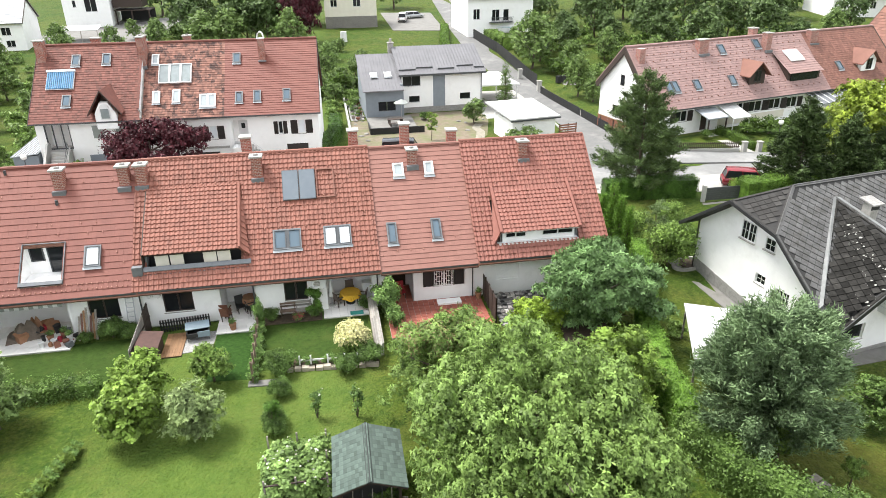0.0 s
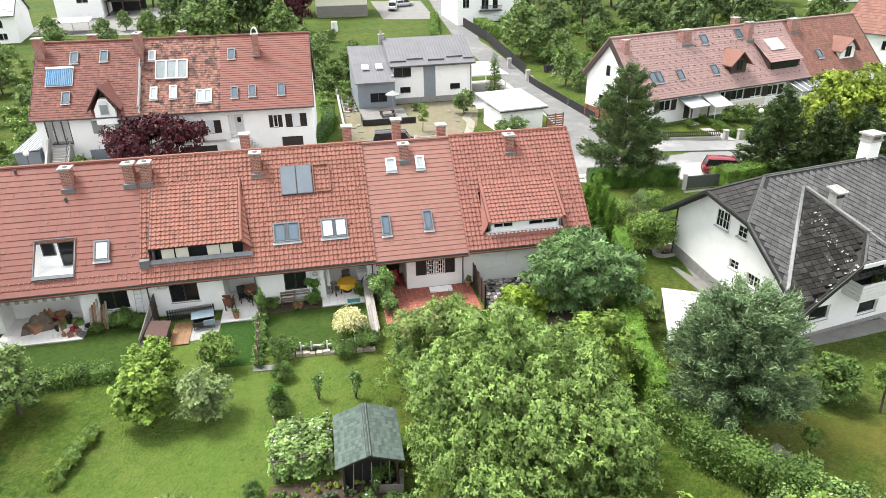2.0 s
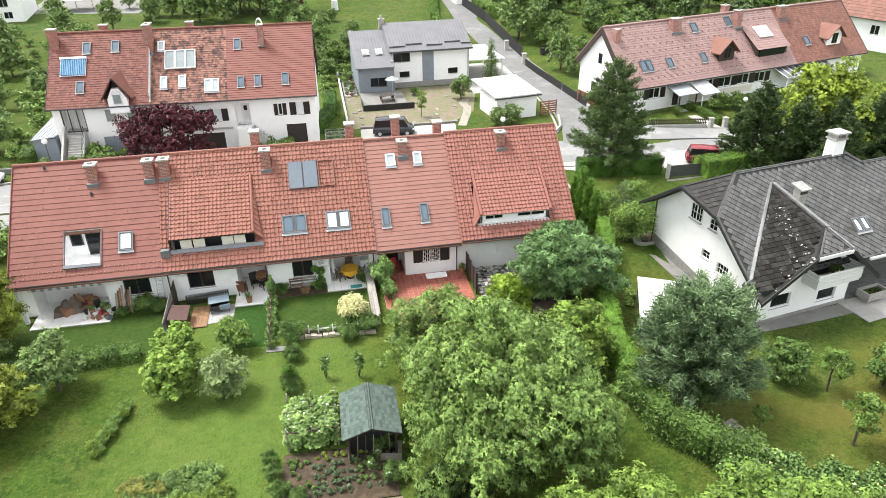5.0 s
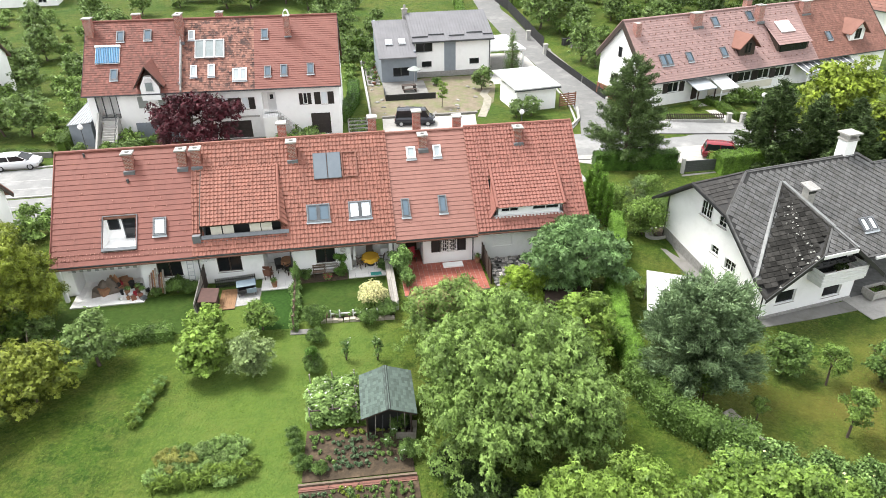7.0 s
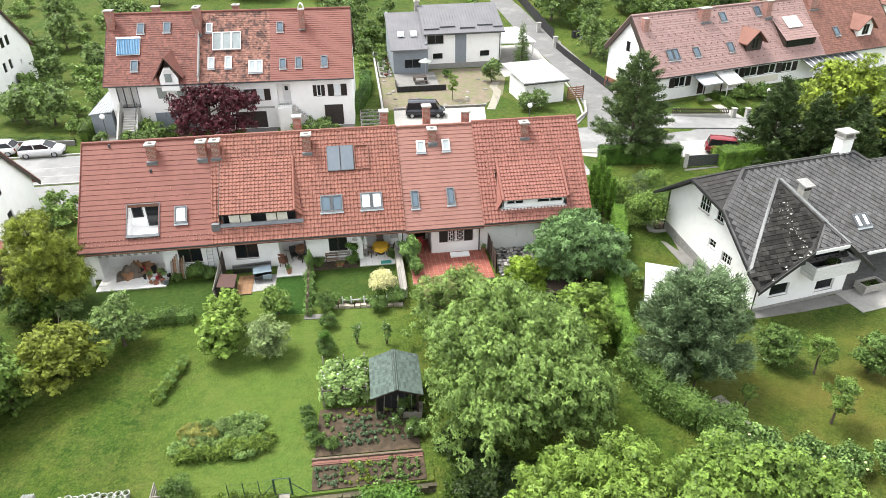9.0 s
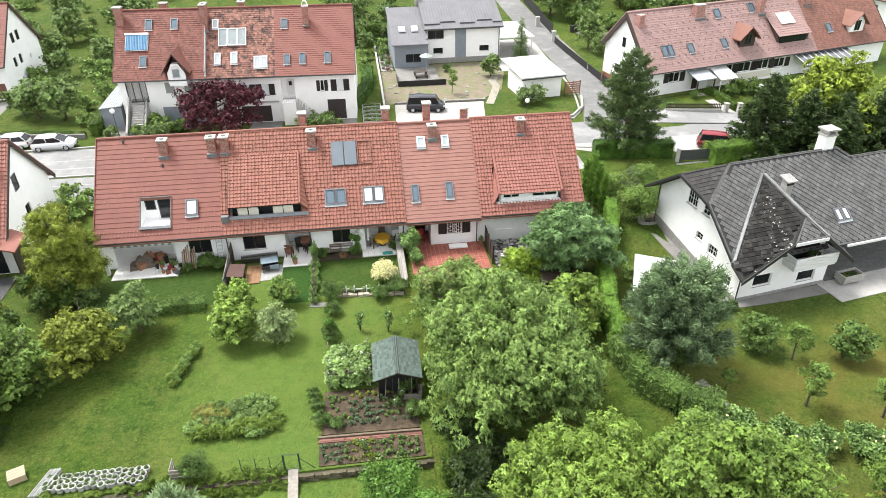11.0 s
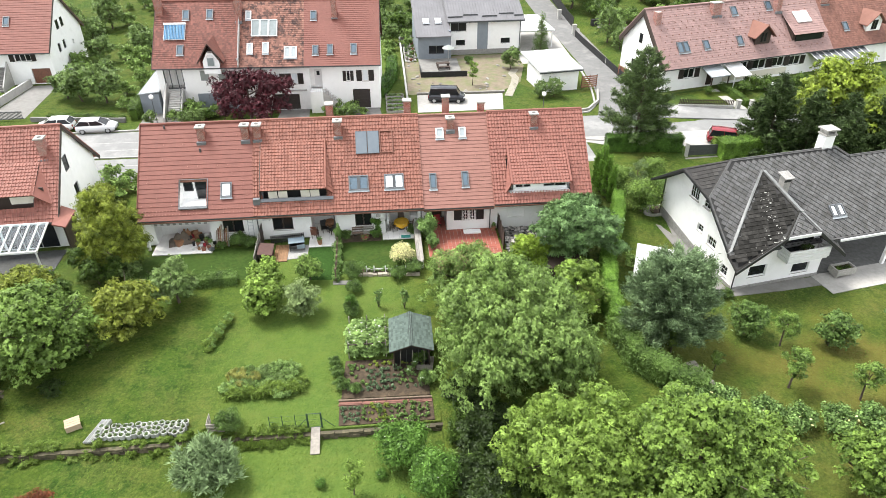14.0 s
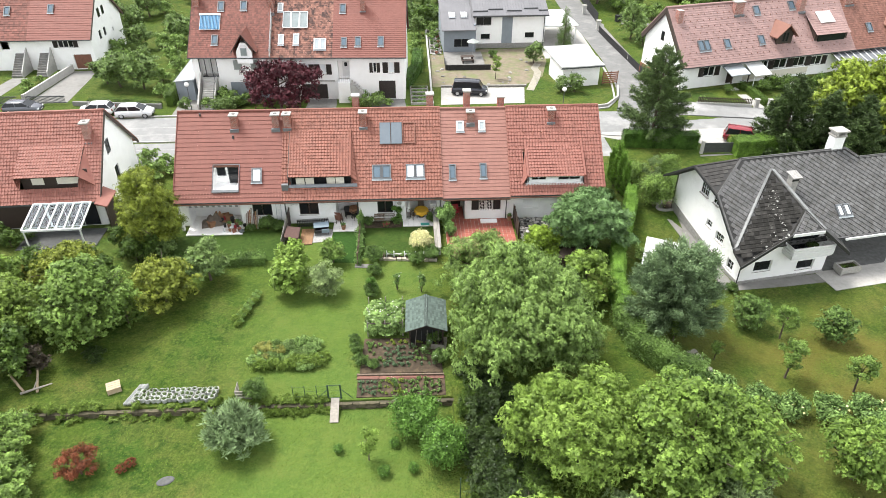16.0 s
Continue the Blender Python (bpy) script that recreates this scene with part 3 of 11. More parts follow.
def sprays(seed, centres, radii, n, per, length, leaf, up=0.5, droop=0.3, hang=0.2, aspect=0.4, flat=1.0):
    """Leaf rosettes at the ends of the twigs: vertices and faces, the leaves of one rosette joined at its heart."""
    r = np.random.default_rng(seed)
    c, rad = np.asarray(centres, float), np.asarray(radii, float)
    m = n // per
    pick = r.choice(len(c), m, p=rad ** 2 / (rad ** 2).sum())
    d = r.normal(size=(m, 3)) + np.array([0, 0, 0.35])
    d /= np.linalg.norm(d, axis=1)[:, None]
    d[:, 2] = np.where(d[:, 2] < -0.3, -d[:, 2] * 0.7, d[:, 2])
    reach = rad[pick] * r.uniform(0.55, 1.0, m) + length * 0.4 * r.random(m) ** 2.5
    base = c[pick] + d * reach[:, None] * np.array([1, 1, flat])
    ax = d + r.normal(scale=0.35, size=(m, 3)) + np.array([0, 0, up])
    ax /= np.linalg.norm(ax, axis=1)[:, None]
    e1 = np.cross(ax, r.normal(size=(m, 3)))
    e1 /= np.linalg.norm(e1, axis=1)[:, None]
    e2 = np.cross(ax, e1)
    ang = (np.arange(per)[None, :] + r.uniform(-0.3, 0.3, (m, per))) * 2.399
    tilt = r.uniform(-0.1, 1.0, (m, per)) - droop * 0.5
    L = leaf * r.uniform(0.65, 1.35, (m, per)) * r.uniform(0.8, 1.25, m)[:, None]
    dirv = e1[:, None] * np.cos(ang)[..., None] + e2[:, None] * np.sin(ang)[..., None]
    t = dirv * np.cos(tilt)[..., None] + ax[:, None] * np.sin(tilt)[..., None]
    t[..., 2] -= hang * 0.4
    t /= np.linalg.norm(t, axis=2)[..., None]
    sd = np.cross(t, ax[:, None] + 0.25 * r.normal(size=(m, per, 3)))
    sd /= np.linalg.norm(sd, axis=2)[..., None] + 1e-6
    b_ = base[:, None]
    mid = b_ + t * L[..., None] * 0.55
    tip = b_ + t * L[..., None] - ax[:, None] * L[..., None] * (0.12 + 0.2 * droop)
    w = sd * L[..., None] * aspect * 0.5
    v = np.concatenate([b_, np.stack([mid + w, tip, mid - w], 2).reshape(m, per * 3, 3)], 1)
    o = (np.arange(m) * (1 + 3 * per))[:, None]
    k = 1 + 3 * np.arange(per)[None, :]
    f = np.stack([np.broadcast_to(o, (m, per)), o + k, o + k + 1, o + k + 2], 2)
    return v.reshape(-1, 3), f.reshape(-1, 4)


def fans(name, g, material, parent=None, label=""):
    """Rosettes from sprays() as one mesh."""
    v, f = g
    me = bpy.data.meshes.new(name)
    me.vertices.add(len(v))
    me.vertices.foreach_set("co", np.ascontiguousarray(v, dtype=np.float32).ravel())
    me.loops.add(f.size)
    me.loops.foreach_set("vertex_index", f.astype(np.int32).ravel())
    me.polygons.add(len(f))
    me.polygons.foreach_set("loop_start", np.arange(0, f.size, 4, dtype=np.int32))
    me.update(calc_edges=True)
    me.materials.append(material)
    ob = new(name, me)
    if parent:
        ob.parent = parent
    if label:
        ob["label"] = label
    return ob


def quads(name, v, material, parent=None, label="", tri=False):
    """Leaves from four corners each; tri: as single triangles of the same area."""
    n = len(v) // 4
    k = 4
    if tri:
        q = np.asarray(v).reshape(-1, 4, 3)
        back = (q[:, 0] - q[:, 2]) * 0.4
        v, k = np.stack([q[:, 1] + back, q[:, 2], q[:, 3] + back], 1).reshape(-1, 3), 3
    me = bpy.data.meshes.new(name)
    me.vertices.add(len(v))
    me.vertices.foreach_set("co", np.ascontiguousarray(v, dtype=np.float32).ravel())
    me.loops.add(n * k)
    me.loops.foreach_set("vertex_index", np.arange(n * k, dtype=np.int32))
    me.polygons.add(n)
    me.polygons.foreach_set("loop_start", np.arange(0, n * k, k, dtype=np.int32))
    me.update(calc_edges=True)
    me.materials.append(material)
    ob = new(name, me)
    if parent:
        ob.parent = parent
    if label:
        ob["label"] = label
    return ob


def limbs(seed, h, base, w, r0, n=6, lean=0.0):
    """A tapered trunk with bent limbs."""
    r = random.Random(seed)
    gs = []
    top = Vector((r.uniform(-0.1, 0.1) * w + lean, r.uniform(-0.1, 0.1) * w, h * 0.72))
    mid = Vector((r.uniform(-0.04, 0.04) * w, r.uniform(-0.04, 0.04) * w, base))
    gs.append(cyl((0, 0, -0.15), mid, r0 * 1.25, r0 * 0.85, 9))
    gs.append(cyl(mid, top, r0 * 0.85, r0 * 0.2, 8))
    for k in range(n):
        a = 2 * math.pi * k / n + r.uniform(-0.4, 0.4)
        s = mid.lerp(top, r.uniform(0.0, 0.65))
        e1 = s + Vector((math.cos(a) * w * 0.22, math.sin(a) * w * 0.22, h * 0.12))
        e2 = e1 + Vector((math.cos(a) * w * 0.17, math.sin(a) * w * 0.17, h * r.uniform(0.06, 0.18)))
        gs += [cyl(s, e1, r0 * 0.45, r0 * 0.28, 6), cyl(e1, e2, r0 * 0.28, r0 * 0.08, 6)]
    return merge(*gs)


def clumps(seed, h, base, w, k, rc, top_heavy=1.0, squash=1.0, lobes=0):
    """Centres and radii of leaf clumps in an uneven egg of width w, from base to h; lobes: gathered round that many limbs."""
    r = np.random.default_rng(seed)
    hz = (h - base) / 2
    if lobes:
        ld = r.normal(size=(lobes, 3)) * np.array([1, 1, 0.9]) + np.array([0, 0, 0.05])
        ld /= np.linalg.norm(ld, axis=1)[:, None]
        lr = r.uniform(0.3, 0.44, lobes)
        lc = ld * (1.0 - lr)[:, None] * r.uniform(0.7, 1.08, lobes)[:, None]
        pick = r.choice(lobes, k, p=lr ** 2 / (lr ** 2).sum())
        d = r.normal(size=(k, 3)) + np.array([0, 0, 0.2]) + ld[pick] * 0.6
        d /= np.linalg.norm(d, axis=1)[:, None]
        c = (lc[pick] + d * (lr[pick] * r.uniform(0.4, 1.05, k))[:, None]) * np.array([w / 2 - rc * 0.5, w / 2 - rc * 0.5, hz - rc * 0.4])
    else:
        d = r.normal(size=(k, 3))
        d /= np.linalg.norm(d, axis=1)[:, None]
        q = r.uniform(0.35, 1.0, k) ** 0.5
        bumpy = 1 + 0.16 * np.sin(3 * np.arctan2(d[:, 1], d[:, 0]) + seed) + 0.1 * np.sin(5 * d[:, 2] + seed)
        c = d * q[:, None] * np.array([w / 2 - rc * 0.6, w / 2 - rc * 0.6, hz - rc * 0.6]) * bumpy[:, None]
    taper = 1 - 0.25 * top_heavy * np.clip(c[:, 2] / hz, -0.6, 1)
    c[:, :2] *= taper[:, None]
    c[:, 2] = np.maximum(c[:, 2] * squash + base + hz, base + 0.2 * rc)
    return c, rc * r.uniform(0.6, 1.25, k)


def tree(name, h, w, base, leafm, leaf, n, k, rc, seed, label, category="tree", r0=0.14, aspect=0.5, shell=0.5, droop=0.3, flat=0.9, top_heavy=1.0, bark=None, group="", tri=False, spray=None, skirt=0.0):
    """A tree at the origin with trunk and crown."""
    t = empty(name, Matrix(), label, category, group)
    part("trunk", limbs(seed, h, base + 0.2, w, r0), bark or M_BARK, t)
    c, rad = clumps(seed, h, base, w, k, rc * (0.9 if spray else 1.0), top_heavy, lobes=max(9, int(k ** 0.5 * 1.5)) if spray else 0)
    if spray:
        c2, rad2 = clumps(seed + 400, h * 0.95, base, w * 0.9, k // 2, rc * 0.85, top_heavy)
        c, rad = np.concatenate([c, c2]), np.concatenate([rad, rad2])
        low = np.clip(1 - (c[:, 2] - base) / ((h - base) * 0.5), 0, 1)
        c[:, :2] *= (1 + skirt * low)[:, None]
        fans("crown", sprays(seed, c, rad, int(n * 1.0), min(spray[0], 7), spray[1], leaf * 1.06, spray[2], spray[3], spray[4], aspect * 1.1, flat), leafm, t)
    else:
        quads("crown", cloud(seed, c, rad, n, leaf, aspect=aspect, shell=shell, droop=droop, flat=flat), leafm, t, tri=tri)
    return t


def put(ob, x, y, z=None, rz=0.0, s=1.0, sz=None):
    z = gz(x, y) if z is None else z
    ob.matrix_basis = pose(x, y, z - 0.02, 0, 0, rz) @ Matrix.Diagonal((s, s, sz or s, 1))
    return ob


def again(ob, x, y, z=None, rz=0.0, s=1.0, sz=None, label=""):
    z = gz(x, y) if z is None else z
    c = copy_thing(ob, Matrix())
    c.matrix_basis = pose(x, y, z - 0.02, 0, 0, rz) @ Matrix.Diagonal((s, s, sz or s, 1))
    if label:
        c["label"] = label
    return c


def tint(ob, m):
    """Another leaf material on one copy of a plant."""
    for q in ob.children:
        if q.name.startswith(("crown", "foliage")):
            q.material_slots[0].link = "OBJECT"
            q.material_slots[0].material = m
    return ob


def conifer(name, h, w, base, leafm, n, levels, seed, label, needle=0.22, power=0.8, r0=0.16, rise=0.15, curve=-0.1, aspect=0.28, tuft=0.22, tri=False):
    """A conifer: a straight trunk, whorls of branches and sprays of needles along them."""
    r = np.random.default_rng(seed)
    t = empty(name, Matrix(), label, "tree")
    gs = [cyl((0, 0, -0.15), (0, 0, h * 0.97), r0, r0 * 0.12, 9)]
    starts, ends = [], []
    for j in range(levels):
        u = (j + r.uniform(-0.3, 0.3)) / levels
        z = base + (h - base) * max(0, u)
        reach = w / 2 * (1 - max(0, u)) ** power + 0.12
        for q in range(7 if u < 0.8 else 4):
            a = r.uniform(0, 2 * math.pi)
            L = reach * r.uniform(0.72, 1.08)
            e = np.array([math.cos(a) * L, math.sin(a) * L, z + L * (rise + 0.5 * u) + curve * L])
            starts.append((0, 0, z))
            ends.append(e)
            if q < 4:
                gs.append(cyl((0, 0, z), tuple(e), 0.035 * (1.2 - u), 0.008, 4))
    part("trunk", merge(*gs), M_BARK, t)
    s, e = np.array(starts, float), np.array(ends, float)
    ln = np.linalg.norm(e - s, axis=1)
    pick = r.choice(len(s), n, p=ln / ln.sum())
    u = 0.18 + 0.86 * r.random(n) ** 0.75
    dv = (e - s) / ln[:, None]
    p = s[pick] + (e - s)[pick] * u[:, None] + r.normal(scale=tuft, size=(n, 3)) * (1.15 - 0.5 * u)[:, None]
    tdir = dv[pick] + r.normal(scale=0.55, size=(n, 3)) + np.array([0, 0, 0.1])
    tdir /= np.linalg.norm(tdir, axis=1)[:, None]
    nr = r.normal(size=(n, 3)) + np.array([0, 0, 0.9])
    nr -= tdir * (nr * tdir).sum(1)[:, None]
    nr /= np.linalg.norm(nr, axis=1)[:, None]
    sd = np.cross(nr, tdir)
    L = needle * r.uniform(0.7, 1.4, n)[:, None]
    v = np.stack([p - tdir * L / 2, p + sd * L * aspect / 2, p + tdir * L / 2, p - sd * L * aspect / 2], 1).reshape(-1, 3)
    quads("crown", v, leafm, t, tri=tri)
    return t


def hedge(name, pts, w, h, leafm, label, n_per_m=900, leaf=0.09, seed=1, core=True, wob=0.06, z0=None):
    """A clipped hedge along a line of ground points."""
    r = np.random.default_rng(seed)
    t = empty(name, pose(pts[0][0], pts[0][1], gz(*pts[0]) if z0 is None else z0), label, "hedge")
    ox, oy, oz = t.matrix_basis.translation
    vs, cs = [], []
    for a, b in zip(pts, pts[1:]):
        a3, b3 = np.array([a[0], a[1], gz(*a)]), np.array([b[0], b[1], gz(*b)])
        L = np.linalg.norm(b3 - a3)
        d = (b3 - a3) / L
        s = np.array([-d[1], d[0], 0])
        n = int(L * n_per_m * (0.4 + 0.6 * (w + 2 * h) / 3))
        u = r.uniform(-0.1, L + 0.1, n)
        per = r.uniform(0, w + 2 * h, n)
        side = np.where(per < h, -w / 2, np.where(per < h + w, per - h - w / 2, w / 2))
        hh = np.where(per < h, per, np.where(per < h + w, h, per - h - w))
        side = side + r.normal(scale=wob, size=n) + 0.08 * np.sin(u * 1.7 + seed)
        hh = np.clip(hh + r.normal(scale=wob, size=n) + 0.07 * np.sin(u * 2.3 + seed), 0.02, None)
        p = a3 + d * u[:, None] + s * side[:, None] + np.array([0, 0, 1]) * hh[:, None]
        out = s * np.sign(side)[:, None] * (per < h)[:, None] + s * (per > h + w)[:, None] + np.array([0, 0, 1]) * ((per >= h) & (per <= h + w))[:, None]
        nr = out + r.normal(scale=0.6, size=(n, 3)) + np.array([0, 0, 0.3])
        nr /= np.linalg.norm(nr, axis=1)[:, None]
        tt = r.normal(size=(n, 3))
        tt -= nr * (tt * nr).sum(1)[:, None]
        tt /= np.linalg.norm(tt, axis=1)[:, None]
        sd = np.cross(nr, tt)
        S = leaf * r.uniform(0.7, 1.4, n)[:, None]
        vs.append(np.stack([p - tt * S / 2, p + sd * S * 0.35, p + tt * S / 2, p - sd * S * 0.35], 1).reshape(-1, 3))
        w2, h2 = w / 2 - 0.08, h - 0.1
        q = [a3 - s * w2, a3 + s * w2, b3 + s * w2, b3 - s * w2]
        cs.append(([tuple(x - (ox, oy, oz) - np.array([0, 0, 0.1])) for x in q] + [tuple(x + np.array([0, 0, h2]) - (ox, oy, oz)) for x in q], [(0, 1, 2, 3), (7, 6, 5, 4), (0, 4, 5, 1), (1, 5, 6, 2), (2, 6, 7, 3), (3, 7, 4, 0)]))
    quads("foliage", np.concatenate(vs) - np.array([ox, oy, oz]), leafm, t, tri=True)
    if core:
        part("inner_growth", merge(*cs), leafm, t)
    return t


def bush(name, w, h, leafm, leaf, n, seed, label, k=14, bloom=None, nb=0, category="bush", aspect=0.55, droop=0.1, tri=False):
    t = empty(name, Matrix(), label, category)
    c, rad = clumps(seed, h, 0.02, w, k, min(w, h) * 0.26, 0.6)
    quads("foliage", cloud(seed, c, rad, n, leaf, aspect=aspect, shell=0.45, droop=droop), leafm, t, tri=tri)
    part("stem", merge(*[cyl((0, 0, -0.1), (0.25 * w * math.cos(a), 0.25 * w * math.sin(a), h * 0.6), 0.025, 0.01, 5) for a in np.arange(0, 6.28, 1.25)]), M_BARK, t)["kind"] = "stuff"
    if bloom:
        r = np.random.default_rng(seed + 5)
        c2 = c[c[:, 2] > h * (0.45 if nb > 2000 else 0.3)]
        quads("blossom", cloud(seed + 9, c2, np.full(len(c2), min(w, h) * 0.29), nb, leaf * 0.9, aspect=0.9, shell=0.9, up=1.0), bloom, t)
    return t

# ---- ground ----
def lawn_material():
    m = bpy.data.materials.new("lawn")
    m.use_nodes = True
    n, l = m.node_tree.nodes, m.node_tree.links
    b = n["Principled BSDF"]
    tc = n.new("ShaderNodeTexCoord")
    out = None
    for sc, det, lo, hi, ca, cb, blend in ((0.09, 4, 0.35, 0.65, (0.06, 0.132, 0.015), (0.135, 0.182, 0.022), None), (0.3, 8, 0.45, 0.68, None, (0.18, 0.175, 0.045), 0.85), (1.0, 9, 0.47, 0.62, None, (0.030, 0.080, 0.008), 0.78), (3.2, 7, 0.48, 0.6, None, (0.17, 0.225, 0.04), 0.6), (6, 7, 0.46, 0.6, None, (0.022, 0.058, 0.007), 0.5)):
        ns = n.new("ShaderNodeTexNoise")
        ns.inputs["Scale"].default_value, ns.inputs["Detail"].default_value, ns.inputs["Roughness"].default_value = sc, det, 0.7
        l.new(tc.outputs["Object"], ns.inputs["Vector"])
        rp = n.new("ShaderNodeValToRGB")
        rp.color_ramp.elements[0].position, rp.color_ramp.elements[1].position = lo, hi
        l.new(ns.outputs["Fac"], rp.inputs["Fac"])
        if out is None:
            rp.color_ramp.elements[0].color, rp.color_ramp.elements[1].color = (*ca, 1), (*cb, 1)
            out = rp.outputs["Color"]
        else:
            mu = n.new("ShaderNodeMath")
            mu.operation = "MULTIPLY"
            mu.inputs[1].default_value = blend
            l.new(rp.outputs["Color"], mu.inputs[0])
            mx = n.new("ShaderNodeMix")
            mx.data_type = "RGBA"
            l.new(mu.outputs[0], mx.inputs["Factor"])
            l.new(out, mx.inputs["A"])
            mx.inputs["B"].default_value = (*cb, 1)
            out = mx.outputs["Result"]
    # the villa's lawn is drier and yellower than the others
    sp = n.new("ShaderNodeSeparateXYZ")
    l.new(tc.outputs["Object"], sp.inputs[0])
    ed = n.new("ShaderNodeMapRange")
    ed.inputs["From Min"].default_value, ed.inputs["From Max"].default_value = 27.0, 34.0
    l.new(sp.outputs["X"], ed.inputs["Value"])
    # Dry tint fades out near the villa, its shade given as darker green.
    ey = n.new("ShaderNodeMapRange")
    ey.inputs["From Min"].default_value, ey.inputs["From Max"].default_value = -9.0, -15.0
    l.new(sp.outputs["Y"], ey.inputs["Value"])
    pn = n.new("ShaderNodeTexNoise")
    pn.inputs["Scale"].default_value, pn.inputs["Detail"].default_value = 0.22, 7.0
    l.new(tc.outputs["Object"], pn.inputs["Vector"])
    pr = n.new("ShaderNodeValToRGB")
    pr.color_ramp.elements[0].position, pr.color_ramp.elements[1].position = 0.38, 0.62
    l.new(pn.outputs["Fac"], pr.inputs["Fac"])
    m1, m2, m3 = n.new("ShaderNodeMath"), n.new("ShaderNodeMath"), n.new("ShaderNodeMath")
    for q in (m1, m2, m3):
        q.operation = "MULTIPLY"
    l.new(ed.outputs[0], m1.inputs[0])
    l.new(ey.outputs[0], m1.inputs[1])
    l.new(m1.outputs[0], m2.inputs[0])
    l.new(pr.outputs["Color"], m2.inputs[1])
    l.new(m2.outputs[0], m3.inputs[0])
    m3.inputs[1].default_value = 0.6
    dm = n.new("ShaderNodeMix")
    dm.data_type = "RGBA"
    l.new(m3.outputs[0], dm.inputs["Factor"])
    l.new(out, dm.inputs["A"])
    dm.inputs["B"].default_value = (0.20, 0.165, 0.035, 1)
    out = dm.outputs["Result"]
    # the mown middle plots are fresher and lighter than the meadow
    lf_, rg_ = n.new("ShaderNodeMapRange"), n.new("ShaderNodeMapRange")
    for q, (a, c) in ((lf_, (-2.5, 1.5)), (rg_, (14.0, 11.0))):
        q.inputs["From Min"].default_value, q.inputs["From Max"].default_value = a, c
        l.new(sp.outputs["X"], q.inputs["Value"])
    fy_ = n.new("ShaderNodeMapRange")
    fy_.inputs["From Min"].default_value, fy_.inputs["From Max"].default_value = -44.0, -38.0
    l.new(sp.outputs["Y"], fy_.inputs["Value"])
    k1, k2, k3, k4 = (n.new("ShaderNodeMath") for _ in range(4))
    for q in (k1, k2, k3, k4):
        q.operation = "MULTIPLY"
    l.new(lf_.outputs[0], k1.inputs[0])
    l.new(rg_.outputs[0], k1.inputs[1])
    l.new(k1.outputs[0], k2.inputs[0])
    l.new(fy_.outputs[0], k2.inputs[1])
    l.new(k2.outputs[0], k3.inputs[0])
    k3.inputs[1].default_value = 0.85
    l.new(k3.outputs[0], k4.inputs[0])
    l.new(ns.outputs["Fac"], k4.inputs[1])
    fm_ = n.new("ShaderNodeMix")
    fm_.data_type = "RGBA"
    l.new(k4.outputs[0], fm_.inputs["Factor"])
    l.new(out, fm_.inputs["A"])
    fm_.inputs["B"].default_value = (0.19, 0.30, 0.06, 1)
    out = fm_.outputs["Result"]
    hv = n.new("ShaderNodeHueSaturation")
    hv.inputs["Value"].default_value = 0.585
    l.new(out, hv.inputs["Color"])
    l.new(hv.outputs[0], b.inputs["Base Color"])
    b.inputs["Roughness"].default_value = 0.9
    b.inputs["Specular IOR Level"].default_value = 0.15
    nb = n.new("ShaderNodeTexNoise")
    nb.inputs["Scale"].default_value, nb.inputs["Detail"].default_value = 7.0, 8.0
    l.new(tc.outputs["Object"], nb.inputs["Vector"])
    bp = n.new("ShaderNodeBump")
    bp.inputs["Strength"].default_value, bp.inputs["Distance"].default_value = 1.0, 0.16
    l.new(nb.outputs["Fac"], bp.inputs["Height"])
    l.new(bp.outputs[0], b.inputs["Normal"])
    return m


M_LAWN = lawn_material()


def axis(stops):
    """Grid lines from (from, to, step) stretches."""
    return [round(float(v), 3) for a, b, s in stops for v in np.arange(a, b, s)]


def build_ground():
    xs = axis([(-900, -100, 100), (-100, -40, 10), (-40, 62, 2), (62, 120, 10), (120, 1001, 110)])
    ys = axis([(-700, -60, 80), (-60, -28, 4), (-28, -21, 1)]) + [-21.0, -20.9] + axis([(-20, 14, 1), (14, 66, 4), (66, 200, 12), (200, 1500, 130)])
    xs = sorted(set(xs + [13.55, 13.65]))
    v = [(x, y, gz(x, y)) for y in ys for x in xs]
    k = len(xs)
    f = [(j * k + i, j * k + i + 1, (j + 1) * k + i + 1, (j + 1) * k + i) for j in range(len(ys) - 1) for i in range(k - 1)]
    tagged(link("ground", v, f, M_LAWN, smooth=False), "mown green lawn and meadow ground", "ground", kind="structure")


build_ground()


def sheet(name, pts, material, label, category, lift=0.03, step=3.0):
    """A flat patch that follows the ground, its edge a polygon of (x, y) points, with a real thickness."""
    v = [(x, y, gz(x, y) + lift) for x, y in pts]
    g = prism([(x, y, z - 0.25) for x, y, z in v], (0, 0, 0.25))
    return tagged(link(name, g[0], g[1], material), label, category, kind="structure")


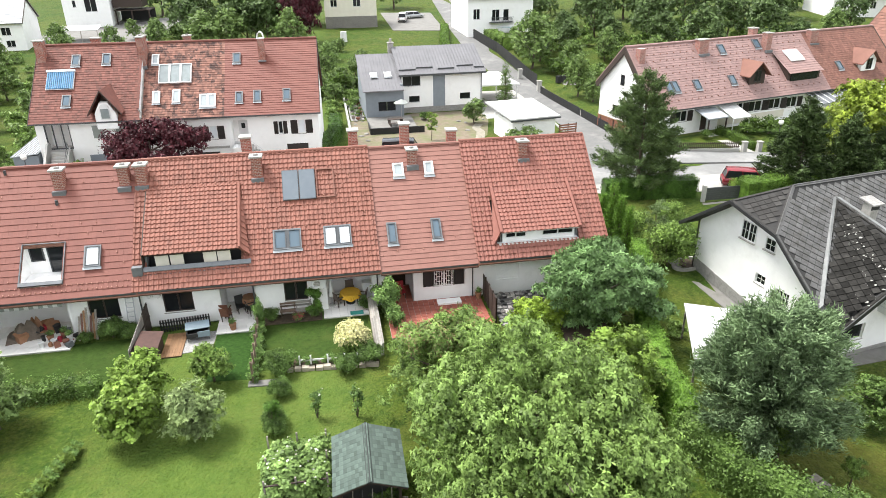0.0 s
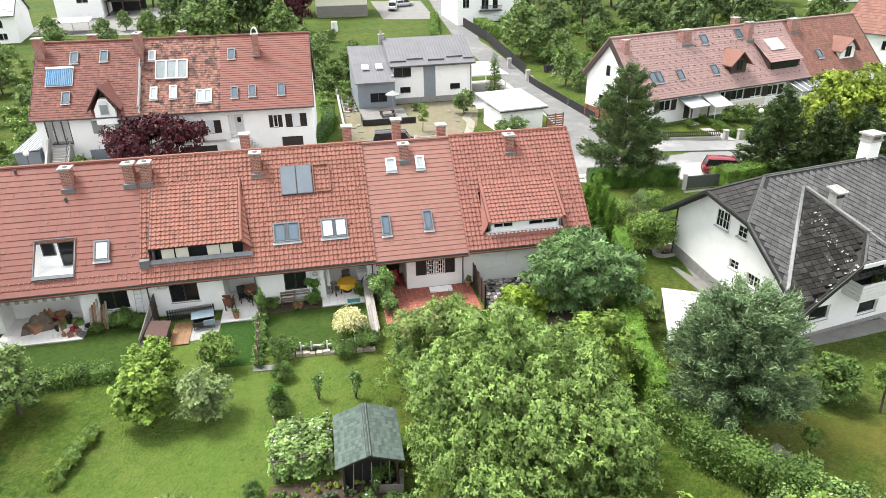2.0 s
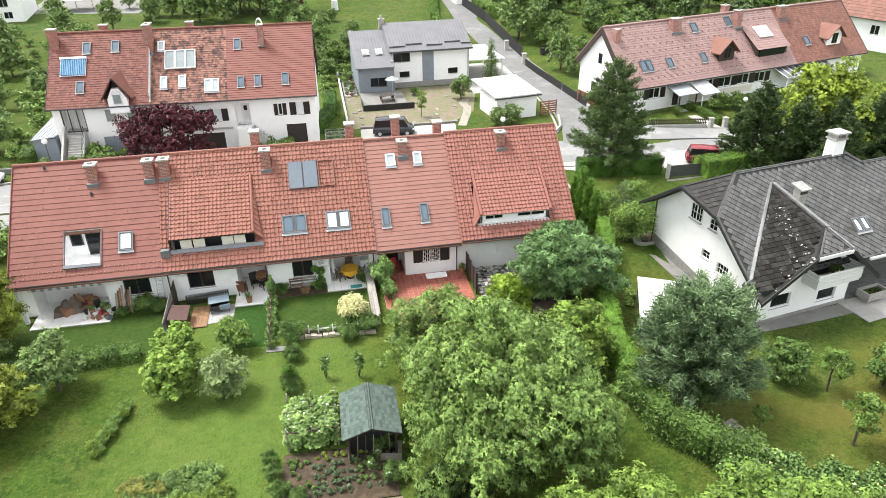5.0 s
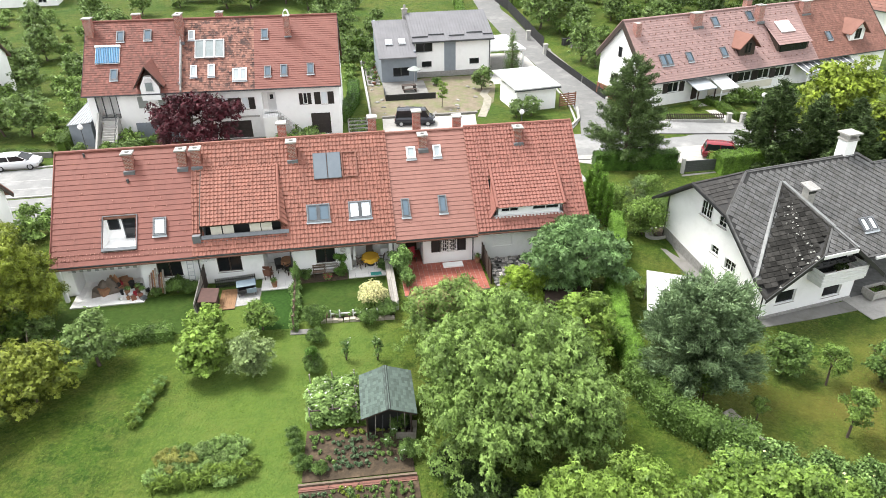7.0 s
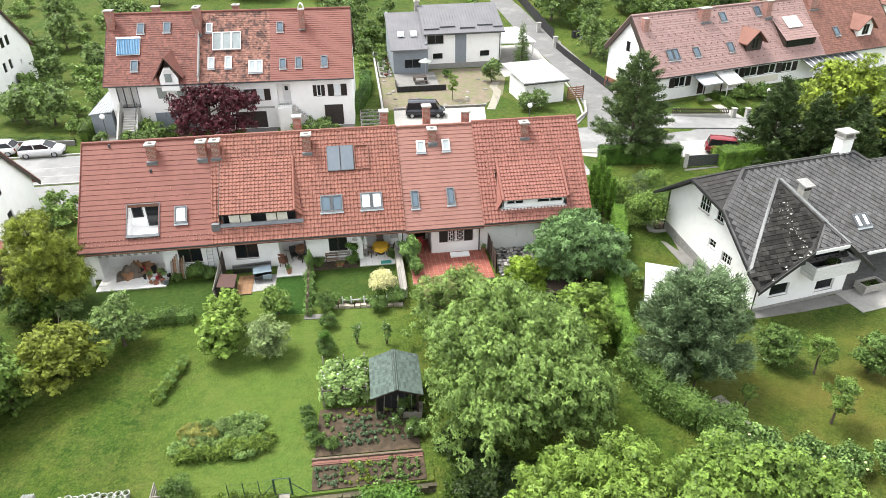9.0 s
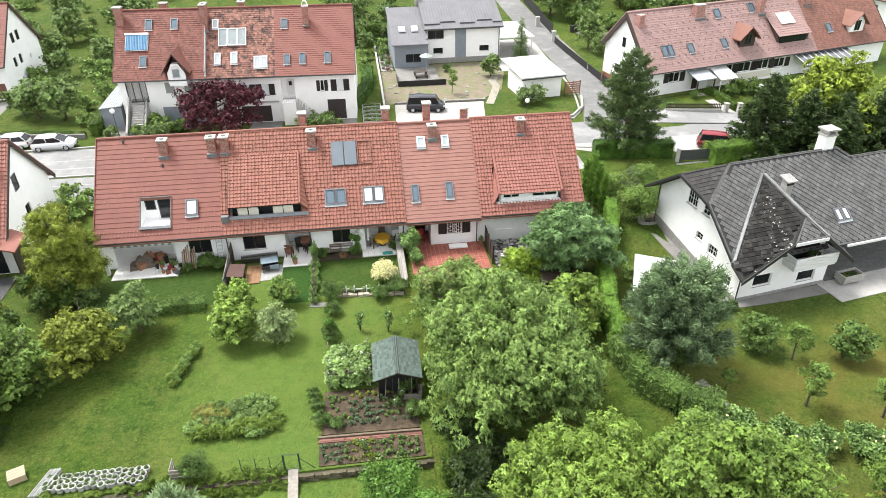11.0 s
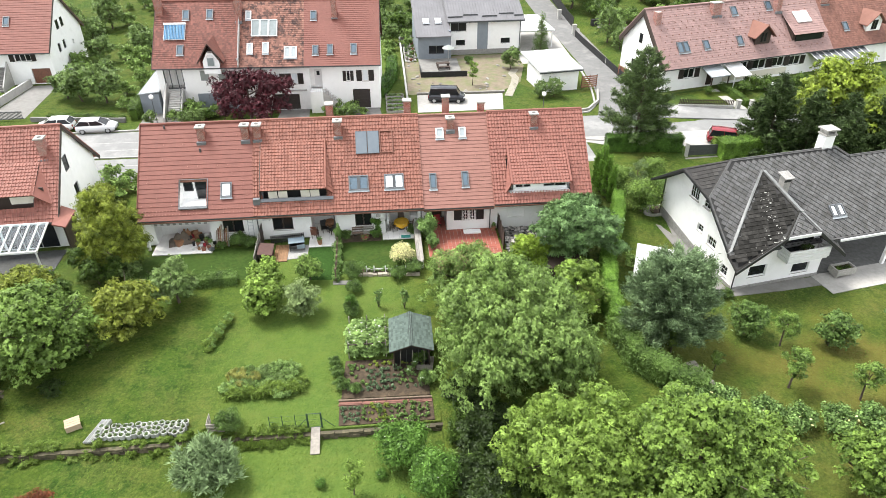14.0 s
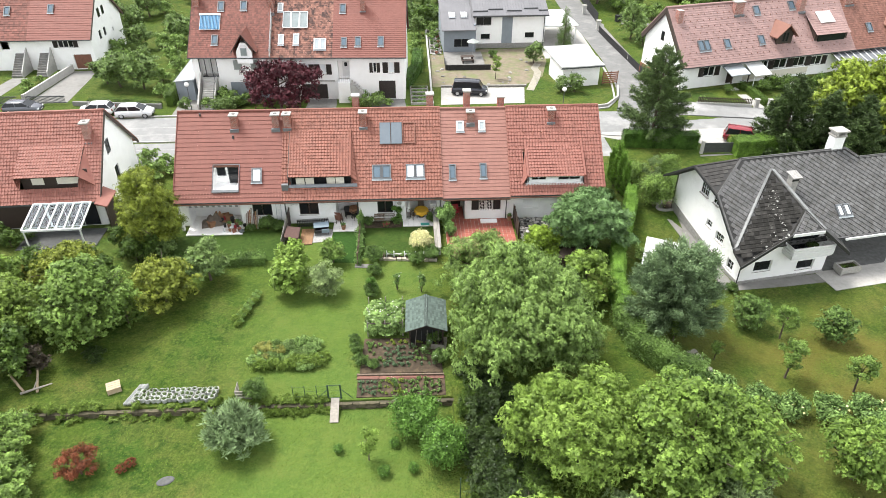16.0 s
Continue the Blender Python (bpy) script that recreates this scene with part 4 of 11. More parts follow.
def strip(name, pts, w, material, label, category, lift=0.03, depth=0.25):
    """A band of width w along a line of (x, y) points."""
    L, Rr = [], []
    for i, p in enumerate(pts):
        a, b = Vector(pts[max(0, i - 1)]), Vector(pts[min(len(pts) - 1, i + 1)])
        d = (b - a).normalized()
        s = Vector((-d.y, d.x)) * w / 2
        L.append((p[0] + s.x, p[1] + s.y))
        Rr.append((p[0] - s.x, p[1] - s.y))
    n = len(pts)
    v = [(x, y, gz(x, y) + lift) for x, y in L + Rr] + [(x, y, gz(x, y) + lift - depth) for x, y in L + Rr]
    f = []
    for i in range(n - 1):
        f += [(i, n + i, n + i + 1, i + 1), (i, i + 1, 2 * n + i + 1, 2 * n + i), (n + i, 3 * n + i, 3 * n + i + 1, n + i + 1)]
    f += [(0, 2 * n, 3 * n, n), (n - 1, 2 * n - 1, 4 * n - 1, 3 * n - 1)]
    return tagged(link(name, v, f, material), label, category, kind="structure")


# street between the rows, its junction and the lane to the back
strip("road", [(-80, 21.5), (-40, 22.2), (-10, 22.6), (20, 22.4), (33, 22.2), (41, 22.0), (50, 21.6), (58, 20.5), (90, 16)], 6.6, M_ASPHALT, "grey asphalt street running between the house rows", "road", 0.02)
sheet("forecourt", [(36.5, 19.5), (36.0, 17.3), (43, 16.0), (46, 15.4), (52, 17.0), (52, 20.0)], M_PAVE, "pale concrete forecourt beside the street", "pavement", 0.028)
strip("lane", [(39.0, 24.0), (40.6, 29), (41.6, 35), (42.3, 45), (42.2, 58), (41.6, 72), (41.0, 90), (42.0, 112), (44.0, 140), (47, 180)], 4.6, M_LANE, "narrow asphalt lane leading away between gardens", "road", 0.026)
strip("kerb", [(-60, 25.7), (-10, 26.2), (20, 26.0), (33, 25.8), (36.2, 26.6), (37.6, 28.6), (38.3, 32), (39.0, 36), (39.6, 46)], 0.22, M_KERB, "pale concrete kerb along the street", "kerb", 0.14)
strip("kerb", [(-60, 18.6), (0, 19.0), (33, 18.7), (35.5, 18.2)], 0.2, M_KERB, "pale concrete kerb behind the terraced row", "kerb", 0.12)
sheet("pavement", [(-60, 13.0), (33.5, 13.2), (33.5, 18.6), (-60, 18.5)], M_ASPHALT, "paved forecourt strip behind the terraced row", "pavement", 0.012)
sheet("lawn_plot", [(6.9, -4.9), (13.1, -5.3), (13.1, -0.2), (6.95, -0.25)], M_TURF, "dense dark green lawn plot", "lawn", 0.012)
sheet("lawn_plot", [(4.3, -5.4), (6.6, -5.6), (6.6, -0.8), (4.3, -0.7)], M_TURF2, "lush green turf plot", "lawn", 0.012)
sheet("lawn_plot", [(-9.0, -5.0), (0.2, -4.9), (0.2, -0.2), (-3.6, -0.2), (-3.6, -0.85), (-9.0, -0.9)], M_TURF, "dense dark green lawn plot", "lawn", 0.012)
sheet("lawn_plot", [(28.0, 26.7), (33.2, 26.5), (36.0, 27.3), (38.0, 29.8), (39.0, 33.4), (37.6, 34.4), (30.8, 33.2)], M_LAWN, "green corner lawn", "lawn", 0.03)
strip("pavement", [(43.4, 25.6), (46, 25.2), (49, 24.7), (52, 24.2), (55, 23.6), (58.5, 22.8)], 3.4, M_ASPHALT, "grey pavement before the picket fence", "pavement", 0.17, 0.5)
sheet("pavement", [(33.2, 18.2), (36.4, 16.5), (44.4, 15.9), (46.2, 17.4), (44.0, 19.4), (33.6, 19.4)], M_PAVE, "pale concrete apron at the junction", "pavement", 0.024)

# ---- the terraced row in the middle ----
SLOPE = 5.85 / 6.2
ANG = math.atan(SLOPE)
SLEN = math.hypot(6.2, 5.85)
EAVE = 2.9


M_HOOK = mat("pale_clay_hook", (0.46, 0.23, 0.165), (0.38, 0.185, 0.135), rough=0.7)


def on_roof(x, y):
    """The pose on the front roof slope above local (x, y): x along the eave, y up the slope, z off the roof."""
    return pose(x, y, EAVE + SLOPE * y, math.degrees(ANG))


def gutter(parent, x0, x1, y, z):
    part("gutter", merge(box(x0, y - 0.11, z - 0.06, x1, y - 0.095, z + 0.02), box(x0, y - 0.11, z - 0.075, x1, y + 0.0, z - 0.06)), M_METAL, parent)
    part("downpipe", merge(cyl((x1 - 0.15, y, z - 0.1), (x1 - 0.15, y + 0.75, z - 0.6), 0.045, n=8), cyl((x1 - 0.15, y + 0.75, z - 0.6), (x1 - 0.15, y + 0.75, 0.05), 0.045, n=8)), M_METAL, parent)


def row_unit(x0, x1, tile, wavy, tw, tl, label, roof_skip=(), wall_holes=(), dz=0.0, ends=(False, False), wallm=None, fy=0.9, recess=None, amp=0.055, lap=(0.0, 0.0)):
    """One house of the row: walls, roof slabs and tiles. recess: (x0, x1, depth), a covered seat beside the front wall."""
    w = x1 - x0
    wallm = wallm or M_WHITE
    h = empty("row_house", pose(x0, 0, 0), label, "house", "terraced row houses")
    slab = holed(0, w, -0.05, SLEN, 0.16, roof_skip)
    roof = part("roof", moved(slab, pose(0, 0, EAVE + dz - 0.235, math.degrees(ANG)) @ Matrix(((1, 0, 0, 0), (0, 0, 1, 0), (0, 1, 0, 0), (0, 0, 0, 1)))), M_REDWOOD, h)
    part("tiling", tilefield(w + lap[0] + lap[1], SLEN, tw, tl, wavy, [(q[0] + lap[0], q[1], q[2] + lap[0], q[3]) for q in roof_skip], amp), tile, roof, "", pose(-lap[0], 0, EAVE + dz, math.degrees(ANG)))["kind"] = "stuff"
    part("rear_roof", moved(holed(0, w, 0, SLEN, 0.16, ()), panel_of((0, 12.4, EAVE + dz - 0.14), (1, 0, 0), (0, -1, SLOPE))), tile, h)
    # ridge tiles
    part("ridge_cap", ridge_tube(w), tile, roof, "", pose(0, 6.2, EAVE + dz + 5.87))
    wr = wall_holes
    if recess:
        a, b, dp = recess
        for p, q in ((0, a), (b, w)):
            if q - p > 0.05:
                part("wall", moved(holed(p, q, 0, 3.4, 0.25, wr), pose(0, fy, 0)), wallm, h, "white rendered front wall")
        part("recess_wall", merge(moved(holed(a - 0.1, b + 0.1, 0, 3.4, 0.2, ()), pose(0, fy + dp, 0)), box(a - 0.12, fy + 0.252, 0, a, fy + dp, 3.4), box(b, fy + 0.252, 0, b + 0.12, fy + dp, 3.4)), wallm, h)
        part("beam", box(a - 0.1, fy - 0.02, 2.55, b + 0.1, fy + 0.2, 2.95), M_DARKWOOD, h)
        part("recess_ceiling", box(a, fy + 0.2, 2.60, b, fy + dp, 2.66), M_REDWOOD, h)
    else:
        part("wall", moved(holed(0, w, 0, 3.4, 0.25, wr), pose(0, fy, 0)), wallm, h, "white rendered front wall")
    part("rear_wall", box(0, 11.25, 0, w, 11.5, 3.4), wallm, h)
    gp = [(0, fy, 0), (0, 11.5, 0), (0, 11.5, EAVE + SLOPE * 0.9 - 0.25 + dz), (0, 6.2, EAVE + 5.85 - 0.25 + dz), (0, fy, EAVE + SLOPE * fy - 0.25 + dz)]
    part("party_wall", prism([(0.002, p[1] + (0.26 if p[1] < 6 else 0), p[2]) for p in gp], (0.2, 0, 0)), wallm, h)
    if ends[1]:
        part("gable_wall", prism([(w - 0.25, p[1] + (0.26 if p[1] < 6 else 0), p[2]) for p in gp], (0.2, 0, 0)), wallm, h)
    for e, xx in ((ends[0], -0.02), (ends[1], w - 0.02)):
        if e:
            part("verge", moved(box(xx, -0.05, -0.16, xx + 0.05, SLEN, 0.10), pose(0, 0, EAVE + dz, math.degrees(ANG))), tile, h)
    part("floor_slab", box(0, fy - 0.0, -0.1, w, 11.4, 0.06), M_CONC, h)
    gutter(h, 0.05, w - 0.05, 0.0, EAVE + dz)
    part("fascia", box(0.0, 0.02, EAVE + dz - 0.17, w, 0.06, EAVE + dz - 0.06), M_REDWOOD, h)
    rg = random.Random(int(x0 * 10))
    hooks = [(x + rg.uniform(-0.03, 0.03), y) for y in ((0.42, 0.73) if x0 < 0 else ()) for x in np.arange(0.15, w - 0.1, 0.27)]
    hooks += [(x + (0.405 if j % 2 else 0.0) + rg.uniform(-0.02, 0.02), 1.2 + 0.67 * j) for j in range(10) for x in np.arange(0.3, w - 0.5, 0.81) if wavy or rg.random() < 0.22]
    hooks = [q for q in hooks if not any(s[0] - 0.1 < q[0] < s[2] + 0.1 and s[1] - 0.1 < q[1] < s[3] + 0.1 for s in roof_skip)]
    hz_ = 0.12 if wavy else 0.075
    part("snow_guard", merge(*[moved(prism([(x, y, 0.04), (x + 0.055, y, 0.04), (x + 0.045, y + 0.02, hz_), (x + 0.01, y + 0.02, hz_)], (0, 0.075, 0)), pose(0, 0, EAVE + dz, math.degrees(ANG))) for x, y in hooks]), M_HOOK, roof)["kind"] = "stuff"
    return h


def front_window(h, x, z, w, ht, **kw):
    return window(h, pose(x, 0.9 + 0.08, z), w, ht, **kw)


def sy(y):
    return y * SLEN / 6.2


# house with the roof terrace opening
U = [-9.35, 0.28, 6.7, 14.1, 20.1, 28.65]
u1 = row_unit(U[0], U[1], M_TILE_FLAT, False, 0.25, 0.4, "end terrace house with smooth red tiles and a roof balcony opening", [(3.33, sy(0.64), 5.62, sy(2.50))], [(6.5, 0.9, 8.2, 2.25)], ends=(True, False), recess=(0.9, 5.4, 1.6), amp=0.018, dz=-0.02, lap=(0.0, -0.33))
front_window(u1, 6.5, 0.9, 1.7, 1.35, leaves=2, fm=M_DARKWOOD)
skylight(u1, on_roof(6.72, 1.25), 0.9, sy(0.95), M_BLIND)
chimney(u1, 5.1, 5.28, 7.3, 8.74)
chimney(u1, 8.75, 5.25, 7.3, 8.74)
chimney(u1, 9.75, 5.25, 7.3, 8.74)
part("roof_balcony", merge(box(3.28, 0.82, 3.35, 5.66, 2.6, 3.42), box(3.28, 2.55, 3.3, 5.66, 2.62, 5.2)), M_WHITE, u1, "white rendered roof balcony")
for bx in (3.26, 5.63):
    part("balcony_cheek", prism([(bx, 0.66, 3.3), (bx, 2.6, 3.3), (bx, 2.6, 5.2), (bx, 0.66, 3.42)], (0.06, 0, 0)), M_WHITE, u1)
part("balcony_frame", moved(ring(3.32, sy(0.62), 5.65, sy(2.50), 0.04, -0.1, 0.0), pose(0, 0, EAVE, math.degrees(ANG)) @ Matrix(((1, 0, 0, 0), (0, 0, 1, 0), (0, -1, 0, 0), (0, 0, 0, 1)))), M_LEAD, u1)
part("parapet", moved(box(3.34, sy(0.62), 0.02, 5.63, sy(0.78), 0.16), pose(0, 0, EAVE, math.degrees(ANG))), M_LEAD, u1)
window(u1, pose(4.5, 2.45, 3.45), 1.0, 1.7, leaves=1, fm=M_METAL, sill=False)
window(u1, pose(3.55, 2.45, 4.2), 0.75, 0.9, leaves=1, fm=M_METAL, sill=False)
part("vent_pipe", cyl((5.0, 4.3, 6.8), (5.0, 4.3, 7.2), 0.09, n=8), M_METAL, u1)
part("flue", cyl((2.0, 5.9, 8.2), (2.0, 5.9, 8.7), 0.08, n=8), M_METAL, u1)

# house with the wide tiled dormer
u2 = row_unit(U[1], U[2], M_TILE_OLD, True, 0.27, 0.335, "terrace house with weathered wavy tiles and a wide dormer loggia", [(0.36, sy(0.86), 5.75, sy(4.1))], [(1.0, 0.9, 2.7, 2.25)], recess=(4.25, 6.3, 2.2), lap=(0.32, 0.0))


def dormer_two(h):
    a, b = 0.42, 5.72
    yf, zf, yt = 0.92, 4.70, 4.70
    zt = EAVE + SLOPE * yt + 0.05
    sl = (zt - zf) / (yt - yf)
    an = math.degrees(math.atan(sl))
    dl = math.hypot(yt - yf, zt - zf)
    d = part("dormer", prism([(a, yf + 0.3, 3.6), (a, yf + 0.3, zf - 0.05), (a, yt - 0.3, zt - 0.4), (a, yt - 0.8, zt - 1.0)], (0.1, 0, 0)), M_LEAD, h, "wide dormer with a loggia of pale panels")
    part("dormer_roof", moved(box(a - 0.05, 0.0, -0.16, b + 0.05, dl, -0.02), pose(0, yf, zf, an)), M_DARKWOOD, d)
    part("dormer_tiling", tilefield(b - a + 0.1, dl, 0.27, 0.30, True), M_TILE_OLD, d, "", pose(a - 0.05, yf, zf, an))["kind"] = "stuff"
    p0, p1, p2 = Vector((b + 0.03, yf, zf)), Vector((b + 0.03, yt, zt)), Vector((b + 0.55, yf + 0.05, zf - 0.5))
    part("dormer_hip", prism([p0, p2, p1], (0.0, 0.05, -0.10)), M_TILE_OLD, d)
    for k in range(12):
        t0, t1 = k / 12, min(1, (k + 1) / 12 + 0.02)
        q = [p0.lerp(p1, t0), p2.lerp(p1, t0), p2.lerp(p1, t1), p0.lerp(p1, t1)]
        part("hip_tile", prism([q[0] + Vector((0.03, -0.02, 0.06)), q[1] + Vector((0.03, -0.02, 0.06)), q[2] + Vector((0.0, 0, 0.02)), q[3] + Vector((0, 0, 0.02))], (0, 0.0, -0.03)), M_TILE_OLD, d)
    part("hip_cap", cyl(p0 + Vector((0, 0, 0.06)), p1 + Vector((0, 0, 0.06)), 0.09, n=8), M_TILE_OLD, d)
    part("side_flashing", prism([(a - 0.12, yf, 3.7), (a - 0.12, yf, zf + 0.02), (a - 0.12, yt, zt + 0.03), (a - 0.12, yt, zt - 0.4)], (0.07, 0, 0)), M_DARKWOOD, d)
    part("lower_flashing", box(-0.25, 0.62, 3.55, a - 0.12, 0.95, 4.1), M_LEAD, d)
    part("loggia_back", box(a, yf + 0.85, 3.3, b + 0.1, yf + 0.92, 5.1), M_BLACK, d)
    part("loggia_floor", box(a - 0.1, yf - 0.25, 3.52, b + 0.6, yf + 0.85, 3.58), M_LEAD, d)
    for x in (0.95, 1.78, 3.62, 4.42):
        part("panel", box(x, yf + 0.30, 3.72, x + 0.74, yf + 0.34, 4.5), M_CREAM, d, "pale roller panel")
    zr0, zr1 = EAVE + SLOPE * 0.74 + 0.14, EAVE + SLOPE * 0.94 + 0.14
    part("loggia_flashing", prism([(a - 0.1, 0.74, zr0), (b + 0.6, 0.74, zr0), (b + 0.6, 0.94, zr1), (a - 0.1, 0.94, zr1)], (0, 0, 0.04)), M_LEAD, d)


dormer_two(u2)
front_window(u2, 1.0, 0.9, 1.7, 1.35, leaves=2, fm=M_DARKWOOD)
part("rear_chimney_stub", box(6.0, 7.2, 7.5, 6.4, 7.6, 8.2), M_BRICK, u2)

# house with the solar panels
u3 = row_unit(U[2], U[3], M_TILE_OLD, True, 0.27, 0.335, "terrace house with orange wavy tiles and two solar panels", (), [(1.55, 0.9, 2.95, 2.22)], recess=(4.1, 6.9, 2.2))
front_window(u3, 1.55, 0.9, 1.4, 1.32, leaves=2, fm=M_DARKWOOD)
skylight(u3, on_roof(1.22, 1.30), 1.65, sy(0.95), None, 2)
skylight(u3, on_roof(4.2, 1.30), 1.65, sy(0.95), M_BLIND, 2)
chimney(u3, 0.47, 5.25, 7.3, 8.82)
for k in range(2):
    sp = part("solar_panel", moved(box(0, 0, 0.10, 0.99, sy(1.5), 0.19), on_roof(1.92 + 1.02 * k, 3.65)), M_METAL, u3, "dark flat solar panel")
    part("panel_face", moved(box(0.04, 0.04, 0.19, 0.95, sy(1.5) - 0.04, 0.197), on_roof(1.92 + 1.02 * k, 3.65)), M_SOLAR, sp)
part("panel_rail", moved(merge(ring(3.98 - 1.92, 0.05, 5.1 - 1.92, sy(1.5), 0.07, -0.16, -0.06)), on_roof(1.92, 3.65) @ Matrix(((1, 0, 0, 0), (0, 0, 1, 0), (0, -1, 0, 0), (0, 0, 0, 1)))), M_TILE_BROWN, u3)

# house with pale tiles and four roof windows
u4 = row_unit(U[3], U[4], M_TILE_PALE, False, 0.25, 0.335, "terrace house with pale red tiles and four roof windows", (), [(2.65, 1.0, 5.31, 2.32)], dz=-0.12, recess=(0.2, 2.05, 2.4), amp=0.018, wallm=M_WHITE)
for x, y, w, hh, p in ((1.44, 4.5, 0.70, 0.7, M_PALEPANE), (3.45, 4.5, 0.62, 0.7, M_PALEPANE), (0.62, 1.18, 0.62, 1.03, None), (3.38, 1.25, 0.62, 1.0, None)):
    skylight(u4, on_roof(x, y) @ pose(0, 0, -0.1), w, sy(hh), p, 1, M_WHITEPL if p else None)
chimney(u4, 2.75, 5.45, 7.4, 8.62)
window(u4, pose(3.35, 0.98, 1.02), 1.25, 1.25, leaves=2, fm=M_DARKWOOD)
for k in range(2):
    part("shutter", moved(merge(ring(0, 0, 0.62, 1.25, 0.06, 0, 0.04), box(0.06, 0.01, 0.06, 0.56, 0.03, 1.19)), pose(2.66 + 1.98 * k, 0.84, 1.02)), M_BLACK, u4)
for k in range(2):
    gx = 3.37 + 0.62 * k
    part("window_grille", merge(ring(gx, 1.02, gx + 0.58, 2.27, 0.04, 0.80, 0.84), *[box(gx + 0.13 + 0.15 * i, 0.805, 1.06, gx + 0.165 + 0.15 * i, 0.835, 2.23) for i in range(3)], *[box(gx + 0.03 + 0.15 * ((i + j) % 2) + 0.27 * j * 1.0, 0.803, 1.16 + 0.17 * i, gx + 0.18 + 0.15 * ((i + j) % 2) + 0.2 * j, 0.838, 1.195 + 0.17 * i) for i in range(6) for j in range(2)]), M_WHITE, u4, "white wrought lattice grille")
part("recess_door", box(0.9, 3.18, 0.06, 1.8, 3.26, 2.1), M_DARKWOOD, u4)
part("recess_window", box(0.25, 3.24, 1.0, 0.8, 3.28, 2.1), M_DARKGLASS, u4)

# end house with the low dormer
u5 = row_unit(U[4], U[5], M_TILE_NEW, True, 0.27, 0.335, "end terrace house with bright wavy tiles and a low dormer", [(1.3, sy(0.62), 6.75, sy(3.1))], [(1.35, 1.05, 2.85, 2.25)], ends=(False, True))
chimney(u5, 4.1, 5.4, 7.4, 8.74)
part("blind_window", merge(box(1.36, 0.98, 1.06, 2.84, 1.06, 2.24)), M_WHITE, u5, "closed white roller shutter")
part("blind_slat", merge(*[box(1.38, 0.965, 1.1 + 0.06 * k, 2.82, 0.98, 1.152 + 0.06 * k) for k in range(19)]), M_WHITE, u5)


def dormer_five(h):
    a, b = 1.35, 6.7
    yf, zf, yt = 0.95, 4.55, 3.5
    zt = EAVE + SLOPE * yt
    sl = (zt - zf) / (yt - yf)
    an = math.atan(sl)
    dl = math.hypot(yt - yf + 0.3, (yt - yf + 0.3) * sl)
    d = part("dormer", merge(moved(holed(a + 0.28, b - 0.1, 3.5, zf + 0.06, 0.14, [(a + 0.6, 3.82, a + 1.95, 4.32), (a + 3.0, 3.82, b - 0.3, 4.32)]), pose(0, yf + 0.1, 0)), prism([(a + 0.3, yf + 0.1, 3.6), (a + 0.3, yf + 0.1, zf), (a + 0.3, yt - 0.2, zt - 0.25)], (0.1, 0, 0)), prism([(b - 0.22, yf + 0.1, 3.6), (b - 0.22, yf + 0.1, zf), (b - 0.22, yt - 0.2, zt - 0.25)], (0.1, 0, 0))), M_WHITE, h, "low white dormer with a tiled roof")
    for x, w, n in ((a + 0.6, 1.35, 2), (a + 3.0, b - 0.3 - a - 3.0, 2)):
        window(d, pose(x, yf + 0.1, 3.82), w, 0.5, leaves=n, fm=M_WHITEPL, sill=False)
    part("dormer_roof", moved(box(a + 0.25, -0.3, -0.15, b, dl, -0.02), pose(0, yf, zf, math.degrees(an))), M_WHITEPL, d)
    part("dormer_tiling", tilefield(b - a - 0.2, dl, 0.27, 0.31, True), M_TILE_NEW, d, "", pose(a + 0.22, yf - 0.28, zf - 0.28 * sl, math.degrees(an)))["kind"] = "stuff"
    for x in (a + 0.2, b - 0.05):
        part("dormer_verge", moved(box(x - 0.06, -0.3, -0.1, x + 0.12, dl + 0.1, 0.14), pose(0, yf, zf, math.degrees(an))), M_TILE_NEW, d)
    part("dormer_cheek", prism([(a - 0.28, yf - 0.35, 3.62), (a + 0.25, yf - 0.1, zf - 0.1), (a + 0.25, yt + 0.05, zt + 0.05)], (0.08, 0.02, -0.03)), M_TILE_NEW, d)
    part("sill_board", box(a, yf - 0.3, 3.5, b - 0.05, yf + 0.1, 3.6), M_WHITEPL, d)


dormer_five(u5)

# chimneys of the rear slope
for ob, x, zt in ((u2, 6.15, 9.45), (u3, 6.56, 9.5), (u4, 2.58, 9.75), (u4, 5.75, 9.15)):
    chimney(ob, x, 7.6, 7.0, zt, 0.6, 0.6, cowl=False)


def aircon(parent, x, z, w=0.8, h=0.62):
    ac = part("air_conditioner", box(x, 0.55, z, x + w, 0.88, z + h), M_WHITEPL, parent, "white wall air conditioner")
    part("fan_grille", merge(cyl((x + w * 0.4, 0.55, z + h / 2), (x + w * 0.4, 0.54, z + h / 2), h * 0.4, n=20)), M_WHITEPL, ac)
    part("fan_hub", cyl((x + w * 0.4, 0.54, z + h / 2), (x + w * 0.4, 0.525, z + h / 2), h * 0.3, n=20), M_CAP, ac)
    part("guard_ring", merge(*[cyl((x + w * 0.4 - h * 0.4, 0.52, z + h / 2 + q * h), (x + w * 0.4 + h * 0.4, 0.52, z + h / 2 + q * h), 0.012, n=6) for q in (-0.24, -0.08, 0.08, 0.24)]), M_WHITEPL, ac)
    part("bracket", merge(box(x + 0.1, 0.6, z - 0.05, x + 0.14, 0.9, z), box(x + w - 0.14, 0.6, z - 0.05, x + w - 0.1, 0.9, z)), M_METAL, ac)


aircon(u3, 3.2, 1.75, 0.85, 0.68)
aircon(u2, 0.25, 2.12, 0.72, 0.3)

